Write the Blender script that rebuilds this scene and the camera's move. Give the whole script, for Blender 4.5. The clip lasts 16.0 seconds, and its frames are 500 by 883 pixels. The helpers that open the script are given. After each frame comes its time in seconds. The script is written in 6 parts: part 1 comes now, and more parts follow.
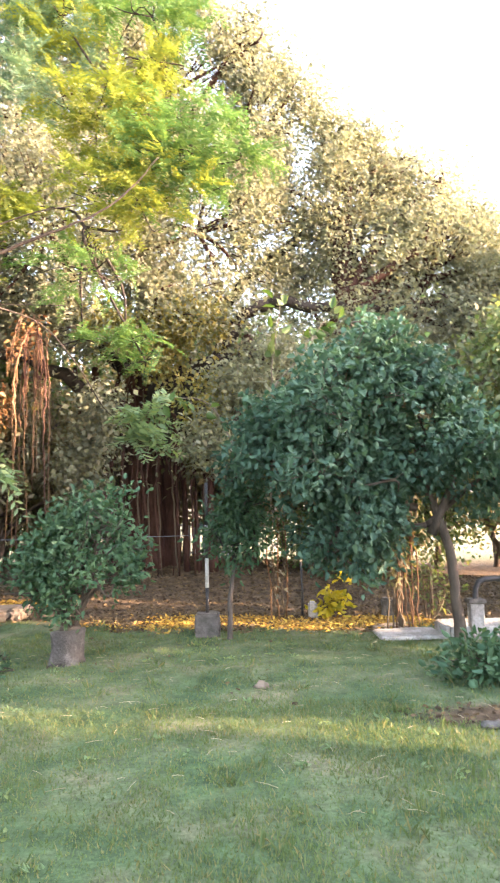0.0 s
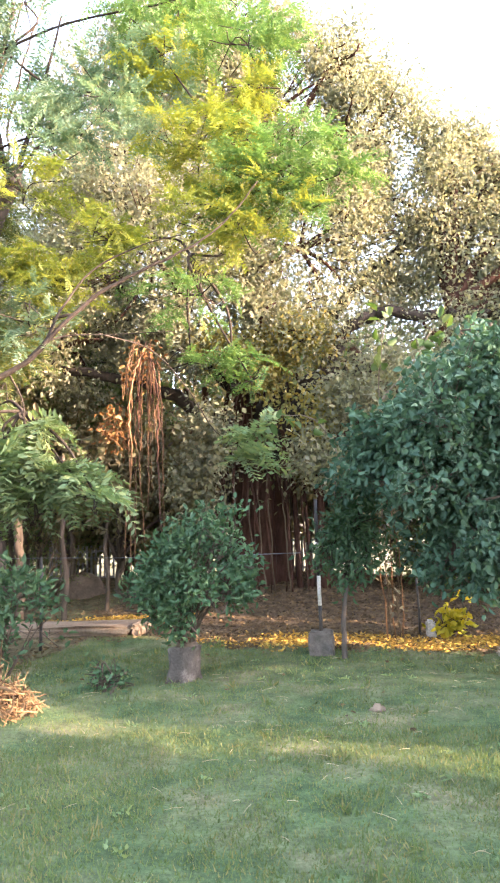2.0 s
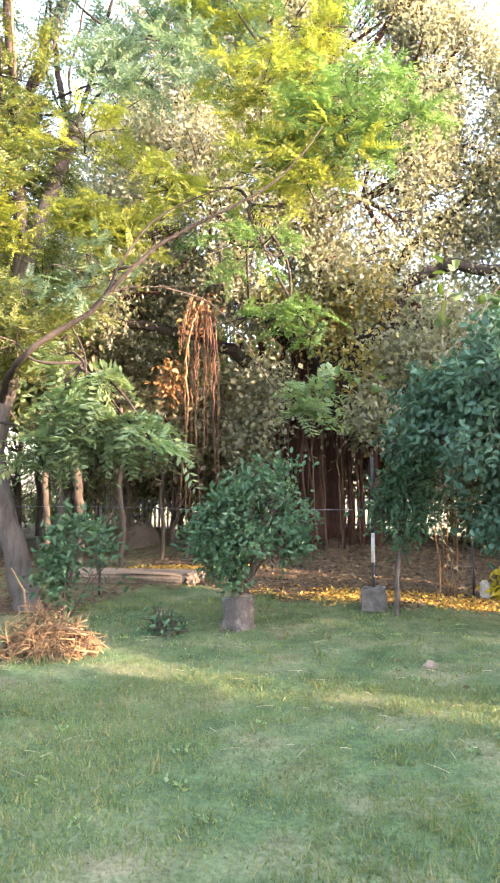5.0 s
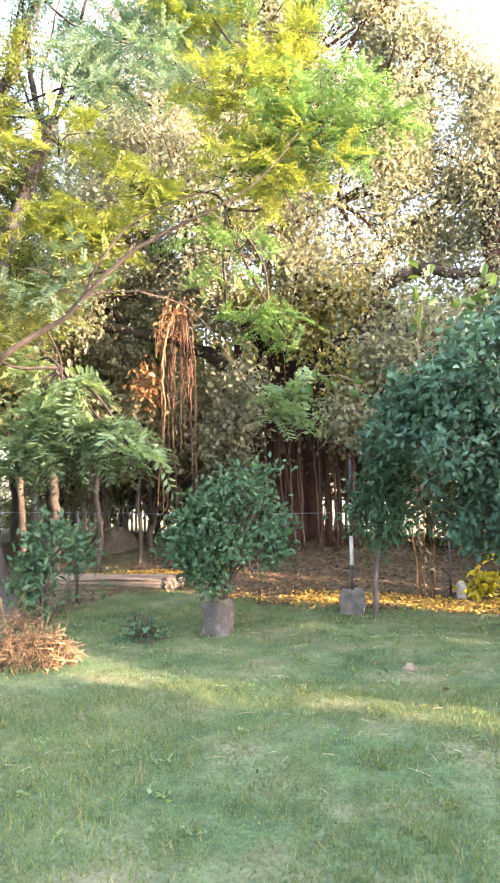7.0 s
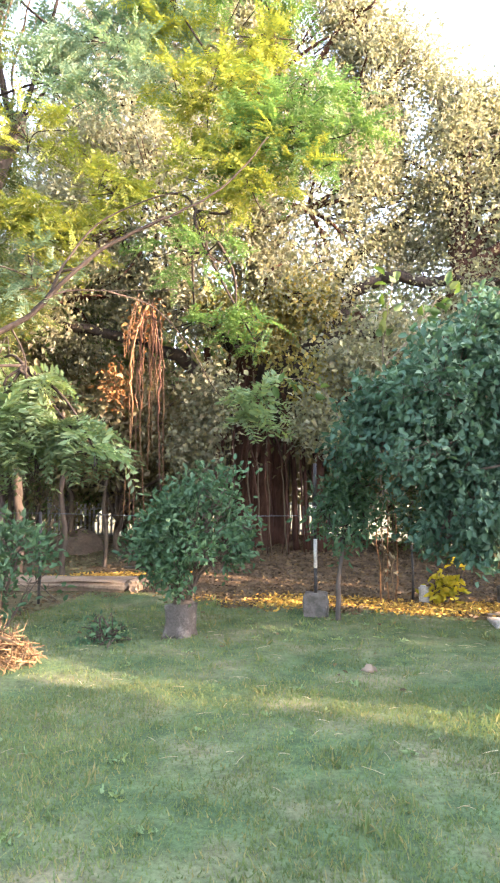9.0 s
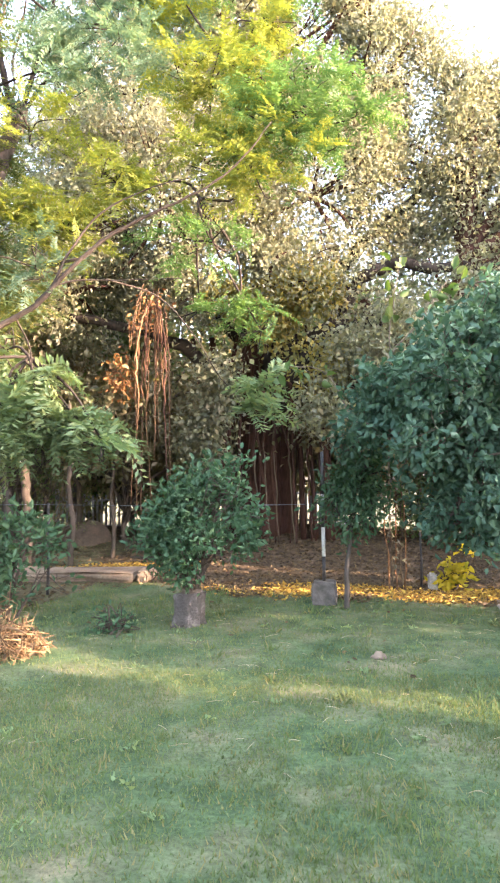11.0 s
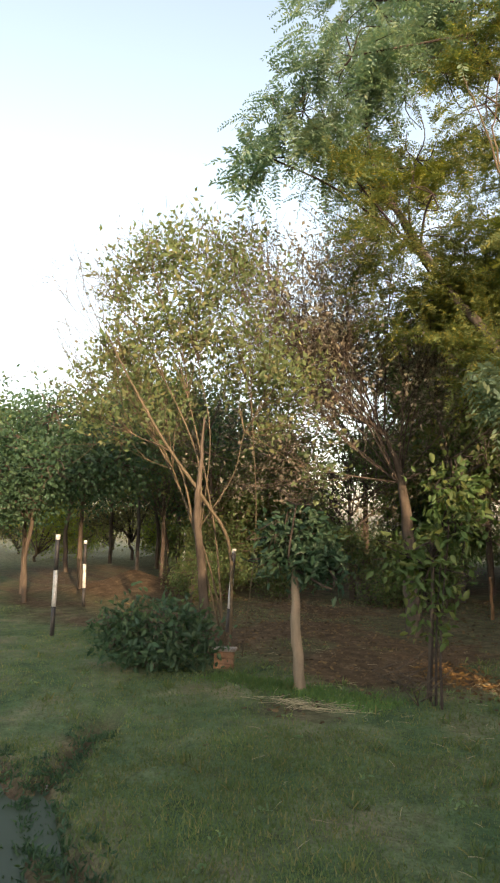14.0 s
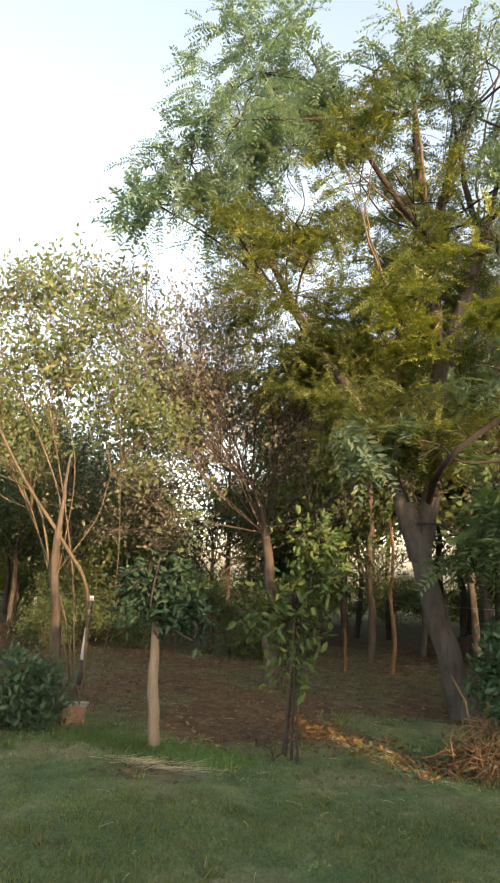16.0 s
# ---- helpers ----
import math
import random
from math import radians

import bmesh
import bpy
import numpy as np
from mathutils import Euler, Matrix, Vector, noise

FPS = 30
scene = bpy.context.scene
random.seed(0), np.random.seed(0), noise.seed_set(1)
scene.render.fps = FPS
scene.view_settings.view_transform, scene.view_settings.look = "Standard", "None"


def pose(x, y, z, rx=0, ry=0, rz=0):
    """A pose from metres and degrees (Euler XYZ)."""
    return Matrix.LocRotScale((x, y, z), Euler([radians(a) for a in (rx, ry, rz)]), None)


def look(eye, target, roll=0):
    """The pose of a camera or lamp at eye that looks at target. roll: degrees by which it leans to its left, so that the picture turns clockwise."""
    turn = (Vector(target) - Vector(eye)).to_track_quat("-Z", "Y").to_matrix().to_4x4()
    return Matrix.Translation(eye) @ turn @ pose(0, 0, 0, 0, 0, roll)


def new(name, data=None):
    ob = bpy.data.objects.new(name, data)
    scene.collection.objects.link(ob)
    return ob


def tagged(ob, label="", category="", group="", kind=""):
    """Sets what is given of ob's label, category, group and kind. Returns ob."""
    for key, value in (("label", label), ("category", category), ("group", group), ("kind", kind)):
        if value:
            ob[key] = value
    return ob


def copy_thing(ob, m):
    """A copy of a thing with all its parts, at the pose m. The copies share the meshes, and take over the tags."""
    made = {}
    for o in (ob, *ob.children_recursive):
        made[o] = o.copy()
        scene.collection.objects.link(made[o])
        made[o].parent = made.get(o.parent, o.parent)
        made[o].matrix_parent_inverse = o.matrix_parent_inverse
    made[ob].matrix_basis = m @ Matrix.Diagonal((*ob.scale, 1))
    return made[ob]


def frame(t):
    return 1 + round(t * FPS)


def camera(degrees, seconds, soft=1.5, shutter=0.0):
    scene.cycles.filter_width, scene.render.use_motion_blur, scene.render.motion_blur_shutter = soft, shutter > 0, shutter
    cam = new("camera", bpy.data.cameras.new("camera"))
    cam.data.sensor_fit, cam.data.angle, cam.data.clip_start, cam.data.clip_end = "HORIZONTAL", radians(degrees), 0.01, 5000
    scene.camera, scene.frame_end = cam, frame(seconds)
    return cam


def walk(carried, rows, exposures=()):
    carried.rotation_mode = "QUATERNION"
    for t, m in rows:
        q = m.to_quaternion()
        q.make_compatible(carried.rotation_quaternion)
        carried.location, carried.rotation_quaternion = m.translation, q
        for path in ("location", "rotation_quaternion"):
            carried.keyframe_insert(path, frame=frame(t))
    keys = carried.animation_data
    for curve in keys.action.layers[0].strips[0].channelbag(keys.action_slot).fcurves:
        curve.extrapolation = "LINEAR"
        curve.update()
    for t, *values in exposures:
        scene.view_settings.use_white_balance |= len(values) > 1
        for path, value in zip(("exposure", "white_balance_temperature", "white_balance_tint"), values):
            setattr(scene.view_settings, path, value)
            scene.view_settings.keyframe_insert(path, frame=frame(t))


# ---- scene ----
cam = camera(41.2, 16.0, soft=2.2, shutter=0.4)

def aim(x, y, z, yaw, pitch, roll):
    a, b = radians(yaw), radians(pitch)
    ahead = Vector((-math.sin(a) * math.cos(b), math.cos(a) * math.cos(b), math.sin(b)))
    return look((x, y, z), Vector((x, y, z)) + ahead * 3, roll)


# seconds, eye x y z, yaw, pitch, roll
PATH = [
    (0.0, 0.043, 0.053, 1.458, -0.84, 6.26, -1.16),
    (0.5, 0.034, 0.021, 1.488, 1.84, 7.58, 1.59),
    (1.0, 0.071, 0.000, 1.509, 6.97, 9.14, -0.22),
    (1.5, 0.086, 0.060, 1.502, 9.81, 7.45, -1.45),
    (2.0, 0.081, 0.054, 1.511, 8.72, 7.58, -1.81),
    (2.5, 0.070, 0.045, 1.513, 12.74, 9.30, -3.02),
    (3.0, 0.071, 0.062, 1.503, 12.13, 8.03, -2.89),
    (3.5, 0.050, 0.074, 1.489, 12.85, 6.58, -0.39),
    (4.0, 0.043, 0.058, 1.493, 12.96, 6.05, 1.07),
    (4.2, 0.043, 0.058, 1.493, 14.02, 4.35, 0.62),
    (6.3, -0.018, 0.048, 1.523, 11.76, 3.63, -1.49),
    (6.5, -0.004, 0.049, 1.535, 11.87, 3.45, -1.38),
    (7.0, -0.002, 0.050, 1.531, 11.20, 4.01, -0.70),
    (7.5, -0.001, 0.048, 1.535, 10.63, 4.45, -1.28),
    (8.0, 0.018, 0.050, 1.534, 9.48, 5.80, -0.84),
    (8.5, 0.043, 0.059, 1.524, 7.95, 5.35, 0.86),
    (8.7, 0.052, 0.051, 1.513, 8.29, 4.35, 0.46),
    (10.8, 0.073, 0.083, 1.476, 8.94, 4.92, -1.27),
    (11.0, 0.053, 0.080, 1.478, 9.27, 3.62, -0.63),
    (11.5, 0.042, 0.057, 1.481, 9.09, 4.62, -0.08),
    (11.9, -0.035, -0.002, 1.448, 11.63, 9.37, 1.24),
    (12.0, -0.086, -0.002, 1.414, 14.79, 10.31, 0.44),
    (12.1, -0.106, 0.002, 1.427, 17.15, 10.23, 0.38),
    (12.2, -0.116, 0.018, 1.439, 23.33, 9.52, 0.09),
    (12.5, -0.123, 0.034, 1.448, 32.52, 9.65, -0.11),
    (12.6, -0.091, -0.050, 1.449, 36.62, 9.09, -0.49),
    (13.0, -0.100, -0.017, 1.437, 48.60, 8.87, 0.54),
    (13.5, -0.141, -0.042, 1.572, 57.85, 6.01, -0.52),
    (14.0, -0.073, -0.034, 1.586, 59.35, 7.18, 0.16),
    (14.5, -0.139, -0.017, 1.594, 52.01, 10.24, -0.31),
    (15.0, -0.155, -0.017, 1.590, 47.31, 9.63, -0.70),
    (15.5, -0.165, -0.017, 1.594, 48.09, 9.81, 1.40),
    (16.0, -0.154, -0.032, 1.593, 47.79, 11.35, 1.70),
]
EXPOSURES = [(0.0, 3.47, 6450, 27), (1.0, 3.42, 6350, 27), (1.5, 3.4, 6280, 26.5), (4.0, 3.42, 6280, 26.5), (6.5, 3.65, 6280, 26.5), (7.5, 3.65, 6280, 26.5), (8.5, 3.5, 6280, 26.5), (11.0, 3.44, 6220, 26.5), (11.6, 3.44, 6150, 26.5), (11.8, 3.45, 6100, 25.5), (12.1, 3.42, 6150, 23.5), (12.5, 3.41, 6300, 20), (13.0, 3.4, 6500, 17), (13.2, 2.75, 6600, 17),
             (13.5, 2.05, 6900, 17), (14.0, 1.32, 7100, 16), (14.5, 1.2, 7300, 16), (15.0, 1.22, 7300, 16), (15.5, 1.66, 7350, 17.5), (16.0, 1.64, 7350, 17.5)]
walk(cam, [(row[0], aim(*row[1:])) for row in PATH], EXPOSURES)

# ---- light: a low warm sun from the right, clear sky ----
SUN_TO = Vector((0.97, -0.2425, 0.0)).normalized()
SUN_EL = radians(10.5)
world = bpy.data.worlds.new("sky")
scene.world = world
world.use_nodes = True
wn = world.node_tree
sky = wn.nodes.new("ShaderNodeTexSky")
sky.sky_type = "NISHITA"
sky.sun_disc = False
sky.sun_elevation = SUN_EL
sky.sun_rotation = math.atan2(SUN_TO.x, SUN_TO.y)
sky.dust_density = 2.2
sky.ozone_density = 1.0
haze = wn.nodes.new("ShaderNodeHueSaturation")
haze.inputs["Hue"].default_value = 0.485
haze.inputs["Saturation"].default_value = 0.7
haze.inputs["Value"].default_value = 1.45
wn.links.new(sky.outputs[0], haze.inputs["Color"])
wn.links.new(haze.outputs[0], wn.nodes["Background"].inputs[0])
wn.nodes["Background"].inputs[1].default_value = 0.15
sun_data = bpy.data.lights.new("sun", "SUN")
sun_data.energy = 3.2
sun_data.angle = radians(0.5)
sun_data.color = (1.0, 0.74, 0.46)
sun_lamp = new("sun", sun_data)
sun_lamp.matrix_world = look((0, 0, 30), Vector((0, 0, 30)) - Vector((SUN_TO.x, SUN_TO.y, math.tan(SUN_EL))))


# ---- materials ----
def node(nt, kind, **sets):
    n = nt.nodes.new(kind)
    for key, value in sets.items():
        n.inputs[key.replace("_", " ")].default_value = value
    return n


def ramp(nt, stops):
    n = nt.nodes.new("ShaderNodeValToRGB")
    while len(n.color_ramp.elements) < len(stops):
        n.color_ramp.elements.new(0.5)
    for e, (p, c) in zip(n.color_ramp.elements, stops):
        e.position, e.color = p, (*c, 1)
    return n


def material(name):
    m = bpy.data.materials.new(name)
    m.use_nodes = True
    return m, m.node_tree, m.node_tree.nodes["Principled BSDF"]


def leaf_material(name, colours, translucent=0.4, rough=0.5, through_tint=(1.25, 1.2, 0.45)):
    """Leaves: colour by island, light through the blade."""
    m, nt, bsdf = material(name)
    geo = nt.nodes.new("ShaderNodeNewGeometry")
    k = len(colours)
    r = ramp(nt, [((i + 0.5) / k, c) for i, c in enumerate(colours)])
    nt.links.new(geo.outputs["Random Per Island"], r.inputs[0])
    tex = node(nt, "ShaderNodeTexNoise", Scale=0.9, Detail=3.0)
    co = nt.nodes.new("ShaderNodeTexCoord")
    nt.links.new(co.outputs["Object"], tex.inputs["Vector"])
    hsv = nt.nodes.new("ShaderNodeHueSaturation")
    mp = node(nt, "ShaderNodeMapRange", From_Min=0.3, From_Max=0.7, To_Min=0.7, To_Max=1.3)
    nt.links.new(tex.outputs[0], mp.inputs[0])
    nt.links.new(mp.outputs[0], hsv.inputs["Value"])
    nt.links.new(r.outputs[0], hsv.inputs["Color"])
    nt.links.new(hsv.outputs[0], bsdf.inputs["Base Color"])
    bsdf.inputs["Roughness"].default_value = rough
    bsdf.inputs["Specular IOR Level"].default_value = 0.22
    tr = nt.nodes.new("ShaderNodeBsdfTranslucent")
    mul = nt.nodes.new("ShaderNodeMix")
    mul.data_type, mul.blend_type = "RGBA", "MULTIPLY"
    mul.inputs[0].default_value = 1.0
    mul.inputs[7].default_value = (*through_tint, 1)
    nt.links.new(hsv.outputs[0], mul.inputs[6])
    nt.links.new(mul.outputs[2], tr.inputs[0])
    mix = nt.nodes.new("ShaderNodeMixShader")
    mix.inputs[0].default_value = translucent
    nt.links.new(bsdf.outputs[0], mix.inputs[1])
    nt.links.new(tr.outputs[0], mix.inputs[2])
    nt.links.new(mix.outputs[0], nt.nodes["Material Output"].inputs[0])
    return m


def bark_material(name, dark, light, scale=9.0, rough=0.9, bump=0.6):
    m, nt, bsdf = material(name)
    co = nt.nodes.new("ShaderNodeTexCoord")
    mp = nt.nodes.new("ShaderNodeMapping")
    mp.inputs["Scale"].default_value = (scale, scale, scale * 0.22)
    nt.links.new(co.outputs["Object"], mp.inputs[0])
    n1 = node(nt, "ShaderNodeTexNoise", Scale=2.0, Detail=8.0, Roughness=0.7)
    n2 = node(nt, "ShaderNodeTexNoise", Scale=1.1, Detail=4.0)
    nt.links.new(mp.outputs[0], n1.inputs["Vector"])
    nt.links.new(co.outputs["Object"], n2.inputs["Vector"])
    add = nt.nodes.new("ShaderNodeMath")
    add.operation = "ADD"
    nt.links.new(n1.outputs[0], add.inputs[0])
    nt.links.new(n2.outputs[0], add.inputs[1])
    r = ramp(nt, [(0.75 / 2, dark), (1.25 / 2, light)])
    half = nt.nodes.new("ShaderNodeMath")
    half.operation = "MULTIPLY"
    half.inputs[1].default_value = 0.5
    nt.links.new(add.outputs[0], half.inputs[0])
    nt.links.new(half.outputs[0], r.inputs[0])
    nt.links.new(r.outputs[0], bsdf.inputs["Base Color"])
    bsdf.inputs["Roughness"].default_value = rough
    bsdf.inputs["Specular IOR Level"].default_value = 0.2
    b = node(nt, "ShaderNodeBump", Strength=bump, Distance=0.02)
    nt.links.new(n1.outputs[0], b.inputs["Height"])
    nt.links.new(b.outputs[0], bsdf.inputs["Normal"])
    return m


def worn_material(name, base, stain, scale=6.0, rough=0.85, low=0.42, high=0.62, bump=0.3):
    """Concrete, paint or earth with stains at two scales."""
    m, nt, bsdf = material(name)
    co = nt.nodes.new("ShaderNodeTexCoord")
    n1 = node(nt, "ShaderNodeTexNoise", Scale=scale, Detail=6.0, Roughness=0.65)
    n2 = node(nt, "ShaderNodeTexNoise", Scale=scale * 9, Detail=4.0)
    for n in (n1, n2):
        nt.links.new(co.outputs["Object"], n.inputs["Vector"])
    r = ramp(nt, [(low, base), (high, stain)])
    nt.links.new(n1.outputs[0], r.inputs[0])
    hsv = nt.nodes.new("ShaderNodeHueSaturation")
    mp = node(nt, "ShaderNodeMapRange", From_Min=0.3, From_Max=0.7, To_Min=0.75, To_Max=1.2)
    nt.links.new(n2.outputs[0], mp.inputs[0])
    nt.links.new(mp.outputs[0], hsv.inputs["Value"])
    nt.links.new(r.outputs[0], hsv.inputs["Color"])
    nt.links.new(hsv.outputs[0], bsdf.inputs["Base Color"])
    bsdf.inputs["Roughness"].default_value = rough
    b = node(nt, "ShaderNodeBump", Strength=bump, Distance=0.02)
    nt.links.new(n2.outputs[0], b.inputs["Height"])
    nt.links.new(b.outputs[0], bsdf.inputs["Normal"])
    return m


def piece_material(name, colours, rough=0.8):
    """Loose small pieces (litter, straw, twigs), each with its own shade."""
    m, nt, bsdf = material(name)
    geo = nt.nodes.new("ShaderNodeNewGeometry")
    k = len(colours)
    r = ramp(nt, [((i + 0.5) / k, c) for i, c in enumerate(colours)])
    nt.links.new(geo.outputs["Random Per Island"], r.inputs[0])
    nt.links.new(r.outputs[0], bsdf.inputs["Base Color"])
    bsdf.inputs["Roughness"].default_value = rough
    bsdf.inputs["Specular IOR Level"].default_value = 0.2
    return m


LEAF_BANYAN = leaf_material("banyan_leaf", [(0.225, 0.232, 0.148), (0.27, 0.277, 0.19), (0.192, 0.208, 0.15), (0.325, 0.312, 0.165), (0.242, 0.252, 0.178), (0.168, 0.18, 0.135), (0.27, 0.246, 0.152)], 0.52, 0.44, (1.05, 1.1, 0.82))
LEAF_FEATHER = leaf_material("feathery_leaf", [(0.105, 0.2, 0.072), (0.135, 0.23, 0.076), (0.09, 0.185, 0.076), (0.16, 0.24, 0.075)], 0.48, 0.5, (1.05, 1.12, 0.6))
LEAF_SUN_GOLD = leaf_material("sunlit_gold_leaf", [(0.21, 0.255, 0.06), (0.26, 0.29, 0.06), (0.17, 0.225, 0.07), (0.23, 0.27, 0.06), (0.31, 0.32, 0.055)], 0.52, 0.5, (1.05, 1.1, 0.5))
LEAF_WARM = leaf_material("olive_feathery_leaf", [(0.115, 0.16, 0.06), (0.155, 0.19, 0.065), (0.1, 0.145, 0.062), (0.24, 0.23, 0.06)], 0.55, 0.5, (1.05, 1.1, 0.6))
LEAF_TEAL = leaf_material("blue_green_leaf", [(0.135, 0.22, 0.165), (0.175, 0.26, 0.19), (0.12, 0.2, 0.155), (0.2, 0.26, 0.16)], 0.52, 0.45, (1.1, 1.15, 0.7))
LEAF_PALE = leaf_material("pale_feathery_leaf", [(0.165, 0.25, 0.135), (0.205, 0.285, 0.15), (0.135, 0.215, 0.125), (0.23, 0.285, 0.12)], 0.5, 0.45, (1.08, 1.12, 0.65))
LEAF_DARK = leaf_material("dark_glossy_leaf", [(0.045, 0.098, 0.07), (0.063, 0.125, 0.085), (0.085, 0.155, 0.1), (0.05, 0.11, 0.075)], 0.28, 0.5, (1.2, 1.25, 0.5))
LEAF_DEEP = leaf_material("deep_green_leaf", [(0.034, 0.074, 0.044), (0.05, 0.1, 0.055), (0.042, 0.086, 0.048), (0.07, 0.12, 0.06)], 0.3, 0.5, (1.2, 1.3, 0.5))
LEAF_SAPLING = leaf_material("sapling_leaf", [(0.024, 0.058, 0.034), (0.036, 0.078, 0.044), (0.03, 0.068, 0.038), (0.06, 0.1, 0.055)], 0.25, 0.45, (1.2, 1.3, 0.5))
LEAF_OLIVE = leaf_material("olive_leaf", [(0.12, 0.175, 0.08), (0.155, 0.2, 0.1), (0.1, 0.15, 0.08), (0.2, 0.21, 0.105)], 0.48, 0.5)
LEAF_BUSH = leaf_material("bush_leaf", [(0.047, 0.108, 0.06), (0.066, 0.138, 0.075), (0.056, 0.12, 0.066), (0.088, 0.16, 0.08)], 0.3, 0.5)
LEAF_LIGHT = leaf_material("light_green_leaf", [(0.075, 0.135, 0.045), (0.1, 0.165, 0.055), (0.06, 0.11, 0.04), (0.16, 0.2, 0.07)], 0.42, 0.45)
LEAF_WOODS = leaf_material("woods_leaf", [(0.07, 0.12, 0.05), (0.105, 0.155, 0.062), (0.08, 0.13, 0.058), (0.145, 0.155, 0.07)], 0.42, 0.5)
LEAF_BROWN = leaf_material("brownish_leaf", [(0.15, 0.135, 0.09), (0.19, 0.17, 0.11), (0.13, 0.145, 0.09), (0.21, 0.18, 0.115)], 0.45, 0.55)
LEAF_HANGING = leaf_material("hanging_banyan_leaf", [(0.25, 0.23, 0.085), (0.31, 0.265, 0.075), (0.22, 0.22, 0.09), (0.36, 0.27, 0.07), (0.18, 0.2, 0.085)], 0.5, 0.45, (1.1, 1.1, 0.6))
LEAF_YELLOW = leaf_material("yellow_leaf", [(0.45, 0.4, 0.03), (0.55, 0.47, 0.05), (0.33, 0.33, 0.04)], 0.45, 0.45)
LEAF_PINKISH = leaf_material("pinkish_grey_leaf", [(0.19, 0.178, 0.14), (0.235, 0.217, 0.17), (0.17, 0.175, 0.125), (0.25, 0.22, 0.165)], 0.45, 0.55, (1.1, 1.05, 0.8))
LEAF_RUST = leaf_material("rusty_dead_leaf", [(0.24, 0.12, 0.05), (0.32, 0.17, 0.06), (0.17, 0.09, 0.045), (0.38, 0.22, 0.08)], 0.35, 0.7, (1.1, 0.9, 0.6))
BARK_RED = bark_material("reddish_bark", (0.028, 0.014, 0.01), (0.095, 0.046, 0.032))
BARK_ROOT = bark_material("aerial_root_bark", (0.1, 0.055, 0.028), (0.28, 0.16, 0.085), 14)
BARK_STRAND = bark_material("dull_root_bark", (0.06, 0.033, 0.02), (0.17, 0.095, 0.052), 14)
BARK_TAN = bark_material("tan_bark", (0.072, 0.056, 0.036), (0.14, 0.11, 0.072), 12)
BARK_LIMB = bark_material("dark_limb_bark", (0.02, 0.016, 0.014), (0.062, 0.049, 0.039))
BARK_GREY = bark_material("grey_bark", (0.05, 0.043, 0.038), (0.125, 0.11, 0.096))
BARK_SAPLING = bark_material("sapling_bark", (0.15, 0.12, 0.085), (0.27, 0.22, 0.16), 11)
BARK_BROWN = bark_material("brown_bark", (0.045, 0.036, 0.028), (0.12, 0.095, 0.072))
DRY_TWIG = piece_material("dry_twig", [(0.09, 0.055, 0.028), (0.165, 0.10, 0.05), (0.24, 0.15, 0.075), (0.12, 0.075, 0.038), (0.29, 0.2, 0.095)])
BARK_TWIG = bark_material("grey_twig_bark", (0.05, 0.04, 0.033), (0.12, 0.096, 0.076))
STUMP = worn_material("weathered_stump", (0.07, 0.062, 0.053), (0.24, 0.225, 0.2), 5, 0.95, 0.5, 0.72, 0.9)
# litter colours: gold and rust hold the sunlight, dull holds the shade
LITTER_SUNLIT = piece_material("leaf_litter", [(0.26, 0.15, 0.035), (0.45, 0.27, 0.05), (0.54, 0.35, 0.06), (0.32, 0.18, 0.04), (0.15, 0.09, 0.04), (0.55, 0.4, 0.08)])
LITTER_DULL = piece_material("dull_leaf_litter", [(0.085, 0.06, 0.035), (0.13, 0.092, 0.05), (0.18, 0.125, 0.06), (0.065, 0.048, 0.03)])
LITTER_SUN_RUST = piece_material("sunlit_rusty_litter", [(0.1, 0.058, 0.024), (0.15, 0.088, 0.032), (0.2, 0.12, 0.04), (0.08, 0.05, 0.025)])
STRAW = piece_material("straw", [(0.42, 0.36, 0.22), (0.5, 0.43, 0.28), (0.34, 0.28, 0.17)])
BLADE = leaf_material("grass_blade", [(0.093, 0.146, 0.06), (0.11, 0.166, 0.067), (0.14, 0.177, 0.068), (0.098, 0.151, 0.064), (0.225, 0.21, 0.098)], 0.35, 0.6)
CONCRETE = worn_material("old_concrete", (0.36, 0.34, 0.31), (0.2, 0.18, 0.16))
CONCRETE_DARK = worn_material("dark_concrete", (0.12, 0.11, 0.098), (0.065, 0.06, 0.052), 9)
WHITEWASH = worn_material("whitewash", (0.4, 0.39, 0.36), (0.23, 0.215, 0.19), 5)
EARTH = worn_material("packed_earth", (0.12, 0.095, 0.068), (0.07, 0.055, 0.04), 2.5, 0.95)
EARTH_PALE = worn_material("mud_plaster", (0.21, 0.165, 0.12), (0.14, 0.105, 0.075), 3, 0.95)
PAINT_WHITE = worn_material("white_paint", (0.62, 0.62, 0.6), (0.42, 0.4, 0.36), 12, 0.6)
PAINT_BLACK = worn_material("black_paint", (0.02, 0.02, 0.022), (0.05, 0.045, 0.04), 12, 0.55)
BRICK = worn_material("old_brick", (0.30, 0.18, 0.10), (0.2, 0.12, 0.075), 9)
PICKET = worn_material("grey_paint", (0.4, 0.43, 0.44), (0.22, 0.23, 0.23), 8, 0.6)
BLUE_GREY = worn_material("blue_grey_lining", (0.16, 0.19, 0.22), (0.1, 0.11, 0.12), 6, 0.6)
SLAT = worn_material("old_board", (0.28, 0.22, 0.16), (0.16, 0.12, 0.09), 8, 0.85)

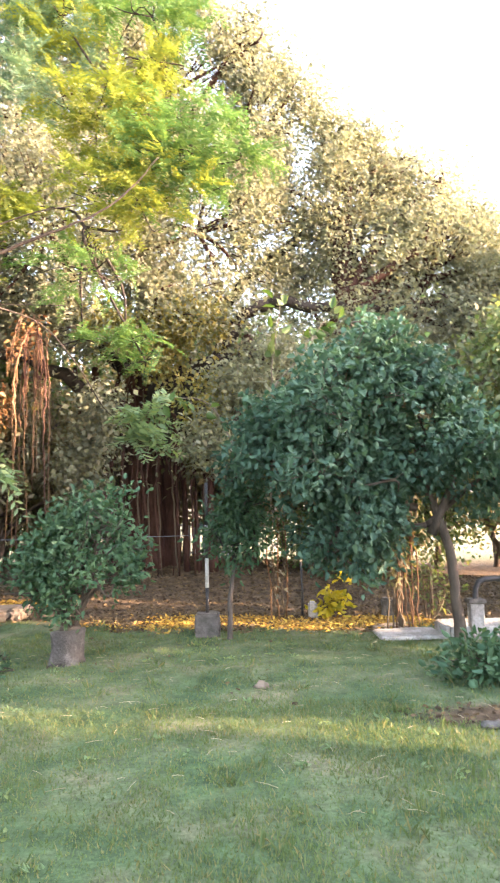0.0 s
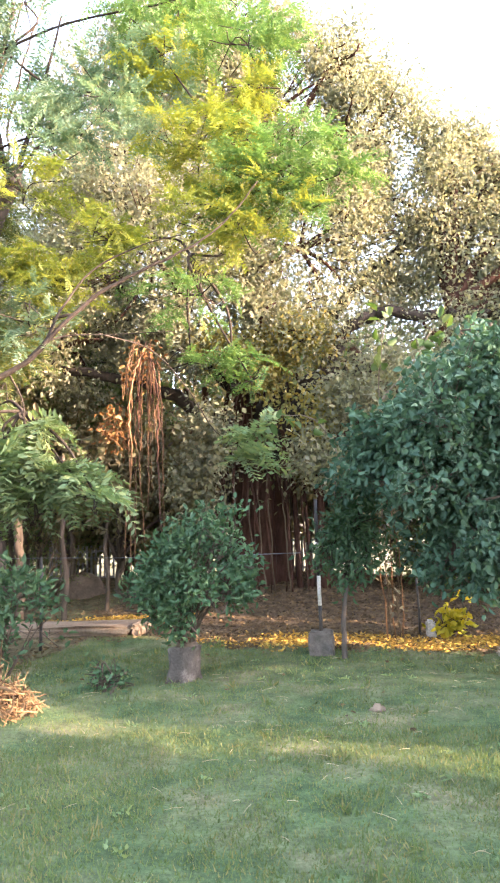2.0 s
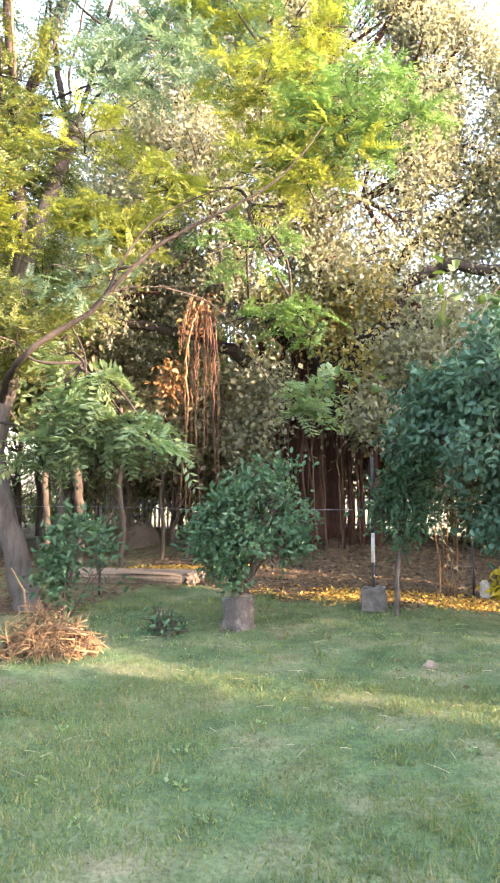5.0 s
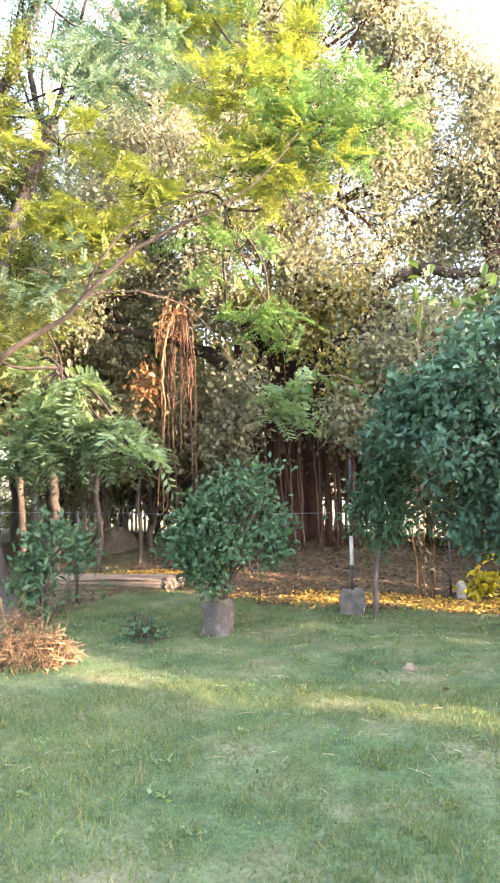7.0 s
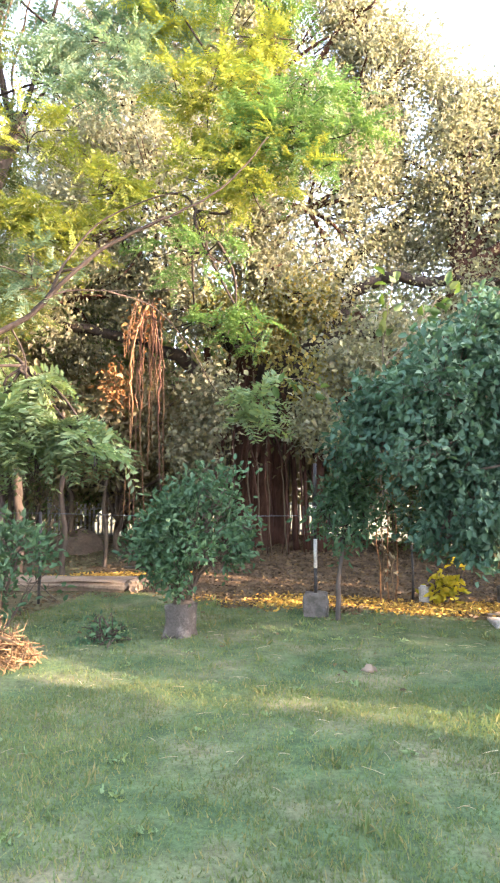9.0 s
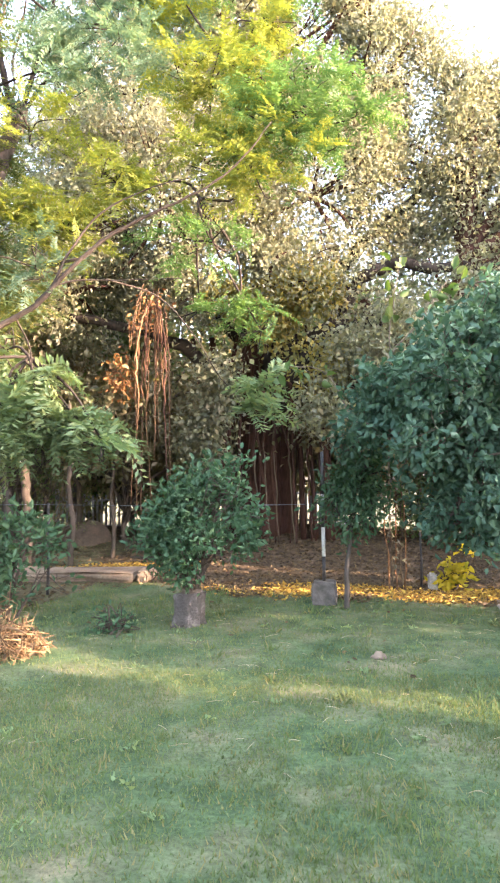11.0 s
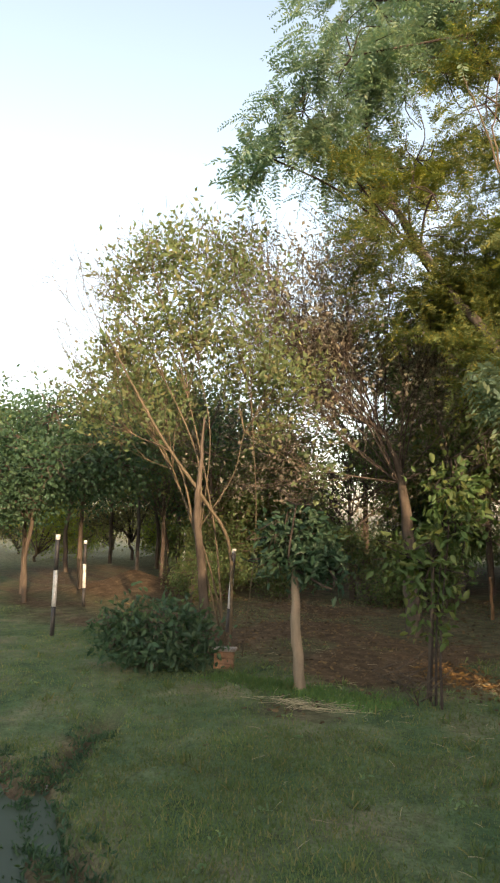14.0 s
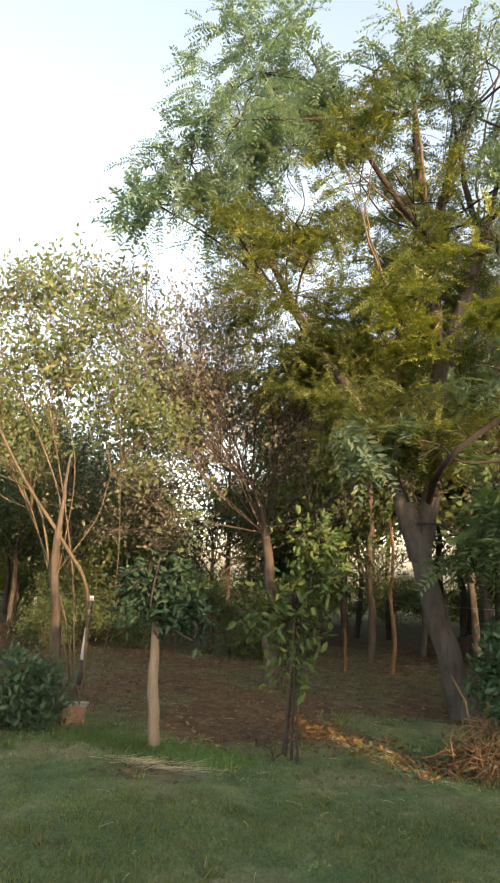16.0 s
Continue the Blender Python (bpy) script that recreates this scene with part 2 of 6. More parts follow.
water, wnt, wb = material("ditch_water")
wb.inputs["Base Color"].default_value = (0.045, 0.062, 0.04, 1)
wb.inputs["Roughness"].default_value = 0.3
wb.inputs["Specular IOR Level"].default_value = 0.06
wtex = node(wnt, "ShaderNodeTexNoise", Scale=12.0, Detail=3.0)
wbump = node(wnt, "ShaderNodeBump", Strength=0.15, Distance=0.01)
wnt.links.new(wtex.outputs[0], wbump.inputs["Height"])
wnt.links.new(wbump.outputs[0], wb.inputs["Normal"])

# ---- mesh tools ----
rng = np.random.default_rng(7)


def hash01(ix, iy, iz):
    n = (ix * 73856093) ^ (iy * 19349663) ^ (iz * 83492791)
    n = (n ^ (n >> 13)) * 1274126177
    return ((n ^ (n >> 16)) & 0xFFFF) / 65535.0


def vnoise(p):
    """Value noise of rows of places, 0 to 1."""
    p = np.asarray(p, float)
    i = np.floor(p).astype(np.int64)
    f = p - i
    f = f * f * (3 - 2 * f)
    out = 0
    for dx in (0, 1):
        for dy in (0, 1):
            for dz in (0, 1):
                w = (f[:, 0] if dx else 1 - f[:, 0]) * (f[:, 1] if dy else 1 - f[:, 1]) * (f[:, 2] if dz else 1 - f[:, 2])
                out = out + w * hash01(i[:, 0] + dx, i[:, 1] + dy, i[:, 2] + dz)
    return out


def fast_mesh(name, verts, faces, mat, smooth=False):
    """A mesh from an array of places and an array of equal-sided faces."""
    verts, faces = np.asarray(verts, np.float32), np.asarray(faces, np.int32)
    me = bpy.data.meshes.new(name)
    k = faces.shape[1]
    me.vertices.add(len(verts))
    me.vertices.foreach_set("co", verts.ravel())
    me.loops.add(faces.size)
    me.loops.foreach_set("vertex_index", faces.ravel())
    me.polygons.add(len(faces))
    me.polygons.foreach_set("loop_start", np.arange(0, faces.size, k, dtype=np.int32))
    if smooth:
        me.polygons.foreach_set("use_smooth", np.ones(len(faces), bool))
    me.update(calc_edges=True)
    me.materials.append(mat)
    return me


def join(pieces):
    vs, fs, n = [], [], 0
    for v, f in pieces:
        vs.append(v)
        fs.append(np.asarray(f) + n)
        n += len(v)
    return np.concatenate(vs), np.concatenate(fs)


def thing(name, at, label, category, group="", kind=""):
    ob = new(name)
    ob.empty_display_size = 0.1
    ob.location = at
    return tagged(ob, label, category, group, kind)


def child(name, me, parent, label="", kind=""):
    ob = new(name, me)
    ob.parent = parent
    return tagged(ob, label, "", "", kind)


def part(name, bm, mat, parent, label="", smooth=False):
    """A bmesh as one mesh object under a thing or a part."""
    me = bpy.data.meshes.new(name)
    bm.to_mesh(me)
    bm.free()
    me.materials.append(mat)
    if smooth:
        me.polygons.foreach_set("use_smooth", np.ones(len(me.polygons), bool))
    return child(name, me, parent, label)


def tube(points, radii, sides=7, rough=0.0, seed=0):
    """A tapered tube along a bent line, with closed ends."""
    pts = np.asarray(points, float)
    rad = np.interp(np.linspace(0, 1, len(pts)), np.linspace(0, 1, len(radii)), radii)
    t = np.gradient(pts, axis=0)
    t /= np.linalg.norm(t, axis=1, keepdims=True) + 1e-9
    ref = np.array([0.0, 1.0, 0.0]) if abs(t[0, 1]) < 0.9 else np.array([1.0, 0.0, 0.0])
    a = np.cross(t, ref)
    a /= np.linalg.norm(a, axis=1, keepdims=True) + 1e-9
    b = np.cross(t, a)
    ang = np.linspace(0, 2 * np.pi, sides, endpoint=False)
    ring = a[:, None, :] * np.cos(ang)[None, :, None] + b[:, None, :] * np.sin(ang)[None, :, None]
    r = rad[:, None, None] * np.ones((len(pts), sides, 1))
    if rough:
        g = np.random.default_rng(seed)
        r = r * (1 + rough * g.normal(size=r.shape)) * (1 + rough * g.normal(size=(1, sides, 1)))
    v = (pts[:, None, :] + ring * r).reshape(-1, 3)
    f = []
    for i in range(len(pts) - 1):
        for j in range(sides):
            q, w = i * sides + j, i * sides + (j + 1) % sides
            f.append((q, w, w + sides, q + sides))
    n = len(v)
    v = np.concatenate([v, pts[:1], pts[-1:]])
    for j in range(0, sides - 1, 2):
        f.append((n, (j + 2) % sides, j + 1, j))
        k = (len(pts) - 1) * sides
        f.append((n + 1, k + j, k + j + 1, k + (j + 2) % sides))
    return v, np.array(f)


def curve_line(points, steps=4, wobble=0.0, seed=0):
    """A smooth line through the places (Catmull-Rom), a little uneven."""
    p = np.asarray(points, float)
    q = np.concatenate([[2 * p[0] - p[1]], p, [2 * p[-1] - p[-2]]])
    out = []
    for i in range(1, len(q) - 2):
        for s in np.linspace(0, 1, steps, endpoint=False):
            a, b, c, d = q[i - 1], q[i], q[i + 1], q[i + 2]
            out.append(0.5 * (2 * b + (c - a) * s + (2 * a - 5 * b + 4 * c - d) * s * s + (3 * b - a - 3 * c + d) * s ** 3))
    out.append(p[-1])
    out = np.array(out)
    if wobble:
        g = np.random.default_rng(seed)
        out[1:-1] += g.normal(size=out[1:-1].shape) * wobble
    return out


def unit(v):
    return v / (np.linalg.norm(v, axis=-1, keepdims=True) + 1e-9)


def leaf_blades(base, way, length, width, fold=0.25, g=rng):
    """Pointed oval leaves, folded on the midrib: two quads each."""
    n = len(base)
    way = unit(way)
    side = unit(np.cross(way, g.normal(size=(n, 3))))
    up = np.cross(side, way)
    L, W = length[:, None], width[:, None]
    lift = up * (fold * W)
    drop = -up * (0.18 * L)
    v = np.stack([base,
                  base + way * L * 0.3 + side * W * 0.46 + lift,
                  base + way * L * 0.68 + side * W * 0.38 + lift + drop * 0.4,
                  base + way * L + drop,
                  base + way * L * 0.68 - side * W * 0.38 + lift + drop * 0.4,
                  base + way * L * 0.3 - side * W * 0.46 + lift], 1).reshape(-1, 3)
    k = np.arange(n)[:, None] * 6
    f = np.concatenate([k + [0, 1, 2, 3], k + [0, 3, 4, 5]], 1).reshape(-1, 4)
    return v, f


def leaf_quads(base, way, length, width, g=rng):
    """Small leaves far off: one bent rhomb each."""
    n = len(base)
    way = unit(way)
    side = unit(np.cross(way, g.normal(size=(n, 3))))
    up = np.cross(side, way)
    L, W = length[:, None], width[:, None]
    m = base + way * L * 0.45
    v = np.stack([base, m + side * W * 0.5 + up * W * 0.12, base + way * L - up * L * 0.12, m - side * W * 0.5 + up * W * 0.12], 1).reshape(-1, 3)
    return v, np.arange(n * 4).reshape(-1, 4)


def fronds(base, way, length, pairs=10, g=rng, leaflet=0.15, wide=0.36, sag=0.16):
    """Feathery leaves: a stalk with pairs of narrow leaflets, arching down."""
    n = len(base)
    way = unit(way)
    side = unit(np.cross(way, np.array([0, 0, 1.0]) + 0.35 * g.normal(size=(n, 3))))
    up = np.cross(side, way)
    s = np.linspace(0.15, 1.0, pairs)
    L = length[:, None, None]
    stem = base[:, None, :] + way[:, None, :] * L * s[None, :, None] - np.array([0, 0, 1.0]) * L * (s ** 2)[None, :, None] * sag
    size = (leaflet * L * (1.15 - 0.65 * np.abs(s - 0.45)[None, :, None]))
    vs = []
    for sg in (-1, 1):
        d = unit(side[:, None, :] * sg * 0.85 + way[:, None, :] * 0.5 - up[:, None, :] * 0.15 + 0.15 * g.normal(size=(n, pairs, 3)))
        w = unit(np.cross(d, up[:, None, :] + 0.3 * g.normal(size=(n, pairs, 3)))) * size * wide * 0.5
        m = stem + d * size * 0.5
        vs.append(np.stack([stem, m + w, stem + d * size, m - w], 2))
    v = np.concatenate(vs, 1).reshape(-1, 3)
    f = np.arange(len(v)).reshape(-1, 4)
    # stalks
    thin = side[:, None, :] * 0.004
    ends = np.stack([base[:, None, :] - thin, base[:, None, :] + thin, stem[:, -1:, :] + thin * 0.3, stem[:, -1:, :] - thin * 0.3], 2).reshape(-1, 3)
    return np.concatenate([v, ends]), np.concatenate([f, len(v) + np.arange(len(ends)).reshape(-1, 4)])


def scatter(lobes, count, shell=0.55, hole=0.0, hole_scale=0.9, g=rng):
    """Places in the outer part of overlapping ellipsoids, with gaps."""
    lob = np.array(lobes, float)
    w = lob[:, 3] * lob[:, 4] * lob[:, 5]
    w = w ** 0.75
    w *= lob[:, 6] if lob.shape[1] > 6 else 1
    pick = g.choice(len(lob), size=int(count * 2.4) + 8, p=w / w.sum())
    d = unit(g.normal(size=(len(pick), 3)))
    r = (shell ** 3 + (1 - shell ** 3) * g.random(len(pick))) ** (1 / 3)
    bump = 0.78 + 0.5 * vnoise(lob[pick, :3] + d * 2.3)
    p = lob[pick, :3] + d * (r * bump)[:, None] * lob[pick, 3:6]
    keep = vnoise(p / hole_scale + 31.7) >= hole
    p, d, pick = p[keep][:count], d[keep][:count], pick[keep][:count]
    return p, d, pick


def leafy(lobes, clusters, per, size, ratio=0.5, spread=0.16, shell=0.55, hole=0.3, hole_scale=0.9, droop=0.35, g=rng, small=False):
    """A crown of leaf clusters: places, and leaves in the outer part of the lobes."""
    p, d, pick = scatter(lobes, clusters, shell, hole, hole_scale, g)
    n = len(p)
    base = np.repeat(p, per, 0) + g.normal(size=(n * per, 3)) * spread
    way = np.repeat(d, per, 0) * 0.6 + g.normal(size=(n * per, 3)) * 0.75 - np.array([0, 0, droop])
    L = size * (0.65 + 0.7 * g.random(n * per))
    if small:
        return leaf_quads(base, way, L, L * ratio * 1.15 * (0.8 + 0.4 * g.random(n * per)), g), p, pick
    return leaf_blades(base, way, L, L * ratio * (0.8 + 0.4 * g.random(n * per)), g=g), p, pick


def feathery(lobes, count, size, shell=0.45, hole=0.3, pairs=10, droop=0.1, g=rng, leaflet=0.15, flat=0.4, sag=0.16):
    """Twigs of several feathery leaves each: places, and fronds fanning out from them."""
    per = 5
    p, d, pick = scatter(lobes, count // per, shell, hole, 0.7, g)
    lead = unit(d * 0.7 + g.normal(size=p.shape) * 0.55 + np.array([0, 0, -droop]))
    lead[:, 2] *= flat
    along = np.tile(np.linspace(-0.5, 0.5, per), len(p))[:, None] * size
    way = np.repeat(lead, per, 0) * 0.8 + g.normal(size=(len(p) * per, 3)) * [0.55, 0.55, 0.3]
    base = np.repeat(p, per, 0) + np.repeat(lead, per, 0) * along + g.normal(size=way.shape) * 0.03
    return fronds(base - unit(way) * size * 0.3, way, size * (0.7 + 0.6 * g.random(len(way))), pairs, g, leaflet, sag=sag), p, pick


def boughs(lobes, start, per_lobe=5, r0=0.06, r1=0.008, points=None, pick=None, twigs=200, sag=0.1, g=rng, twig_r=0.006):
    """Branches from the start places to the lobes, and twigs to the leaf clusters."""
    out = []
    heart = [np.array(l[:3]) for l in lobes]
    start = np.atleast_2d(np.asarray(start, float))
    for c, l in zip(heart, lobes):
        s = start[np.argmin(np.linalg.norm(start - c, axis=1))]
        mid = (s + c) / 2 + g.normal(size=3) * 0.12 + np.array([0, 0, sag])
        out.append(tube(curve_line([s, mid, c], 4), [r0, r0 * 0.55], 6))
        for _ in range(per_lobe):
            e = c + unit(g.normal(size=3)) * np.array(l[3:6]) * 0.85
            m = (c + e) / 2 + g.normal(size=3) * 0.12
            out.append(tube(curve_line([c, m, e], 3), [r0 * 0.5, r1], 5))
    if points is not None:
        for i in g.choice(len(points), size=min(twigs, len(points)), replace=False):
            e = points[i]
            c = heart[pick[i]]
            s = c + (e - c) * (0.35 + 0.3 * g.random())
            m = (s + e) / 2 + g.normal(size=3) * 0.06
            out.append(tube([s, m, e], [twig_r * 1.6, twig_r * 0.6], 4))
    return join(out)


def spray(start, ways, length, radius, splits=(5, 5, 3), spread=0.45, rise=0.12, g=rng, shrink=0.62):
    """Branches that fork again and again from one place: tubes, and the tips of the last ones."""
    tubes, level = [], [(np.asarray(start, float), unit(np.asarray(w, float)), length * (0.8 + 0.4 * g.random()), radius) for w in ways]
    for depth in range(len(splits) + 1):
        following = []
        for s, d, L, r in level:
            e1 = s + d * L * 0.5 + g.normal(size=3) * 0.05 * L
            e2 = e1 + unit(d + np.array([0, 0, rise]) + 0.15 * g.normal(size=3)) * L * 0.5
            line = curve_line([s, e1, e2], 3 if depth < 2 else 2)
            tubes.append(tube(line, [r, r * 0.55], 6 if depth == 0 else 4))
            if depth < len(splits):
                for _ in range(splits[depth]):
                    k = 0.3 + 0.7 * g.random()
                    p = line[min(len(line) - 1, int(k * (len(line) - 1) + 0.5))]
                    following.append((p, unit(d + spread * g.normal(size=3) + [0, 0, rise]), L * shrink * (0.7 + 0.5 * g.random()), max(r * 0.5, 0.0028)))
            else:
                following.append((e2, d, L, r))
        level = following
    return join(tubes), np.array([l[0] for l in level]), np.array([l[1] for l in level])


def prune(mesh, line, g):
    """Takes the twigs away that reach past a line of heights over y."""
    v, f = mesh
    c = v[f].mean(1)
    keep = c[:, 2] < np.interp(c[:, 1], *line) + 0.25 * (vnoise(c * 2.5) - 0.5) * 2
    return v, f[keep]


def tip_leaves(tips, ways, per, size, ratio=0.5, spread=0.1, share=1.0, g=rng):
    """Small leaves round the tips of a spray."""
    keep = g.random(len(tips)) < share
    tips, ways = tips[keep], ways[keep]
    n = len(tips) * per
    base = np.repeat(tips, per, 0) + g.normal(size=(n, 3)) * spread - np.repeat(ways, per, 0) * (0.3 * g.random(n))[:, None]
    L = size * (0.65 + 0.7 * g.random(n))
    return leaf_quads(base, np.repeat(ways, per, 0) * 0.4 + g.normal(size=(n, 3)) * 0.8, L, L * ratio, g)


# ---- ground ----
DITCH = [(-6.1, 2.2), (-5.35, 1.72), (-5.03, 1.48), (-4.61, 1.21), (-4.43, 1.06), (-3.96, 0.97), (-3.6, 0.95), (-3.2, 1.0), (-2.6, 1.0)]
PUDDLE = [(-5.4, 0.55), (-4.4, 0.72), (-3.9, 0.66), (-3.3, 0.55), (-2.5, 0.35)]


def line_distance(x, y, pts):
    best = np.full(x.shape, 1e9)
    for (ax, ay), (bx, by) in zip(pts[:-1], pts[1:]):
        dx, dy = bx - ax, by - ay
        t = np.clip(((x - ax) * dx + (y - ay) * dy) / (dx * dx + dy * dy), 0, 1)
        best = np.minimum(best, np.hypot(x - ax - t * dx, y - ay - t * dy))
    return best


def smooth(a, b, v):
    t = np.clip((v - a) / (b - a), 0, 1)
    return t * t * (3 - 2 * t)


def height(x, y):
    """The lie of the land."""
    x, y = np.asarray(x, float), np.asarray(y, float)
    p = np.stack([x, y, 0 * x], -1).reshape(-1, 3)
    bumps = ((vnoise(p * 0.7) - 0.5) * 0.07 + (vnoise(p * 2.6) - 0.5) * 0.03).reshape(x.shape)
    bumps = bumps * smooth(3.0, 5.0, np.hypot(x, y)) * (1 - smooth(30, 60, np.hypot(x, y)))
    rise = 0.55 * np.exp(-(((x + 1.6) / 4.6) ** 2 + ((y - 14.6) / 3.3) ** 2))
    bank = 0.38 * np.exp(-(((x + 7.0) / 2.6) ** 2 + ((y - 14.5) / 1.6) ** 2))
    heap = 0.42 * np.exp(-(((x + 16.0) / 1.5) ** 2 + ((y - 5.9) / 1.3) ** 2)) * (0.6 + 0.8 * vnoise(p * 1.7 + 4).reshape(x.shape))
    d = line_distance(x, y, DITCH)
    wob = (vnoise(p * 3.1 + 9) - 0.5).reshape(x.shape) * 0.12
    groove = -0.11 * (1 - smooth(0.0, 0.13, d + wob)) * smooth(-6.1, -5.3, x)
    groove = np.minimum(groove, -0.1 * (1 - smooth(0.1, 0.34, line_distance(x, y, PUDDLE) + wob * 1.5)))
    return bumps + rise + bank + heap + groove


def soil(x, y):
    """How bare the earth is: 0 lawn, 1 earth."""
    x, y = np.asarray(x, float), np.asarray(y, float)
    p = np.stack([x, y, 0 * x], -1).reshape(-1, 3)
    n = ((vnoise(p * 0.8 + 3) - 0.5) * 1.3 + (vnoise(p * 3.3 + 5) - 0.5) * 0.7).reshape(x.shape)
    front = y - np.interp(x, [-30, -14, -9.5, -7.6, -6.0, -5.2, -4.4, -4.1, -3.8, -3.0, -2.3, -1.5, 0.5, 1.5, 4, 12], [6, 2.6, 3.3, 3.9, 4.15, 4.55, 5.0, 6.5, 9.3, 9.6, 9.2, 8.8, 8.4, 8.7, 9.2, 10])
    s = smooth(-0.35, 0.45, front + n * 0.55)
    patch = 0.7 * (1 - smooth(0.3, 0.75, np.hypot((x + 5.0) / 1.15, (y - 3.35) / 0.75) + n * 0.3))
    patch2 = 1 - smooth(0.4, 1.0, np.hypot((x - 1.95) / 0.9, (y - 5.0) / 0.42) + n * 0.2)
    green = (1 - smooth(0.5, 1.1, np.hypot((x + 4.5) / 1.5, (y - 6.5) / 0.9) + n * 0.3)) * 0.75
    mud = 0.8 * (1 - smooth(0.04, 0.2, line_distance(x, y, DITCH) + n * 0.08)) * smooth(-6.1, -5.3, x)
    mud = np.maximum(mud, 1 - smooth(0.2, 0.45, line_distance(x, y, PUDDLE) + n * 0.1))
    mud = np.maximum(mud, 1 - smooth(1.4, 2.2, np.hypot(x + 16.0, y - 5.9)))
    mud = np.maximum(mud, 0.6 * (1 - smooth(0.55, 1.0, np.hypot((x + 19.0) / 8.0, (y - 7.2) / 5.0) + n * 0.3)))
    far = smooth(19, 24, np.hypot(x, y) - 7 * (1 - smooth(-14, -10, x)))
    s = s * np.where(x < -3.9, 0.62 + 0.38 * smooth(-0.2, 0.25, n), 1.0)
    return np.clip(np.maximum(np.maximum(np.maximum(s - green, patch * 0.85), patch2), mud) * (1 - far), 0, 1)


def graded(lo, hi, step, reach):
    inner = list(np.arange(lo, hi + step / 2, step))
    out, v, w = [], hi, step
    while v < reach:
        w *= 1.28
        v += w
        out.append(v)
    left, v, w = [], lo, step
    while v > -reach:
        w *= 1.28
        v -= w
        left.append(v)
    return np.array(left[::-1] + inner + out)


gx, gy = graded(-10.5, 4.5, 0.08, 900), graded(-0.6, 11.5, 0.08, 900)
X, Y = np.meshgrid(gx, gy)
Z = height(X, Y)
nx, ny = len(gx), len(gy)
idx = np.arange(nx * ny).reshape(ny, nx)
quads = np.stack([idx[:-1, :-1], idx[:-1, 1:], idx[1:, 1:], idx[1:, :-1]], -1).reshape(-1, 4)

gm, gnt, gb = material("ground")
co = gnt.nodes.new("ShaderNodeTexCoord")
at_soil = gnt.nodes.new("ShaderNodeAttribute")
at_soil.attribute_name = "soil"
at_field = gnt.nodes.new("ShaderNodeAttribute")
at_field.attribute_name = "field"
gn1 = node(gnt, "ShaderNodeTexNoise", Scale=1.4, Detail=5.0, Roughness=0.6)
gn2 = node(gnt, "ShaderNodeTexNoise", Scale=38.0, Detail=5.0, Roughness=0.7)
gn3 = node(gnt, "ShaderNodeTexNoise", Scale=5.0, Detail=6.0, Roughness=0.7)
for n in (gn1, gn2, gn3):
    gnt.links.new(co.outputs["Object"], n.inputs["Vector"])
lawn = ramp(gnt, [(0.3, (0.047, 0.088, 0.038)), (0.45, (0.08, 0.124, 0.056)), (0.55, (0.118, 0.147, 0.074)), (0.68, (0.18, 0.17, 0.1))])
earth = ramp(gnt, [(0.3, (0.068, 0.046, 0.028)), (0.55, (0.112, 0.078, 0.047)), (0.75, (0.17, 0.122, 0.076))])
dry = ramp(gnt, [(0.35, (0.195, 0.185, 0.1)), (0.65, (0.3, 0.265, 0.155))])
gnt.links.new(gn1.outputs[0], lawn.inputs[0])
gnt.links.new(gn3.outputs[0], earth.inputs[0])
gnt.links.new(gn3.outputs[0], dry.inputs[0])


def blend(nt, fac, a, b):
    m = nt.nodes.new("ShaderNodeMix")
    m.data_type = "RGBA"
    nt.links.new(fac, m.inputs[0])
    nt.links.new(a, m.inputs[6])
    nt.links.new(b, m.inputs[7])
    return m.outputs[2]


g1 = blend(gnt, at_soil.outputs["Fac"], lawn.outputs[0], earth.outputs[0])
g2 = blend(gnt, at_field.outputs["Fac"], g1, dry.outputs[0])
ghsv = gnt.nodes.new("ShaderNodeHueSaturation")
gmap = node(gnt, "ShaderNodeMapRange", From_Min=0.3, From_Max=0.7, To_Min=0.6, To_Max=1.35)
gnt.links.new(gn2.outputs[0], gmap.inputs[0])
gmap2 = node(gnt, "ShaderNodeMapRange", From_Min=0.35, From_Max=0.65, To_Min=0.75, To_Max=1.25)
gnt.links.new(gn3.outputs[0], gmap2.inputs[0])
gmul = gnt.nodes.new("ShaderNodeMath")
gmul.operation = "MULTIPLY"
gnt.links.new(gmap.outputs[0], gmul.inputs[0])
gnt.links.new(gmap2.outputs[0], gmul.inputs[1])
gnt.links.new(gmul.outputs[0], ghsv.inputs["Value"])
gnt.links.new(g2, ghsv.inputs["Color"])
gnt.links.new(ghsv.outputs[0], gb.inputs["Base Color"])
gb.inputs["Roughness"].default_value = 0.95
gb.inputs["Specular IOR Level"].default_value = 0.15
gbump = node(gnt, "ShaderNodeBump", Strength=0.6, Distance=0.03)
gnt.links.new(gn2.outputs[0], gbump.inputs["Height"])
gnt.links.new(gbump.outputs[0], gb.inputs["Normal"])

gme = fast_mesh("ground", np.stack([X, Y, Z], -1).reshape(-1, 3), quads, gm, True)
gme.attributes.new("soil", "FLOAT", "POINT").data.foreach_set("value", soil(X, Y).ravel().astype(np.float32))
field = smooth(18, 26, np.hypot(X, Y) - 7 * (1 - smooth(-14, -10, X)))
gme.attributes.new("field", "FLOAT", "POINT").data.foreach_set("value", field.ravel().astype(np.float32))
ground = tagged(new("ground", gme), "worn green lawn turning to bare brown earth under trees", "ground", kind="structure")

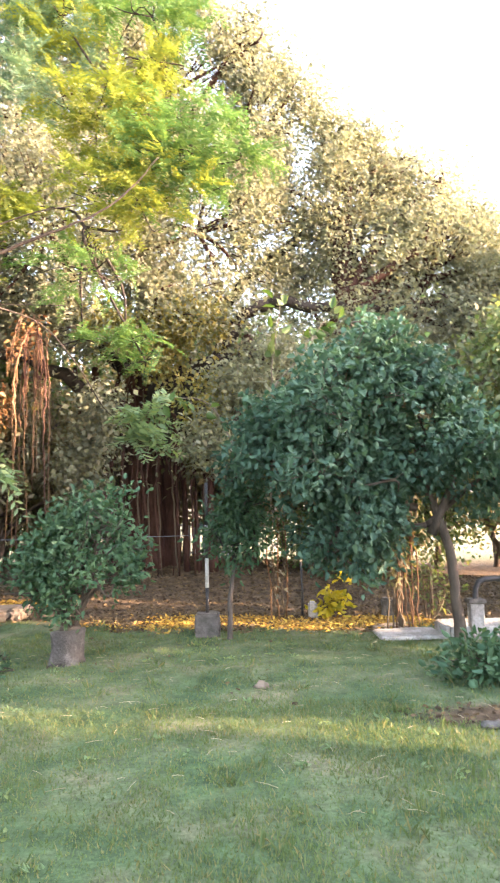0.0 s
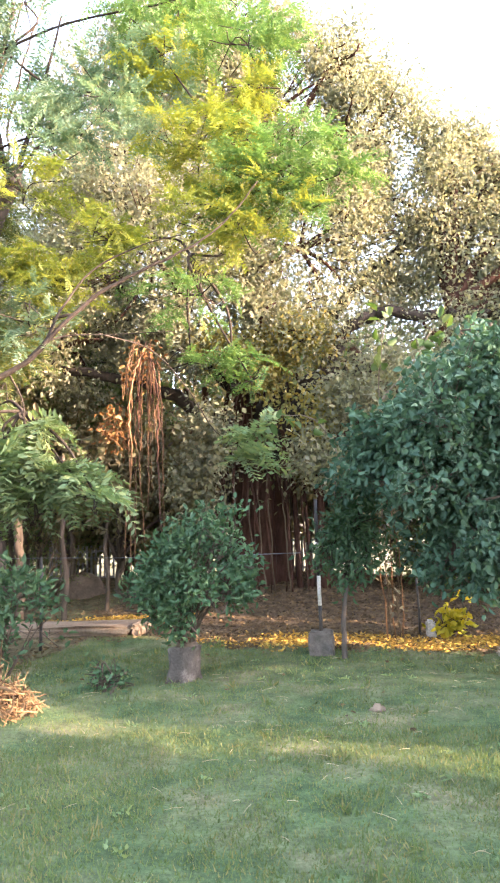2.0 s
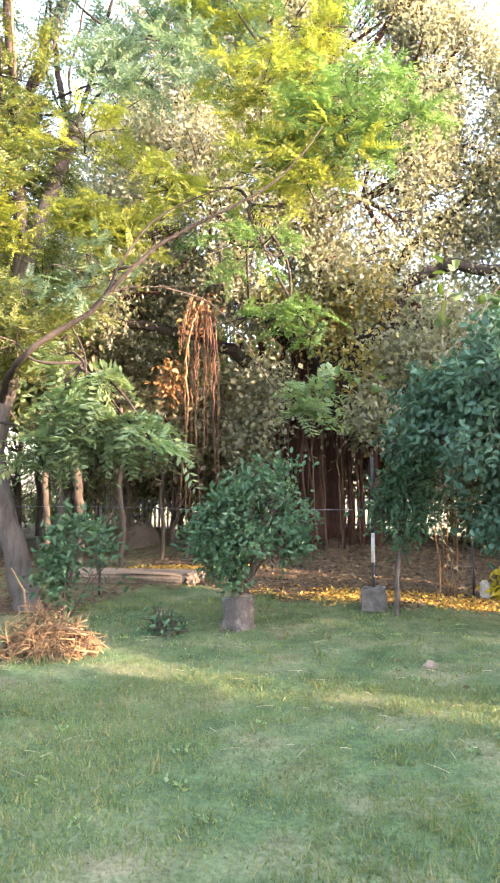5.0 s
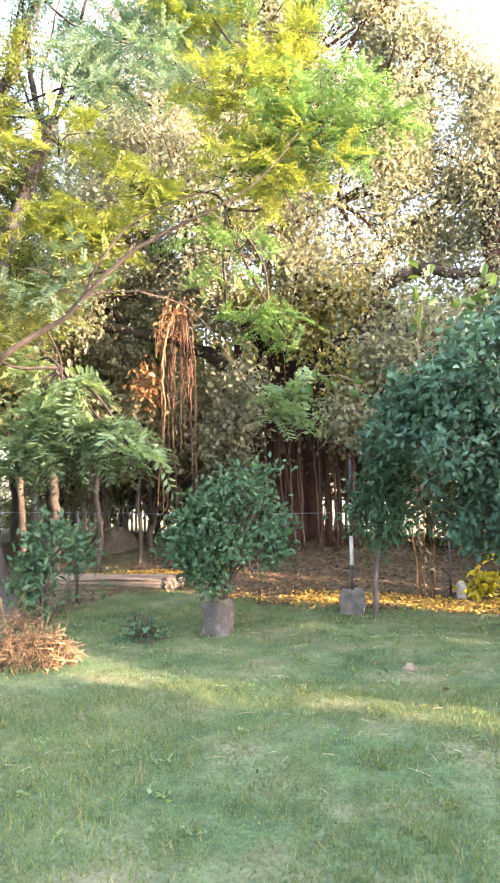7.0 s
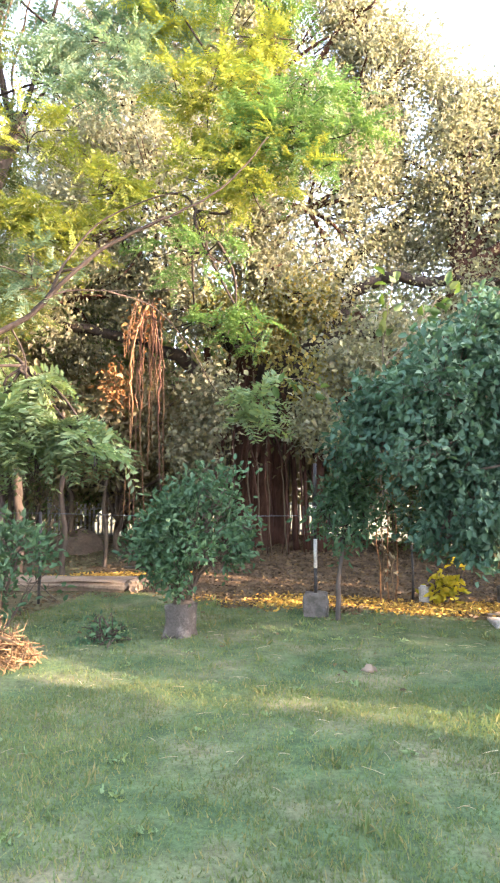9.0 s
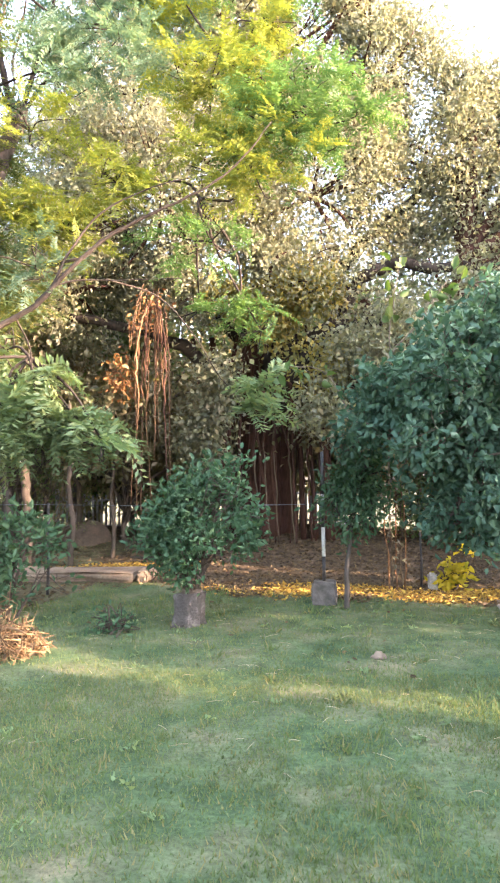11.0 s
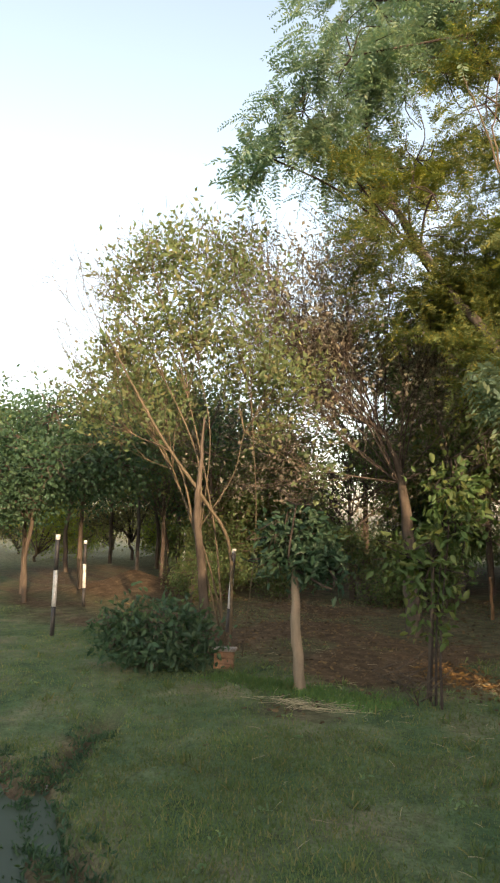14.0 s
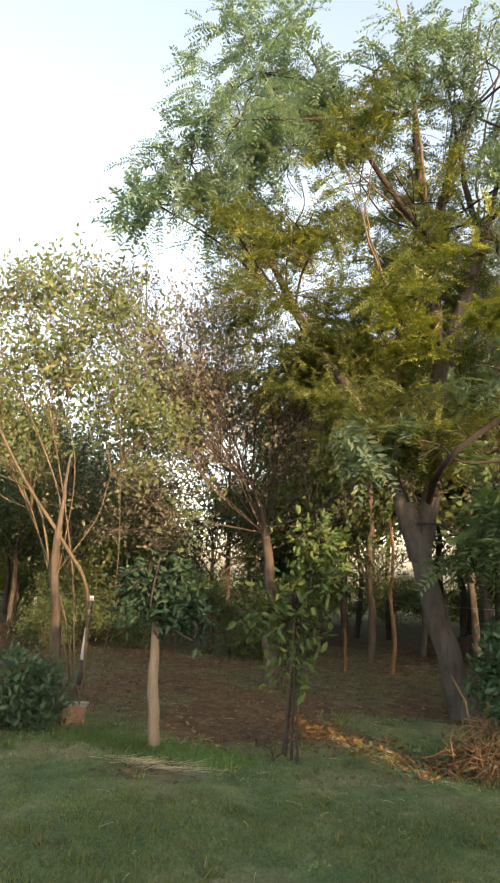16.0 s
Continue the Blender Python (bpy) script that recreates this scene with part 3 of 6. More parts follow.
# water in the ditch
dl = curve_line([(x, y, -0.062) for x, y in PUDDLE], 5)
tang = unit(np.gradient(dl, axis=0))
nrm = np.stack([-tang[:, 1], tang[:, 0], 0 * tang[:, 0]], -1)
wv = np.stack([dl - nrm * 0.36, dl + nrm * 0.36], 1).reshape(-1, 3)
wf = np.array([(2 * i, 2 * i + 1, 2 * i + 3, 2 * i + 2) for i in range(len(dl) - 1)])
tagged(new("water", fast_mesh("water", wv, wf, water)), "dark still water in a muddy puddle by a ditch", "water", kind="structure")


def on_ground(x, y, sink=0.0):
    return Vector((x, y, float(height(np.array([x]), np.array([y]))[0]) - sink))


# ---- trees ----
def tree(name, base, stems, lobes, crown, twigs, label, category, leaf, bark, group="", crown_name="crown", limb_bark=None):
    """A thing with trunk, limbs, twigs and crown. stems: (part name, places, radii)."""
    base = Vector(base)
    b = np.array(base)
    ob = thing(name, base, label, category, group)
    holder = ob
    for k, (pname, pts, radii) in enumerate(stems):
        v, f = tube(curve_line(np.array(pts) - b, 5, min(0.012, radii[0] * 0.09), k), radii, 10 if pname == "trunk" else 7, 0.05, k)
        made = child(pname, fast_mesh(pname, v, f, bark if pname == "trunk" or limb_bark is None or radii[0] > 0.09 else limb_bark, True), holder if pname == "limb" else ob)
        if pname == "trunk":
            holder = made
    if twigs is not None:
        v, f = twigs
        child("twigwork", fast_mesh("twigwork", v - b, f, limb_bark or bark, True), ob, "", "stuff")
    if crown is not None:
        v, f = crown
        child(crown_name, fast_mesh(crown_name, v - b, f, leaf), ob)
    return ob


# the great banyan
B0 = on_ground(-1.9, 13.7, 0.1)
ban_lobes = [(-3.6, 12.3, 7.0, 2.6, 2.2, 2.2), (-0.7, 12.4, 6.9, 2.2, 2.0, 1.9), (-4.6, 13.4, 10.0, 2.5, 2.4, 2.3),
             (-1.3, 13.4, 10.4, 2.0, 2.4, 2.2), (2.0, 13.0, 7.4, 2.0, 2.0, 1.9, 1.3), (3.8, 12.6, 5.9, 1.6, 1.8, 1.7, 1.3),
             (-5.4, 12.2, 5.3, 1.7, 1.6, 1.3), (-1.6, 12.0, 5.1, 2.4, 1.4, 0.8, 0.5), (5.0, 12.8, 4.7, 1.4, 1.6, 1.6, 1.2),
             (-6.4, 13.6, 7.6, 1.7, 2.0, 2.0), (0.6, 13.2, 9.4, 1.5, 1.8, 1.5, 1.4), (0.1, 13.0, 11.2, 1.0, 1.2, 1.0, 0.8), (1.8, 12.3, 4.9, 1.7, 1.2, 0.8, 0.8), (0.15, 12.2, 3.3, 0.7, 0.6, 0.6, 0.6), (1.0, 12.3, 3.9, 0.8, 0.7, 0.6, 0.5),
             (-2.8, 13.0, 12.0, 2.0, 2.0, 1.4), (6.2, 13.6, 5.0, 1.4, 1.6, 1.6, 1.2), (3.6, 13.2, 7.5, 1.2, 1.4, 1.0, 1.0), (4.7, 13.2, 6.7, 0.9, 1.2, 0.9, 0.8), (2.2, 13.2, 8.8, 0.9, 1.2, 0.7, 0.8),
             (2.35, 13.1, 9.15, 0.6, 1.0, 0.45, 0.55), (3.2, 13.1, 8.7, 0.65, 1.0, 0.55, 0.5), (4.15, 13.1, 8.2, 0.6, 1.0, 0.55, 0.4), (4.9, 13.1, 7.3, 0.65, 1.0, 0.55, 0.7), (5.3, 13.1, 6.5, 0.6, 1.0, 0.6, 0.7)]
ban_lobes = [l if len(l) == 7 else (*l, 0.75 if l[2] > 8.5 else 1.0) for l in ban_lobes]
# lobes flattened in depth, most towards the right, to let sky light through
ban_lobes = [(*l[:4], l[4] * (0.5 if l[0] > -1.5 else 0.7), *l[5:]) for l in ban_lobes]
crown, pts, pick = leafy(ban_lobes, 29000, 10, 0.088, 0.46, 0.18, 0.2, 0.46, 0.5, 0.4, small=True)
hub = [(-1.8, 13.6, 4.6), (-3.2, 13.2, 5.6), (0.2, 12.7, 4.9), (-2.0, 13.6, 7.5), (2.0, 12.2, 5.4)]
twigs = boughs(ban_lobes, hub, 7, 0.11, 0.012, pts, pick, 900, 0.15, twig_r=0.009)
b = np.array(B0)
banyan = thing("banyan_tree", B0, "huge old banyan with dark fused trunk and hanging aerial roots", "tree")
# fused trunk of many stems
g = np.random.default_rng(3)
stem_pieces = []
for k in range(16):
    a = k / 16 * 2 * math.pi
    rr = 0.42 + 0.16 * g.random()
    foot = np.array([-1.95 + 1.05 * rr * math.cos(a), 13.7 + rr * math.sin(a), B0.z - 0.15])
    top = np.array([-1.8 + 0.5 * rr * math.cos(a + 0.4), 13.65 + 0.5 * rr * math.sin(a + 0.4), 4.9 + 0.8 * g.random()])
    m1 = foot * 0.65 + top * 0.35 + g.normal(size=3) * 0.05
    m2 = foot * 0.3 + top * 0.7 + g.normal(size=3) * 0.06
    stem_pieces.append(tube(curve_line([foot, m1, m2, top], 5), [0.26, 0.19, 0.17, 0.15], 9, 0.07, k))
v, f = join(stem_pieces)
banyan_trunk = child("trunk", fast_mesh("trunk", v - b, f, BARK_RED, True), banyan, "dark red-brown trunk of fused stems")
for k, (pl, rad) in enumerate([([(-1.4, 13.2, 3.0), (-0.9, 12.4, 3.7), (-0.43, 12.2, 4.25), (-0.11, 12.15, 4.8), (0.3, 12.1, 5.24), (0.9, 12.1, 5.36), (1.9, 12.1, 5.24), (3.4, 12.2, 5.3)], [0.2, 0.15, 0.13, 0.12, 0.1, 0.05]),
                               ([(-1.9, 13.6, 4.2), (-3.0, 13.2, 5.2), (-4.2, 12.8, 6.3), (-5.4, 12.6, 7.2)], [0.22, 0.15, 0.06]),
                               ([(-1.8, 13.6, 4.8), (-1.9, 13.7, 7.0), (-1.5, 13.6, 9.4), (-1.7, 13.4, 11.3)], [0.24, 0.15, 0.05]),
                               ([(-1.7, 13.6, 4.6), (0.2, 13.2, 6.2), (1.7, 13.0, 7.4), (2.5, 12.9, 8.2)], [0.18, 0.1, 0.04]),
                               ([(-2.1, 13.6, 3.4), (-3.6, 12.4, 4.3), (-5.2, 11.9, 4.7), (-6.2, 11.8, 5.2)], [0.16, 0.1, 0.04]),
                               ([(-1.65, 13.3, 3.7), (-1.44, 12.6, 3.92), (-0.65, 12.4, 4.27), (0.08, 12.4, 4.42), (0.6, 12.4, 4.52)], [0.2, 0.17, 0.13, 0.11, 0.07])]):
    v, f = tube(curve_line(pl, 5, 0.03, k), rad, 9, 0.05, k)
    child("limb", fast_mesh("limb", v - b, f, BARK_LIMB, True), banyan_trunk)
child("twigwork", fast_mesh("twigwork", twigs[0] - b, twigs[1], BARK_RED, True), banyan, "", "stuff")
child("crown", fast_mesh("crown", crown[0] - b, crown[1], LEAF_BANYAN), banyan, "yellow-green and brownish leaves in thick clusters")
# low sprays of leaves hanging before the trunk and under the limb
hang, hp, hk = leafy([(-1.35, 11.9, 4.55, 0.38, 0.3, 0.65, 1.0), (-0.75, 11.8, 4.9, 0.6, 0.35, 0.45, 0.7), (-2.1, 11.7, 4.9, 0.6, 0.35, 0.4, 0.6), (-0.65, 11.5, 3.6, 0.4, 0.3, 0.4, 0.7)], 420, 11, 0.095, 0.55, 0.14, 0.3, 0.3, 0.5, 0.4, small=True)
child("crown", fast_mesh("crown", hang[0] - b, hang[1], LEAF_HANGING), banyan, "golden-green hanging leaf sprays")
low, lp, lk = leafy([(-0.55, 11.35, 2.75, 0.35, 0.3, 0.4, 1.0), (0.1, 11.35, 3.7, 0.6, 0.4, 0.35, 0.8), (0.9, 11.3, 4.2, 0.6, 0.4, 0.3, 0.8), (-2.35, 11.4, 3.1, 0.35, 0.3, 0.6, 0.9), (-2.7, 11.5, 2.3, 0.4, 0.3, 0.5, 0.9)], 620, 11, 0.095, 0.55, 0.16, 0.3, 0.3, 0.5, 0.4, small=True)
child("crown", fast_mesh("crown", low[0] - b, low[1], LEAF_BANYAN), banyan, "grey-olive low leaf sprays")
# aerial roots: the sunlit bundle, coloured lighter for the sun, and those round the trunk
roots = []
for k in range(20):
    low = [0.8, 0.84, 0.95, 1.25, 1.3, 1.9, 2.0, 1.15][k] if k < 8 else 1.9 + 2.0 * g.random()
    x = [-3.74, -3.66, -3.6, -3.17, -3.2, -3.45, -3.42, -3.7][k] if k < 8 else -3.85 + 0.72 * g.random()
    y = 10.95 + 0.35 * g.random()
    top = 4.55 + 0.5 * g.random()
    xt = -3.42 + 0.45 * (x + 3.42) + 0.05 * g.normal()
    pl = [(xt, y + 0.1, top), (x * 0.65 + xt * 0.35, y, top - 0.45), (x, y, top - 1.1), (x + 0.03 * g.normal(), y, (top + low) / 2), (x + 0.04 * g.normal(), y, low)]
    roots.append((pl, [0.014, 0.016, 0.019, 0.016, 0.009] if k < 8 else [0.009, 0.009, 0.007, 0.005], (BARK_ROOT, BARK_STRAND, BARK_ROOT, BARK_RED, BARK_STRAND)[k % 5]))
for k in range(46):
    a = g.random() * 2 * math.pi
    x, y = -1.55 + 0.95 * math.cos(a), 13.1 + 0.7 * math.sin(a)
    top = 3.2 + 1.4 * g.random()
    low = float(on_ground(x, y).z) - 0.05 if k % 3 else 1.2 + g.random()
    roots.append(([(x * 0.8 - 0.3, y + 0.15, top), (x, y, top - 0.9), (x + 0.08 * g.normal(), y, (top + low) / 2), (x + 0.1 * g.normal(), y, low)], [0.03, 0.026, 0.022, 0.02] if k % 2 else [0.018, 0.014, 0.012, 0.01], BARK_BROWN if k % 4 == 0 else BARK_RED))
for x, z1 in [(-1.68, 3.0), (-1.5, 2.9), (-1.22, 2.8), (-1.86, 2.6)]:
    roots.append(([(x - 0.1, 12.5, z1 + 0.8), (x - 0.02, 12.45, z1), (x, 12.4, 1.7), (x + 0.08, 12.38, float(on_ground(x, 12.4).z) - 0.03)], [0.012, 0.011, 0.012, 0.014], BARK_TAN))
for x, r in [(-0.56, 0.1), (-1.05, 0.06), (-2.55, 0.08), (-0.85, 0.045), (-2.95, 0.05)]:
    foot = float(on_ground(x, 12.9).z) - 0.08
    roots.append(([(x - 0.25, 13.0, 4.4), (x - 0.08, 12.95, 3.2), (x, 12.9, 2.0), (x + 0.05, 12.88, foot)], [r, r * 0.9, r * 0.8, r * 1.2], BARK_RED))
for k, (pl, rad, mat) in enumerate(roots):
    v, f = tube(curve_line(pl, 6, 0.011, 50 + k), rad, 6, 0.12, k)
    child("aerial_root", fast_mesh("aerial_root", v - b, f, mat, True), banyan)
# dry brown leaves caught round the sunlit roots
cl, pts, pick = leafy([(-3.5, 11.3, 4.5, 0.3, 0.2, 0.3, 0.7), (-4.0, 11.2, 3.4, 0.28, 0.2, 0.32, 1.2)], 34, 9, 0.1, 0.5, 0.12, 0.2, 0.1)
child("dry_leaves", fast_mesh("dry_leaves", cl[0] - b, cl[1], LEAF_RUST), banyan, "orange-brown dry leaves tangled in the roots", "stuff")

# the leaning feathery tree: green, olive, blue-green and sun-tinted golden parts of the crown
fl_green = [(-0.6, 7.3, 5.65, 0.95, 0.5, 0.7, 0.8), (-0.2, 7.3, 5.45, 0.5, 0.4, 0.4, 0.8), (-0.9, 7.3, 7.3, 0.6, 0.5, 0.4, 0.8), (-1.35, 8.1, 3.6, 0.32, 0.3, 0.2, 1.4), (-1.1, 8.1, 3.36, 0.2, 0.2, 0.16, 1.2),
            (-1.9, 8.2, 3.68, 0.42, 0.3, 0.2, 0.9), (-1.9, 7.6, 8.3, 1.1, 0.8, 0.8, 0.8), (-1.6, 7.5, 4.3, 0.7, 0.5, 0.35, 0.4)]
fl_gold = [(-1.55, 7.3, 6.05, 0.75, 0.55, 0.6, 1.0), (-1.0, 7.3, 6.75, 0.5, 0.35, 0.38, 0.9), (-1.1, 7.2, 5.1, 0.85, 0.5, 0.5, 0.6), (-2.65, 7.3, 5.0, 0.38, 0.35, 0.35, 1.0), (-3.26, 7.2, 4.45, 0.4, 0.35, 0.35, 0.9),
           (-3.9, 7.6, 5.9, 0.7, 0.6, 0.5, 0.5), (-5.6, 5.85, 5.65, 0.36, 0.36, 0.34, 1.8), (-5.0, 7.0, 4.9, 0.6, 0.5, 0.5, 0.7), (-2.0, 7.4, 7.4, 0.5, 0.4, 0.35, 0.6)]
fl_teal = [(-2.6, 7.6, 7.1, 0.95, 0.7, 0.8, 1.0), (-3.6, 7.5, 6.6, 0.6, 0.5, 0.5, 0.6), (-3.5, 7.1, 3.95, 0.8, 0.5, 0.4, 0.35)]
fl_warm = [(-5.2, 7.2, 5.2, 1.2, 0.9, 0.8, 1.0), (-6.3, 6.2, 5.4, 1.1, 1.0, 0.9, 0.65), (-5.5, 7.1, 3.9, 0.6, 0.5, 0.35, 1.0), (-5.6, 6.9, 7.2, 1.0, 0.9, 0.9, 0.7), (-6.0, 7.4, 4.4, 0.9, 0.7, 0.6, 1.0),
           (-4.7, 8.2, 4.2, 0.8, 0.6, 0.7, 1.0), (-5.4, 7.8, 5.9, 0.9, 0.6, 0.7, 1.0), (-6.6, 6.6, 4.6, 0.8, 0.7, 0.6, 0.8), (-5.2, 7.2, 3.3, 0.8, 0.6, 0.5, 1.0), (-5.9, 6.8, 3.7, 0.7, 0.6, 0.45, 1.0),
           (-4.6, 7.2, 3.6, 0.6, 0.5, 0.5, 0.9), (-4.9, 7.2, 6.7, 0.9, 0.7, 0.75, 0.7), (-6.2, 6.2, 6.5, 0.8, 0.7, 0.6, 0.6), (-5.2, 7.0, 8.0, 0.9, 0.8, 0.7, 0.45), (-6.7, 5.7, 6.2, 0.7, 0.7, 0.6, 0.7), (-4.3, 6.75, 3.15, 0.4, 0.3, 0.25, 0.8), (-5.2, 7.15, 3.15, 0.42, 0.36, 0.24, 1.6), (-4.8, 7.4, 3.2, 0.4, 0.36, 0.24, 1.4), (-6.05, 6.95, 5.0, 0.55, 0.5, 0.7, 1.3)]
fl_big = [(-7.1, 5.4, 7.3, 0.95, 1.0, 1.1, 1.0), (-6.7, 5.9, 9.1, 1.2, 1.1, 1.3, 1.0), (-5.4, 7.0, 9.0, 1.1, 0.9, 1.2, 1.0), (-4.1, 7.9, 8.9, 0.9, 0.8, 1.1, 0.9), (-6.4, 6.3, 7.9, 0.8, 0.8, 0.9, 0.7), (-7.25, 4.5, 6.55, 0.5, 0.5, 0.35, 1.1), (-6.85, 4.8, 7.1, 0.6, 0.6, 0.5, 1.0), (-6.3, 5.2, 7.7, 0.7, 0.7, 0.6, 0.9)]
fl_pale = [(-3.91, 7.0, 3.0, 0.22, 0.2, 0.14, 0.8), (-3.3, 7.0, 2.7, 0.26, 0.22, 0.16, 1.0), (-3.6, 7.0, 2.35, 0.36, 0.25, 0.16, 1.3), (-3.05, 7.0, 2.25, 0.24, 0.22, 0.12, 1.1), (-3.9, 7.0, 2.05, 0.3, 0.25, 0.14, 1.1),
           (-2.72, 7.0, 1.96, 0.16, 0.16, 0.08, 1.0), (-4.1, 7.0, 1.85, 0.22, 0.2, 0.12, 0.8), (-3.45, 7.05, 1.95, 0.26, 0.2, 0.1, 0.8)]
fl = fl_green + fl_gold + fl_teal + fl_warm + fl_big + fl_pale
crown, p0, k0 = feathery(fl_green, 1350, 0.36, 0.0, 0.42, 11, leaflet=0.16)
crown_gold, p1, k1 = feathery(fl_gold, 1200, 0.34, 0.0, 0.42, 11, leaflet=0.17)
crown_teal, p2, k2 = feathery(fl_teal, 760, 0.34, 0.0, 0.4, 11, leaflet=0.17)
crown_warm, p3, k3 = feathery(fl_warm, 5900, 0.36, 0.0, 0.42, 11, leaflet=0.15)
crown_big, p4, k4 = feathery(fl_big, 2050, 0.44, 0.1, 0.5, 10, 0.35, leaflet=0.175, flat=0.7, sag=0.3)
crown_pale, p5, k5 = feathery(fl_pale, 420, 0.44, 0.0, 0.2, 9, leaflet=0.25, sag=0.34)
pts, pick, first = [], [], 0
for group_lobes, p, k in [(fl_green, p0, k0), (fl_gold, p1, k1), (fl_teal, p2, k2), (fl_warm, p3, k3), (fl_big, p4, k4), (fl_pale, p5, k5)]:
    pts.append(p)
    pick.append(k + first)
    first += len(group_lobes)
pts, pick = np.concatenate(pts), np.concatenate(pick)
ends = [(-5.12, 7.29, 2.3), (-4.82, 7.6, 4.7), (-4.85, 7.6, 6.4), (-5.5, 7.0, 3.6), (-6.3, 6.3, 5.2), (-4.4, 7.86, 8.2), (-5.03, 7.47, 8.3), (-2.93, 7.05, 4.05), (-1.71, 7.45, 4.8), (-0.8, 7.6, 5.9), (-3.5, 6.85, 2.9)]
twigs = boughs(fl, ends, 6, 0.02, 0.005, pts, pick, 420, 0.05, twig_r=0.004)
leaning = tree("leaning_tree", (-4.5, 7.55, -0.05), [
    ("trunk", [(-4.5, 7.55, -0.1), (-4.66, 7.53, 0.4), (-4.82, 7.48, 1.0), (-5.0, 7.37, 1.76), (-5.1, 7.31, 2.3), (-5.18, 7.26, 2.6)], [0.21, 0.16, 0.145, 0.138, 0.13, 0.085]),
    ("limb", [(-5.02, 7.35, 1.85), (-5.25, 7.2, 2.8), (-5.55, 6.95, 3.7), (-6.2, 6.4, 5.1), (-6.7, 5.9, 6.6), (-6.8, 5.8, 8.2)], [0.12, 0.085, 0.06, 0.04, 0.015]),
    ("limb", [(-5.02, 7.36, 1.8), (-4.95, 7.44, 2.4), (-4.83, 7.52, 3.1), (-4.8, 7.6, 4.4), (-4.86, 7.6, 5.8), (-4.85, 7.6, 6.3), (-4.85, 7.6, 6.55)], [0.13, 0.12, 0.105, 0.085, 0.075, 0.11, 0.07]),
    ("limb", [(-4.85, 7.6, 6.3), (-4.7, 7.75, 7.2), (-4.39, 7.86, 8.2), (-4.2, 7.95, 9.6)], [0.07, 0.045, 0.02]),
    ("limb", [(-4.85, 7.6, 6.3), (-5.0, 7.5, 7.4), (-5.03, 7.47, 8.3), (-4.98, 7.5, 9.9)], [0.06, 0.04, 0.018]),
    ("limb", [(-4.85, 7.6, 6.2), (-5.4, 7.2, 7.3), (-5.9, 6.8, 8.6), (-6.3, 6.5, 9.6)], [0.05, 0.035, 0.015]),
    ("limb", [(-4.85, 7.5, 3.4), (-4.7, 7.6, 4.4), (-4.52, 7.68, 5.1), (-4.28, 7.82, 6.0), (-4.22, 7.84, 6.18), (-4.18, 7.86, 6.42)], [0.1, 0.095, 0.09, 0.11, 0.15, 0.085]),
    ("limb", [(-4.24, 7.83, 6.2), (-4.42, 7.86, 6.78), (-4.5, 7.78, 7.57), (-4.6, 7.67, 8.71)], [0.06, 0.045, 0.03, 0.012]),
    ("limb", [(-4.2, 7.85, 6.2), (-4.05, 8.05, 7.2), (-3.85, 8.1, 8.0), (-3.66, 8.1, 8.8)], [0.04, 0.028, 0.012]),
    ("limb", [(-4.2, 7.85, 6.25), (-3.75, 8.15, 7.2), (-3.28, 8.3, 7.55)], [0.03, 0.02, 0.008]),
    ("limb", [(-4.93, 7.45, 2.55), (-4.6, 7.05, 2.78), (-4.09, 6.6, 2.96), (-3.68, 6.6, 3.22), (-3.29, 6.6, 3.41), (-3.0, 6.6, 3.7), (-2.52, 6.6, 4.07), (-1.96, 6.6, 4.32), (-1.53, 6.6, 4.49), (-1.11, 6.6, 4.75), (-0.75, 6.6, 5.16)], [0.05, 0.043, 0.037, 0.033, 0.03, 0.026, 0.021, 0.017, 0.013, 0.01, 0.006]),
    ("limb", [(-3.3, 6.6, 3.42), (-3.14, 6.65, 3.62), (-2.98, 6.7, 3.98), (-2.62, 6.7, 4.39), (-1.99, 6.7, 4.64), (-1.43, 6.7, 4.71)], [0.026, 0.018, 0.012, 0.008, 0.004]),
    ("limb", [(-3.1, 6.6, 3.6), (-2.9, 6.75, 3.69), (-2.47, 6.8, 3.68), (-1.77, 6.8, 3.66)], [0.012, 0.009, 0.006, 0.004]),
    ("limb", [(-2.6, 6.8, 3.7), (-2.26, 7.6, 3.71), (-1.85, 7.7, 3.24), (-1.58, 7.9, 2.76), (-1.4, 8.1, 2.6)], [0.009, 0.008, 0.006, 0.004]),
    ("limb", [(-3.55, 6.6, 3.3), (-3.47, 6.8, 2.97), (-3.46, 6.85, 2.47)], [0.012, 0.009, 0.006]),
], fl, crown, twigs, "leaning grey-barked tree with light feathery leaves over the lawn", "tree", LEAF_FEATHER, BARK_GREY, limb_bark=BARK_LIMB)
lo = np.array(leaning.location)
low_spray = feathery([(-1.42, 8.1, 2.82, 0.18, 0.16, 0.12, 1.0), (-1.08, 8.1, 2.72, 0.22, 0.16, 0.1, 1.2), (-1.22, 8.1, 2.42, 0.14, 0.14, 0.14, 1.0)], 50, 0.42, 0.0, 0.1, 9, leaflet=0.26, sag=0.3, g=np.random.default_rng(45))[0]
child("crown", fast_mesh("crown", low_spray[0] - lo, low_spray[1], LEAF_PALE), leaning, "green fronds hanging low")
sprig = feathery([(-5.32, 6.4, 3.3, 0.24, 0.2, 0.14, 1.2), (-4.92, 6.8, 3.42, 0.22, 0.2, 0.12, 1.0), (-5.15, 6.6, 3.1, 0.2, 0.2, 0.12, 0.8)], 80, 0.42, 0.0, 0.1, 9, leaflet=0.26, sag=0.3, g=np.random.default_rng(46))[0]
child("crown", fast_mesh("crown", sprig[0] - lo, sprig[1], LEAF_TEAL), leaning, "blue-green sprig above the fork")
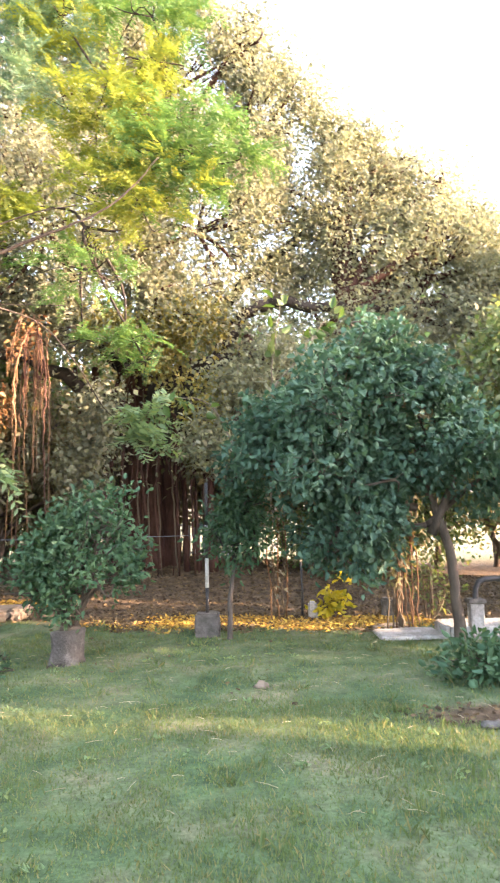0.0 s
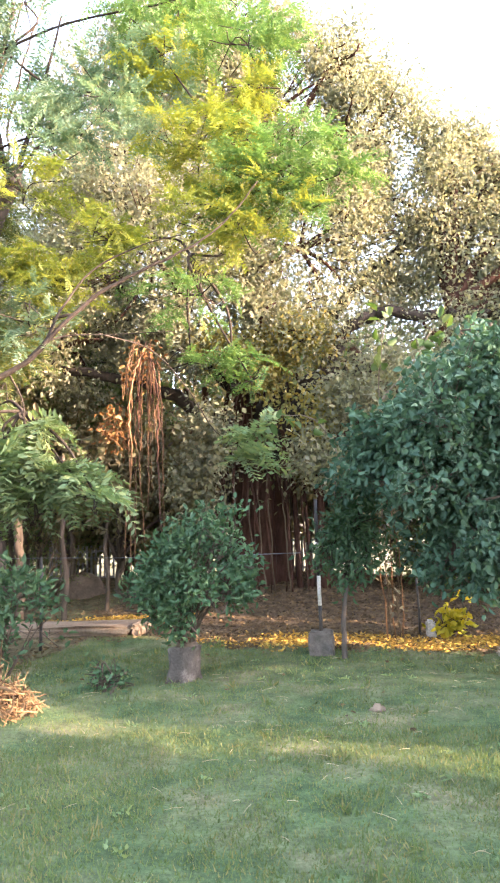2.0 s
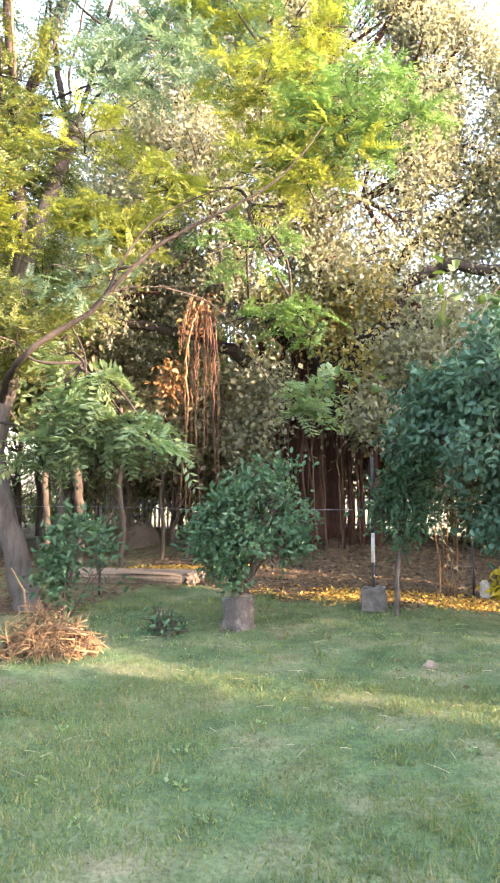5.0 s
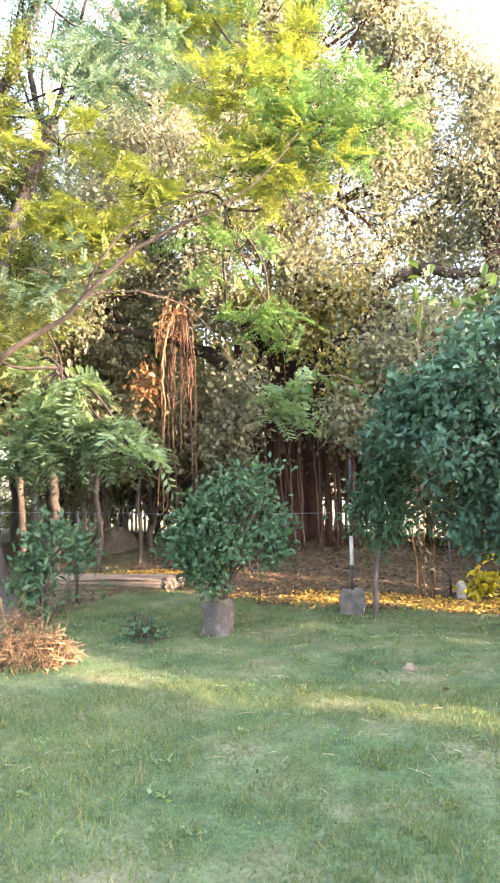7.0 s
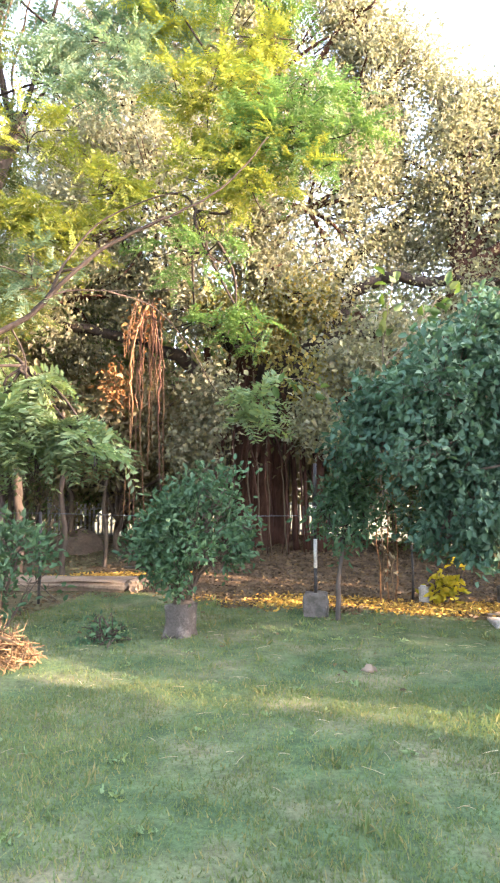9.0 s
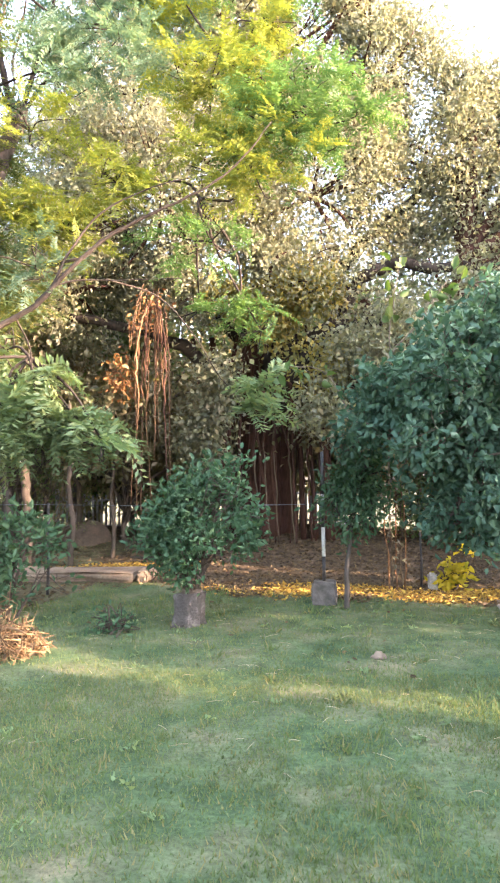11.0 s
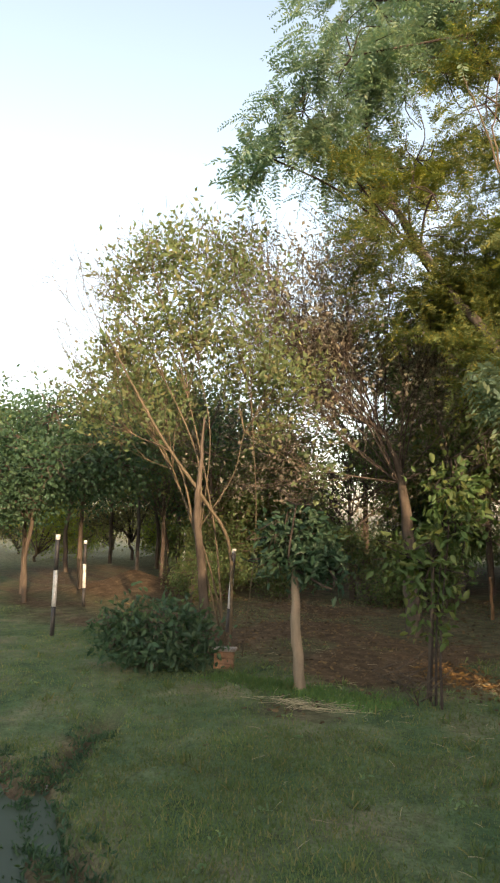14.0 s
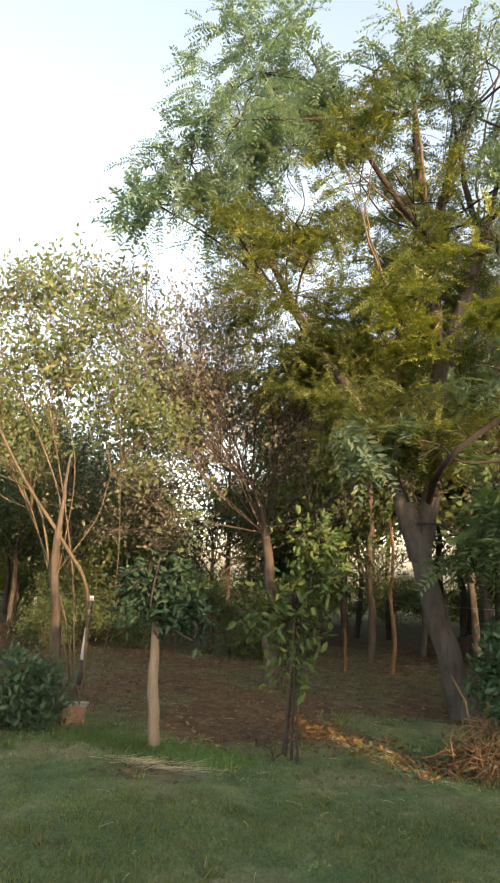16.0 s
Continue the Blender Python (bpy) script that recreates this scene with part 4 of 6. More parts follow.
child("crown", fast_mesh("crown", crown_gold[0] - lo, crown_gold[1], LEAF_SUN_GOLD), leaning, "feathery leaves coloured golden-green for sunlight")
child("crown", fast_mesh("crown", crown_warm[0] - lo, crown_warm[1], LEAF_WARM), leaning, "olive feathery leaves")
thick = feathery([(-6.1, 6.85, 5.0, 0.62, 0.58, 0.9, 1.0), (-5.75, 7.1, 5.5, 0.4, 0.4, 0.5, 0.7)], 620, 0.36, 0.0, 0.25, 12, leaflet=0.14, g=np.random.default_rng(44))[0]
child("crown", fast_mesh("crown", thick[0] - lo, thick[1], LEAF_WARM), leaning, "thick olive feathery leaves")
child("crown", fast_mesh("crown", crown_pale[0] - lo, crown_pale[1], LEAF_PALE), leaning, "pale green low hanging fronds")
child("crown", fast_mesh("crown", crown_teal[0] - lo, crown_teal[1], LEAF_TEAL), leaning, "blue-green fine feathery leaves")
child("crown", fast_mesh("crown", crown_big[0] - lo, crown_big[1], LEAF_TEAL), leaning, "blue-green drooping leaves")
tip_spray = feathery([(-7.3, 4.45, 6.5, 0.36, 0.4, 0.22, 1.0), (-7.6, 4.3, 6.45, 0.25, 0.25, 0.16, 0.8), (-7.05, 4.7, 6.75, 0.35, 0.35, 0.25, 0.8)], 80, 0.42, 0.0, 0.0, 9, leaflet=0.24, sag=0.3, g=np.random.default_rng(47))[0]
child("crown", fast_mesh("crown", tip_spray[0] - lo, tip_spray[1], LEAF_TEAL), leaning, "blue-green fronds drooping at the tip")
thicket = feathery([(-5.75, 7.6, 7.2, 0.55, 0.5, 0.6, 0.8), (-5.0, 7.8, 7.2, 0.55, 0.5, 0.6, 1.0), (-4.75, 7.9, 6.1, 0.5, 0.5, 0.6, 1.0), (-5.9, 7.5, 6.3, 0.6, 0.5, 0.5, 1.0), (-5.3, 7.7, 8.1, 0.5, 0.5, 0.4, 0.5)], 620, 0.34, 0.0, 0.25, 10, leaflet=0.17, g=np.random.default_rng(48))[0]
child("crown", fast_mesh("crown", thicket[0] - lo, thicket[1], LEAF_WARM), leaning, "brownish-olive leaves behind the fork")
sunny = feathery([(-6.3, 6.4, 6.3, 0.26, 0.26, 0.3, 1.0), (-4.91, 7.1, 5.0, 0.28, 0.26, 0.24, 1.0), (-4.73, 7.1, 4.5, 0.3, 0.28, 0.22, 1.0), (-5.34, 7.0, 5.4, 0.3, 0.3, 0.26, 0.7), (-2.57, 7.2, 5.03, 0.22, 0.22, 0.2, 0.5), (-2.93, 7.2, 4.52, 0.24, 0.22, 0.18, 0.5), (-3.74, 7.2, 4.73, 0.34, 0.3, 0.3, 1.0)], 420, 0.36, 0.0, 0.1, 10, leaflet=0.18, g=np.random.default_rng(49))[0]
child("crown", fast_mesh("crown", sunny[0] - lo, sunny[1], LEAF_SUN_GOLD), leaning, "sprays coloured golden-green for sunlight")
# long straight shoots from the two knobs
for k, (pl, r) in enumerate([([(-4.3, 7.86, 6.3), (-4.35, 8.0, 7.3), (-4.1, 8.0, 8.3), (-3.8, 8.0, 9.2)], 0.02), ([(-4.28, 7.8, 6.25), (-4.7, 7.9, 7.3), (-4.55, 7.9, 8.1), (-4.2, 7.9, 8.9)], 0.018),
                              ([(-4.88, 7.55, 6.4), (-4.8, 7.25, 7.6), (-4.8, 7.0, 8.7), (-4.8, 6.7, 9.8)], 0.026), ([(-4.8, 7.6, 6.4), (-4.48, 7.65, 7.2), (-4.2, 7.72, 8.1), (-3.9, 7.7, 9.3)], 0.024),
                              ([(-4.88, 7.5, 6.3), (-4.95, 7.0, 6.7), (-5.1, 6.5, 6.75), (-5.34, 6.1, 6.64)], 0.011), ([(-5.13, 6.95, 5.2), (-5.2, 6.6, 6.0), (-5.25, 6.35, 6.7), (-5.4, 6.2, 7.3)], 0.016),
                              ([(-5.15, 6.9, 5.4), (-5.2, 6.55, 6.23), (-5.11, 6.48, 6.74), (-4.96, 6.46, 7.4)], 0.015), ([(-5.1, 7.25, 5.4), (-4.98, 7.3, 6.2), (-4.6, 7.45, 7.2), (-4.4, 7.4, 8.2)], 0.014),
                              ([(-4.9, 7.55, 6.2), (-5.3, 7.1, 6.9), (-5.8, 6.6, 7.6), (-6.3, 6.0, 8.0)], 0.018), ([(-4.25, 7.8, 6.2), (-4.0, 7.6, 6.9), (-3.7, 7.3, 7.3)], 0.012), ([(-4.82, 7.6, 6.45), (-4.7, 7.8, 7.5), (-4.62, 7.9, 8.6), (-4.6, 7.9, 9.7)], 0.022)]):
    v, f = tube(curve_line(pl, 6, 0.01, k), [r, r * 0.75, r * 0.3], 5)
    child("shoot", fast_mesh("shoot", v - lo, f, BARK_LIMB if k % 3 == 1 else BARK_TAN, True), leaning)

# the dense dark tree
dkl = [(1.27, 7.5, 2.2, 0.85, 0.85, 0.85), (0.72, 7.6, 2.05, 0.58, 0.55, 0.4), (2.15, 7.4, 2.22, 0.5, 0.55, 0.42), (1.57, 7.5, 3.0, 0.42, 0.45, 0.48),
       (2.9, 7.5, 1.95, 0.5, 0.5, 0.5, 0.8), (1.08, 7.5, 1.25, 0.42, 0.42, 0.4), (0.15, 7.75, 2.02, 0.32, 0.32, 0.22, 0.6), (1.2, 7.1, 1.7, 0.6, 0.5, 0.55), 
       (1.6, 7.4, 3.4, 0.28, 0.3, 0.28, 0.8), (0.95, 7.4, 2.68, 0.32, 0.35, 0.3, 0.5), (0.3, 7.6, 2.3, 0.3, 0.3, 0.25, 0.7), (1.0, 7.4, 0.98, 0.28, 0.28, 0.22, 0.6), (1.85, 7.2, 2.68, 0.35, 0.35, 0.3)]
dkl = [l if len(l) == 7 else (*l, 1.0) for l in dkl]
crown, pts, pick = leafy(dkl, 2500, 13, 0.074, 0.62, 0.1, 0.4, 0.54, 0.42, 0.75)
twigs = boughs(dkl, [(2.1, 7.5, 1.3), (1.6, 7.5, 2.0)], 6, 0.035, 0.008, pts, pick, 200)
g = np.random.default_rng(43)
for hub_at, reach in [((1.3, 7.3, 2.2), 0.8), ((0.68, 7.5, 2.02), 0.45), ((2.15, 7.3, 2.25), 0.42), ((1.55, 7.4, 2.9), 0.45), ((1.12, 7.4, 1.3), 0.4)]:
    sp, tips, dirs = spray(hub_at, unit(g.normal(size=(11, 3)) * [1, 0.8, 0.8] + [0, -0.2, 0.25]), reach, 0.014, (4, 4), 0.45, 0.05, g)
    twigs = join([twigs, sp])
    crown = join([crown, leaf_blades(np.repeat(tips, 12, 0) + g.normal(size=(len(tips) * 12, 3)) * 0.06, np.repeat(dirs, 12, 0) * 0.5 + g.normal(size=(len(tips) * 12, 3)) * 0.7 - [0, 0, 0.3], 0.065 + 0.045 * g.random(len(tips) * 12), 0.042 + 0.026 * g.random(len(tips) * 12), g=g)])
dark_tree = tree("broadleaf_tree", (2.35, 7.5, -0.03), [
    ("trunk", [(2.42, 7.5, -0.1), (2.4, 7.52, 0.5), (2.3, 7.5, 1.2), (2.0, 7.5, 2.0)], [0.07, 0.055, 0.05, 0.03]),
    ("limb", [(2.15, 7.5, 1.2), (2.4, 7.45, 1.8), (2.5, 7.4, 2.6)], [0.06, 0.04, 0.02]),
    ("limb", [(2.0, 7.5, 1.5), (1.2, 7.5, 1.7), (0.5, 7.6, 1.8)], [0.05, 0.03, 0.012]),
], dkl, crown, twigs, "dense dark blue-green broadleaf tree beside a white trough", "tree", LEAF_DARK, BARK_BROWN)
# a paler tree beside it
pl = [(4.3, 9.0, 2.6, 0.9, 0.9, 0.9, 1.0), (4.0, 9.0, 3.7, 0.7, 0.7, 0.6, 1.0), (4.9, 9.1, 3.3, 0.8, 0.8, 0.8, 1.0), (3.8, 8.9, 1.9, 0.5, 0.5, 0.3, 0.6), (3.6, 9.2, 2.7, 0.5, 0.5, 0.5, 0.8)]
crown, pts, pick = leafy(pl, 1350, 10, 0.095, 0.55, 0.14, 0.4, 0.42, 0.5, 0.4, small=True)
twigs = boughs(pl, [(4.4, 9.0, 1.6)], 6, 0.03, 0.007, pts, pick, 150)
tree("broadleaf_tree", on_ground(4.4, 9.0, 0.05), [
    ("trunk", [(4.4, 9.0, -0.1), (4.42, 9.0, 0.8), (4.38, 9.0, 1.7), (4.3, 9.0, 2.8)], [0.1, 0.085, 0.07, 0.03]),
    ("limb", [(4.38, 9.0, 1.6), (4.7, 9.05, 2.4), (4.9, 9.1, 3.2)], [0.05, 0.035, 0.015]),
], pl, crown, twigs, "grey-green leafy tree standing beside a white trough", "tree", LEAF_OLIVE, BARK_GREY)
# dry vine stalks behind it
vine = thing("dry_vine", on_ground(2.0, 8.5), "upright clump of golden dry vine stalks and dead leaves", "plant")
vo = np.array(vine.location)
for k in range(9):
    x = 2.0 + 0.15 * rng.normal()
    v, f = tube(curve_line([(x + 0.05 * rng.normal(), 8.5, -0.03), (x, 8.48, 0.6), (x + 0.05 * rng.normal(), 8.47, 1.2), (x + 0.12 * rng.normal(), 8.45, 1.5 + 0.4 * rng.random())], 5, 0.012, k), [0.011, 0.009, 0.005], 5)
    child("stalk", fast_mesh("stalk", v - vo, f, BARK_STRAND if k % 3 else BARK_TAN, True), vine)
v, f = tube(curve_line([(2.02, 8.62, -0.05), (2.0, 8.6, 0.5), (2.04, 8.6, 1.1), (1.98, 8.58, 1.9)], 5, 0.012, 3), [0.045, 0.036, 0.032, 0.02], 9, 0.06, 3)
child("trunk", fast_mesh("trunk", v - vo, f, BARK_TAN, True), vine, "thin brown trunk")
drop = rng.random(420) ** 0.6
lb = np.stack([1.98 + (0.1 + 0.14 * drop) * rng.normal(size=420), 8.46 + 0.08 * rng.normal(size=420), 0.5 + 1.25 * drop], -1)
v, f = leaf_blades(lb, rng.normal(size=(420, 3)) * 0.45 - [0, 0, 0.8], 0.06 + 0.06 * rng.random(420), 0.025 + 0.02 * rng.random(420))
child("dead_leaves", fast_mesh("dead_leaves", v - vo, f, LEAF_BROWN), vine, "", "stuff")
# tall pale shoots standing above it
shoots = [[(0.38, 7.65, 1.6), (0.4, 7.65, 2.4), (0.43, 7.66, 3.1), (0.54, 7.65, 3.95)], [(0.42, 7.65, 2.9), (0.7, 7.62, 3.2), (1.12, 7.59, 3.75)], [(0.1, 7.7, 2.0), (-0.3, 7.8, 2.75), (-0.8, 7.9, 2.85)]]
sb = np.array(dark_tree.location)
for k, pl in enumerate(shoots):
    v, f = tube(curve_line(pl, 5, 0.01, k), [0.011, 0.008, 0.004], 5)
    child("shoot", fast_mesh("shoot", v - sb, f, BARK_SAPLING, True), dark_tree)
lb = np.array([(0.54, 7.65, 3.95), (0.5, 7.65, 3.6), (0.45, 7.66, 3.3), (1.12, 7.59, 3.75), (1.0, 7.6, 3.62), (1.2, 7.6, 3.6), (0.9, 7.6, 3.5), (-0.8, 7.9, 2.85), (-0.6, 7.85, 2.8), (-0.35, 7.8, 2.75)])
lb = np.repeat(lb, 4, 0) + rng.normal(size=(40, 3)) * 0.05
v, f = leaf_blades(lb, rng.normal(size=(40, 3)) + [0, 0, 0.2], 0.13 + 0.05 * rng.random(40), 0.085 + 0.02 * rng.random(40))
child("shoot_leaves", fast_mesh("shoot_leaves", v - sb, f, LEAF_LIGHT), dark_tree, "bright round yellow-green leaves")


def bush(name, base, lobes, clusters, per, size, leaf, bark, label, category="bush", stems=5, ratio=0.5, group="", seed=1, hole=0.2, spread=0.08, arms=()):
    """A many-stemmed bush."""
    g = np.random.default_rng(seed)
    lobes = [l if len(l) == 7 else (*l, 1.0) for l in lobes]
    crown, pts, pick = leafy(lobes, clusters, per, size, ratio, spread, 0.4, hole, 0.4, 0.0, g)
    sts = []
    for k in range(stems):
        l = lobes[k % len(lobes)]
        a = g.random() * 6.28
        foot = (base[0] + 0.06 * math.cos(a), base[1] + 0.06 * math.sin(a), base[2] - 0.05)
        tip = (l[0] + g.normal() * l[3] * 0.3, l[1] + g.normal() * l[4] * 0.3, l[2] + 0.2 * l[5])
        mid = tuple((np.array(foot) + tip) / 2 + g.normal(size=3) * 0.04)
        sts.append(("stem", [foot, mid, tip], [0.02, 0.014, 0.006]))
    tw = boughs(lobes, [s[1][1] for s in sts], 4, 0.012, 0.004, pts, pick, 70, 0.02, g, 0.004)
    for way, reach in arms:
        sp, tips, dirs = spray((base[0], base[1], base[2] + 0.1), [way], reach, 0.012, (5, 5), 0.4, 0.1, g)
        tw = join([tw, sp])
        n = len(tips) * 8
        crown = join([crown, leaf_blades(np.repeat(tips, 8, 0) + g.normal(size=(n, 3)) * 0.05, np.repeat(dirs, 8, 0) * 0.6 + g.normal(size=(n, 3)) * 0.6, size * (0.7 + 0.6 * g.random(n)), size * ratio * (0.8 + 0.4 * g.random(n)), g=g)])
    return tree(name, base, sts, lobes, crown, tw, label, category, leaf, bark, group)


bush("bush", (-1.73, 6.97, 0.38), [(-1.75, 6.97, 0.98, 0.32, 0.3, 0.26), (-2.1, 6.9, 0.95, 0.26, 0.24, 0.13), (-1.42, 7.0, 1.3, 0.26, 0.24, 0.16), (-1.68, 6.95, 0.64, 0.24, 0.24, 0.2), (-1.25, 7.0, 0.9, 0.2, 0.2, 0.15, 0.6), (-1.75, 6.9, 1.34, 0.2, 0.18, 0.14),
      (-1.97, 7.0, 1.22, 0.17, 0.17, 0.1), (-1.28, 7.0, 1.55, 0.1, 0.1, 0.13), (-1.55, 6.9, 1.5, 0.09, 0.09, 0.12), (-2.3, 6.9, 0.82, 0.14, 0.14, 0.09), (-1.12, 7.0, 1.15, 0.13, 0.13, 0.08), (-1.95, 6.85, 0.72, 0.16, 0.16, 0.1), (-1.5, 6.85, 1.0, 0.28, 0.24, 0.2)],
     500, 9, 0.068, LEAF_BUSH, BARK_BROWN, "leafy green bush growing out of a grey stump", seed=11, ratio=0.58, hole=0.45, stems=9,
     arms=[((-0.9, -0.1, 0.8), 0.5), ((-0.55, -0.2, 0.95), 0.52), ((-0.25, -0.1, 1.1), 0.56), ((0.1, -0.1, 1.1), 0.62), ((0.42, 0.0, 1.1), 0.78), ((0.65, -0.1, 0.8), 0.5), ((0.1, -0.5, 0.8), 0.45), ((-1.0, 0.0, 0.6), 0.42), ((0.3, -0.3, 1.0), 0.6)])
bush("bush", on_ground(-3.85, 7.1, 0.02), [(-3.65, 7.05, 0.8, 0.36, 0.32, 0.35), (-3.45, 7.15, 0.5, 0.24, 0.24, 0.25), (-3.85, 7.0, 0.5, 0.25, 0.25, 0.28, 0.7)],
     130, 7, 0.09, LEAF_BUSH, BARK_BROWN, "small loose green bush on a thin dark stem", seed=12, stems=3, hole=0.35)
bush("bush", on_ground(-7.15, 2.95, 0.02), [(-7.15, 2.95, 0.42, 0.48, 0.5, 0.36), (-7.3, 2.6, 0.35, 0.3, 0.3, 0.26), (-6.95, 3.3, 0.35, 0.3, 0.32, 0.28)],
     260, 8, 0.08, LEAF_DEEP, BARK_BROWN, "low dark green bush on the grass", seed=13)
bush("weed_plant", on_ground(-2.44, 6.48, 0.02), [(-2.44, 6.48, 0.12, 0.14, 0.12, 0.1), (-2.30, 6.48, 0.1, 0.1, 0.1, 0.08)],
     34, 6, 0.06, LEAF_BUSH, BARK_BROWN, "small leafy weed growing on the lawn", "plant", seed=18)
bush("bush", on_ground(1.3, 9.55, 0.02), [(1.24, 9.5, 0.22, 0.16, 0.14, 0.13), (1.62, 9.5, 0.6, 0.07, 0.08, 0.18, 0.4)],
     26, 7, 0.11, LEAF_YELLOW, BARK_BROWN, "small bush with bright yellow leaves", seed=14, ratio=0.6)
bush("dry_shrub", on_ground(2.55, 9.3, 0.02), [(2.5, 9.25, 0.6, 0.26, 0.2, 0.26), (2.8, 9.3, 0.4, 0.2, 0.2, 0.2)],
     40, 7, 0.08, LEAF_OLIVE, BARK_TAN, "half-dry shrub with drooping olive-yellow leaves", seed=19, ratio=0.4)
bush("bush", on_ground(2.2, 6.05, 0.02), [(2.15, 6.0, 0.14, 0.42, 0.26, 0.14), (2.75, 6.1, 0.16, 0.4, 0.3, 0.16), (2.4, 5.75, 0.1, 0.3, 0.2, 0.1)],
     200, 8, 0.085, LEAF_BUSH, BARK_BROWN, "low spreading green plants on the lawn", "plant", seed=15)


def sapling(name, base, top, crown_lobes, clusters, per, size, leaf, bark, label, radii=(0.05, 0.035, 0.02), seed=1, ratio=0.45, hole=0.2, extra=()):
    g = np.random.default_rng(seed)
    lobes = [l if len(l) == 7 else (*l, 1.0) for l in crown_lobes]
    crown, pts, pick = leafy(lobes, clusters, per, size, ratio, 0.09, 0.4, hole, 0.45, 0.35, g)
    mid = tuple((np.array(base) + top) / 2 + g.normal(size=3) * 0.012)
    tw = boughs(lobes, [top], 5, 0.015, 0.004, pts, pick, 80, 0.02, g, 0.004)
    return tree(name, base, [("trunk", [tuple(base), mid, top], radii), *extra], lobes, crown, tw, label, "young tree", leaf, bark, limb_bark=BARK_LIMB)


sapling("sapling", on_ground(-5.66, 3.86, 0.05), (-5.78, 3.88, 1.15), [(-5.75, 3.95, 1.42, 0.22, 0.22, 0.3), (-5.62, 4.08, 1.25, 0.16, 0.16, 0.16), (-5.86, 3.8, 1.5, 0.15, 0.15, 0.2), (-5.77, 3.9, 1.8, 0.13, 0.13, 0.16), (-5.5, 4.15, 1.12, 0.1, 0.1, 0.1), (-5.93, 3.72, 1.25, 0.1, 0.1, 0.1)],
        210, 7, 0.088, LEAF_SAPLING, BARK_SAPLING, "young dark-leaved tree with a pale tan trunk on the lawn", (0.06, 0.05, 0.034), 21, 0.45, 0.42)
sapling("sapling", on_ground(-4.74, 4.66, 0.05), (-4.72, 4.75, 1.3), [(-4.75, 4.75, 1.2, 0.22, 0.22, 0.32), (-4.58, 4.92, 1.6, 0.2, 0.2, 0.28), (-4.92, 4.58, 1.3, 0.15, 0.15, 0.14, 0.7), (-4.6, 4.9, 1.95, 0.18, 0.18, 0.2), (-4.75, 4.75, 0.75, 0.16, 0.16, 0.3, 0.6)],
        165, 6, 0.088, LEAF_LIGHT, BARK_BROWN, "thin sapling with loose bright green leaves and dry stalks", (0.024, 0.02, 0.012), 22, 0.5, 0.3,
        [("stem", [(-4.66 + 0.12 * k, 4.6 - 0.05 * k, -0.05), (-4.7 + 0.05 * k, 4.7, 0.6), (-4.75 + 0.1 * k, 4.8, 1.2 + 0.2 * k)], (0.014, 0.01, 0.006)) for k in range(3)])
sapling("sapling", on_ground(-0.12, 7.96, 0.05), (-0.05, 8.02, 0.95), [(0.03, 8.05, 1.15, 0.32, 0.3, 0.28), (0.1, 8.05, 1.55, 0.28, 0.28, 0.28), (-0.2, 8.0, 1.3, 0.2, 0.2, 0.22)],
        190, 8, 0.085, LEAF_BUSH, BARK_GREY, "young green tree on a thin grey stem", (0.035, 0.03, 0.018), 23)
# bare pale stems with dry vine
bare = thing("dry_stalk", on_ground(0.49, 9.13), "clump of tall pale dry stalks with a few dead leaves", "plant")
bo = np.array(bare.location)
for k in range(5):
    v, f = tube(curve_line([(0.42 + 0.05 * k, 9.1 + 0.03 * k, -0.02), (0.4 + 0.06 * k, 9.12, 0.7), (0.38 + 0.05 * k + 0.05 * rng.normal(), 9.13, 1.25 + 0.12 * k)], 4, 0.01, k), [0.013, 0.01, 0.005], 5)
    child("stalk", fast_mesh("stalk", v - bo, f, BARK_TAN if k % 2 else BARK_ROOT, True), bare)
lb = np.stack([0.5 + 0.07 * rng.normal(size=46), 9.12 + 0.05 * rng.normal(size=46), 0.25 + 1.3 * rng.random(46)], -1)
v, f = leaf_blades(lb, rng.normal(size=(46, 3)) - [0, 0, 0.4], 0.05 + 0.05 * rng.random(46), 0.03 + 0.02 * rng.random(46))
child("dead_leaves", fast_mesh("dead_leaves", v - bo, f, LEAF_PINKISH), bare, "", "stuff")

# the yellowish open tree
yl = [(-8.2, 3.6, 4.95, 0.7, 0.7, 0.6), (-7.6, 4.8, 4.7, 0.7, 0.7, 0.6), (-7.7, 4.6, 3.0, 0.6, 0.55, 0.4, 1.5), (-8.2, 3.3, 5.6, 0.35, 0.35, 0.4, 0.8), (-7.5, 5.0, 5.5, 0.35, 0.35, 0.35, 0.8), (-8.5, 3.1, 3.6, 0.8, 0.7, 0.7), (-8.0, 4.1, 3.9, 0.9, 0.8, 0.7, 0.7), (-7.9, 4.3, 5.5, 0.7, 0.7, 0.5, 0.7), (-8.6, 2.6, 4.6, 0.7, 0.7, 0.6, 0.8)]
yl = [l if len(l) == 7 else (*l, 1.0) for l in yl]
open_twigs, open_tips, open_dirs = [], [], []
open_stems = [("trunk", [(-7.52, 3.8, -0.08), (-7.53, 3.74, 0.7), (-7.42, 3.58, 1.6), (-7.32, 3.54, 2.1), (-7.3, 3.6, 2.9)], [0.075, 0.06, 0.045, 0.032, 0.012]),
              ("stem", [(-7.36, 4.0, -0.05), (-7.26, 3.97, 0.7), (-7.19, 3.88, 1.4), (-7.32, 3.6, 1.92), (-7.5, 3.2, 2.54), (-7.64, 2.86, 3.16), (-7.9, 2.5, 4.0)], [0.02, 0.021, 0.022, 0.022, 0.019, 0.014, 0.005])]
g = np.random.default_rng(77)
